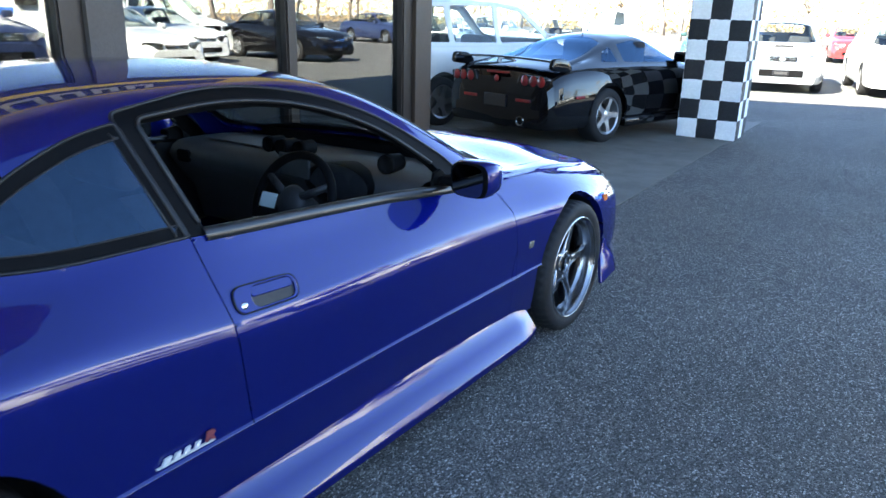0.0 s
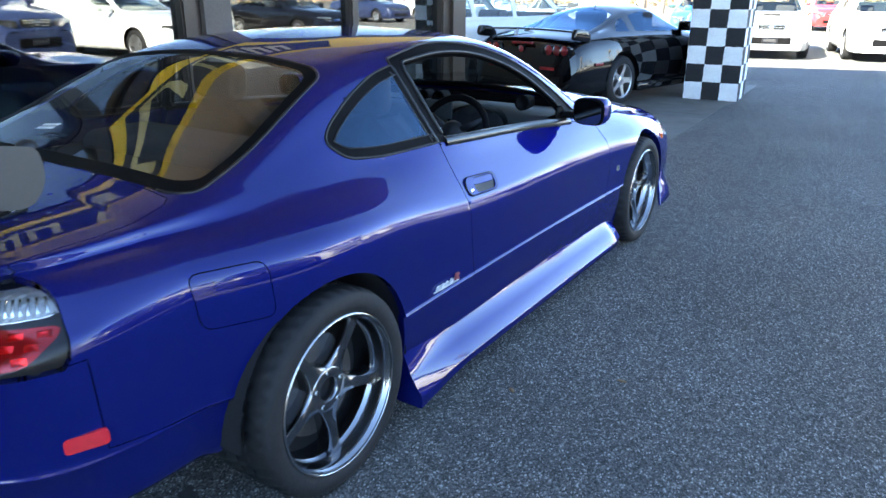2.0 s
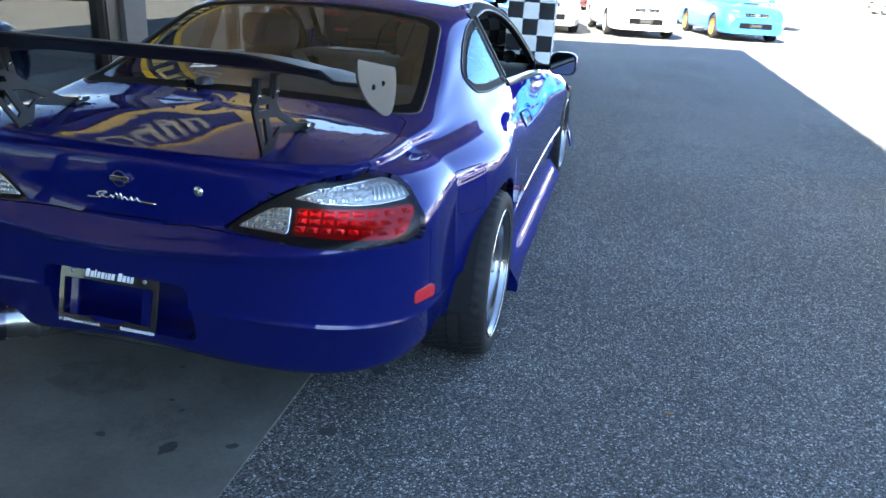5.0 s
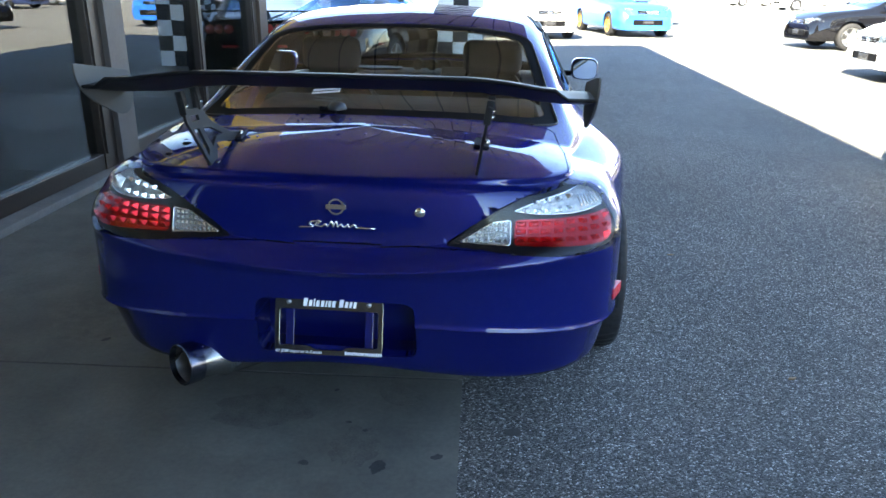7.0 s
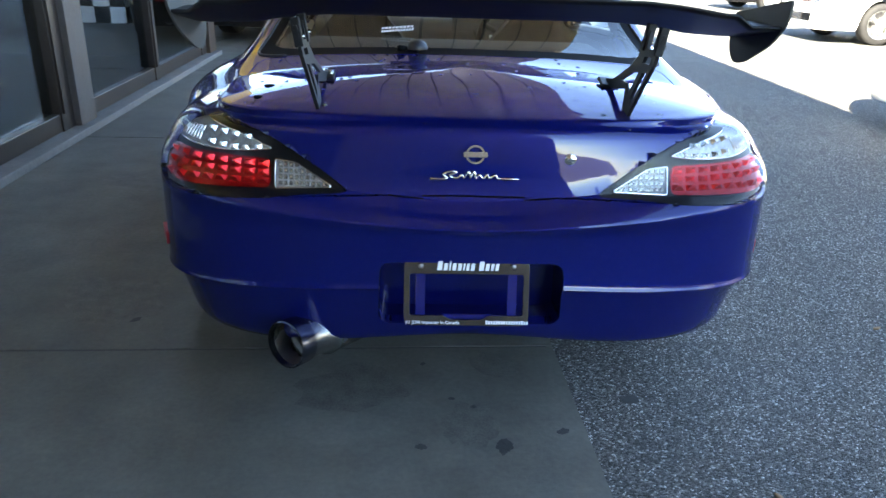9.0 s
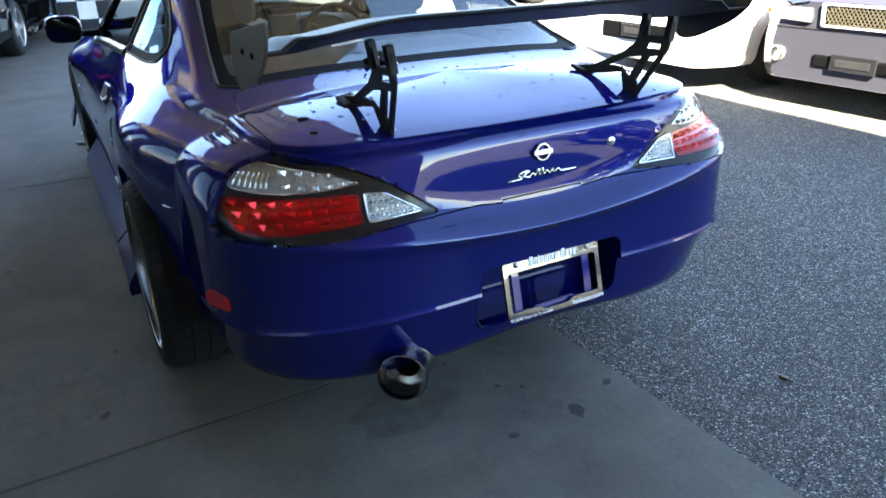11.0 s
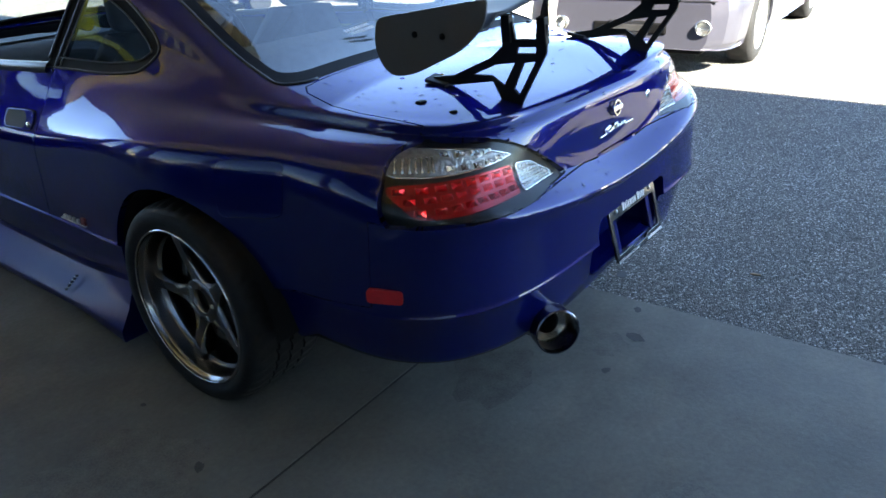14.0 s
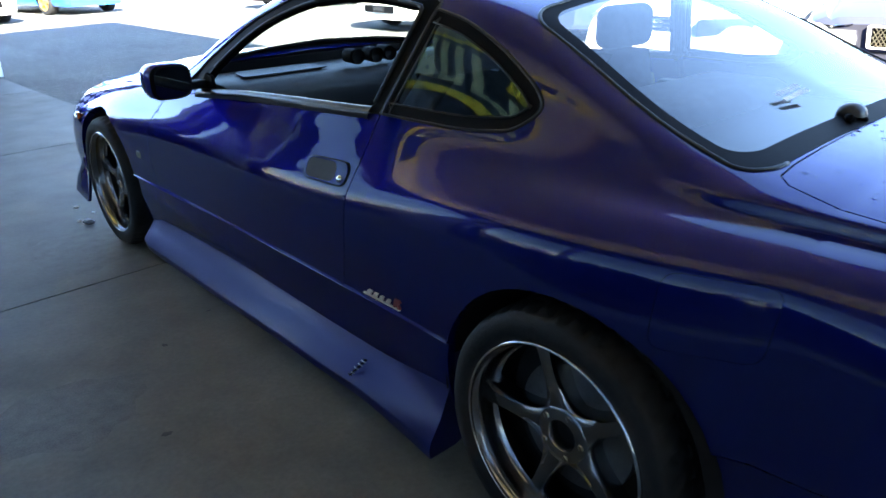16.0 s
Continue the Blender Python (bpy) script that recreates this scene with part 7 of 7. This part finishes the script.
# a grey car shown inside, behind the shop glass
c = lot_car("grey_saloon", "grey saloon standing inside behind the shop glass", "car", SILVER_PAINT, SALOON, 2.62, SALOON_WIN, SALOON_SCR, SALOON_REAR, BUILD @ pose(-7.3, 1.6, 0, 0, 0, -82))
front_face(c, 3.50, .80, .64, (.34, .58, .07), (.40, .36, .06), "wide", mirrors=(1.9, .98))


# ---- far edge of the lot: autumn trees, poles, fence ----
LEAF_A = mat("autumn_leaves", (.46, .31, .15), .8, noise_scale=.6, noise_amt=.5)
LEAF_B = mat("yellow_leaves", (.52, .42, .18), .8, noise_scale=.6, noise_amt=.5)
LEAF_C = mat("conifer_needles", (.14, .14, .07), .8, noise_scale=.6, noise_amt=.4)
BARK = mat("bark", (.24, .19, .15), .9, noise_scale=4, noise_amt=.3)


def tree(x, y, h, spread, leaf, density, seed):
    rng = random.Random(seed)
    t = thing("tree", "autumn tree with brown and yellow leaves behind the lot", "tree", "trees behind the lot", at=Matrix.Translation((x, y, 0)))
    bm = bmesh.new()
    tips = []
    pts = [(rng.uniform(-.2, .2) * k, rng.uniform(-.2, .2) * k, h * k / 5 * .9) for k in range(6)]
    tube(pts, [.22 * h / 9 * (1 - k / 6.5) for k in range(6)], 7, bm)
    for i in range(16):
        z = h * rng.uniform(.22, .85)
        a = rng.uniform(0, 6.28)
        ln = spread * (1.1 - z / h) * rng.uniform(.7, 1.2)
        p1 = Vector((math.cos(a) * ln * .5, math.sin(a) * ln * .5, z + ln * .3))
        p2 = Vector((math.cos(a + .2) * ln, math.sin(a + .2) * ln, z + ln * .75))
        tube([(0, 0, z), p1, p2], [.06, .035, .012], 5, bm)
        tips += [p1, (p1 + p2) / 2, p2]
    part("trunk", bm, BARK, t)
    verts, faces = [], []
    for i in range(density):
        c = rng.choice(tips) + Vector((rng.gauss(0, .5), rng.gauss(0, .5), rng.gauss(0, .45)))
        d = Vector((rng.uniform(-1, 1), rng.uniform(-1, 1), rng.uniform(-1, 1))).normalized()
        e = d.orthogonal().normalized()
        s = rng.uniform(.035, .09)
        b = len(verts)
        verts += [tuple(c - d * s), tuple(c + e * s * .6), tuple(c + d * s), tuple(c - e * s * .6)]
        faces.append((b, b + 1, b + 2, b + 3))
    me = bpy.data.meshes.new("crown")
    me.from_pydata(verts, [], faces)
    me.materials.append(leaf)
    o = new("crown", me)
    o.parent = t
    return t


rng = random.Random(5)
for i in range(26):
    tree(-62 + 4.6 * i + rng.uniform(-1.6, 1.6), 62 + rng.uniform(-6, 10) - max(0, i - 16) * .5, rng.uniform(7, 12), rng.uniform(2.4, 4.2), (LEAF_A, LEAF_B, LEAF_A, LEAF_B)[i % 4], 1800, i)
for i in range(14):
    tree(44 + rng.uniform(-3, 4), -12 + 6.0 * i + rng.uniform(-2, 2), rng.uniform(7, 11), rng.uniform(2.4, 4.0), (LEAF_B, LEAF_A, LEAF_C)[i % 3], 1500, 50 + i)
rngw = random.Random(9)
verts, faces = [], []
for i in range(70000):
    u = rngw.random()
    if u < .72:
        x, y = rngw.uniform(-110, 70), 78 + rngw.uniform(0, 16)
    else:
        x, y = 58 + rngw.uniform(0, 14), rngw.uniform(-40, 80)
    z = abs(rngw.gauss(0, 4.2)) + .2
    s = rngw.uniform(.10, .28)
    d = Vector((rngw.uniform(-1, 1), rngw.uniform(-1, 1), rngw.uniform(-1, 1))).normalized()
    e = d.orthogonal().normalized()
    b = len(verts)
    c = Vector((x, y, z))
    verts += [tuple(c - d * s), tuple(c + e * s * .6), tuple(c + d * s), tuple(c - e * s * .6)]
    faces.append((b, b + 1, b + 2, b + 3))
me = bpy.data.meshes.new("woods")
me.from_pydata(verts, [], faces)
me.materials.append(LEAF_A)
tagged(new("woods", me), "far bank of brown and yellow autumn woods", "woods", kind="stuff")
for x, y in ((-14, 52), (-2, 56), (12, 54), (27, 58)):
    p = thing("utility_pole", "pale utility pole behind the parked cars", "pole", "utility poles", at=Matrix.Translation((x, y, 0)))
    part("pole", tube([(0, 0, 0), (0, 0, 9)], [.16, .11], 10), mat("pole_wood", (.3, .26, .22), .9, noise_scale=4, noise_amt=.2), p)
    part("crossarm", box(-1.0, 1.0, -.06, .06, 8.2, 8.35), BARK, p, smooth=False)
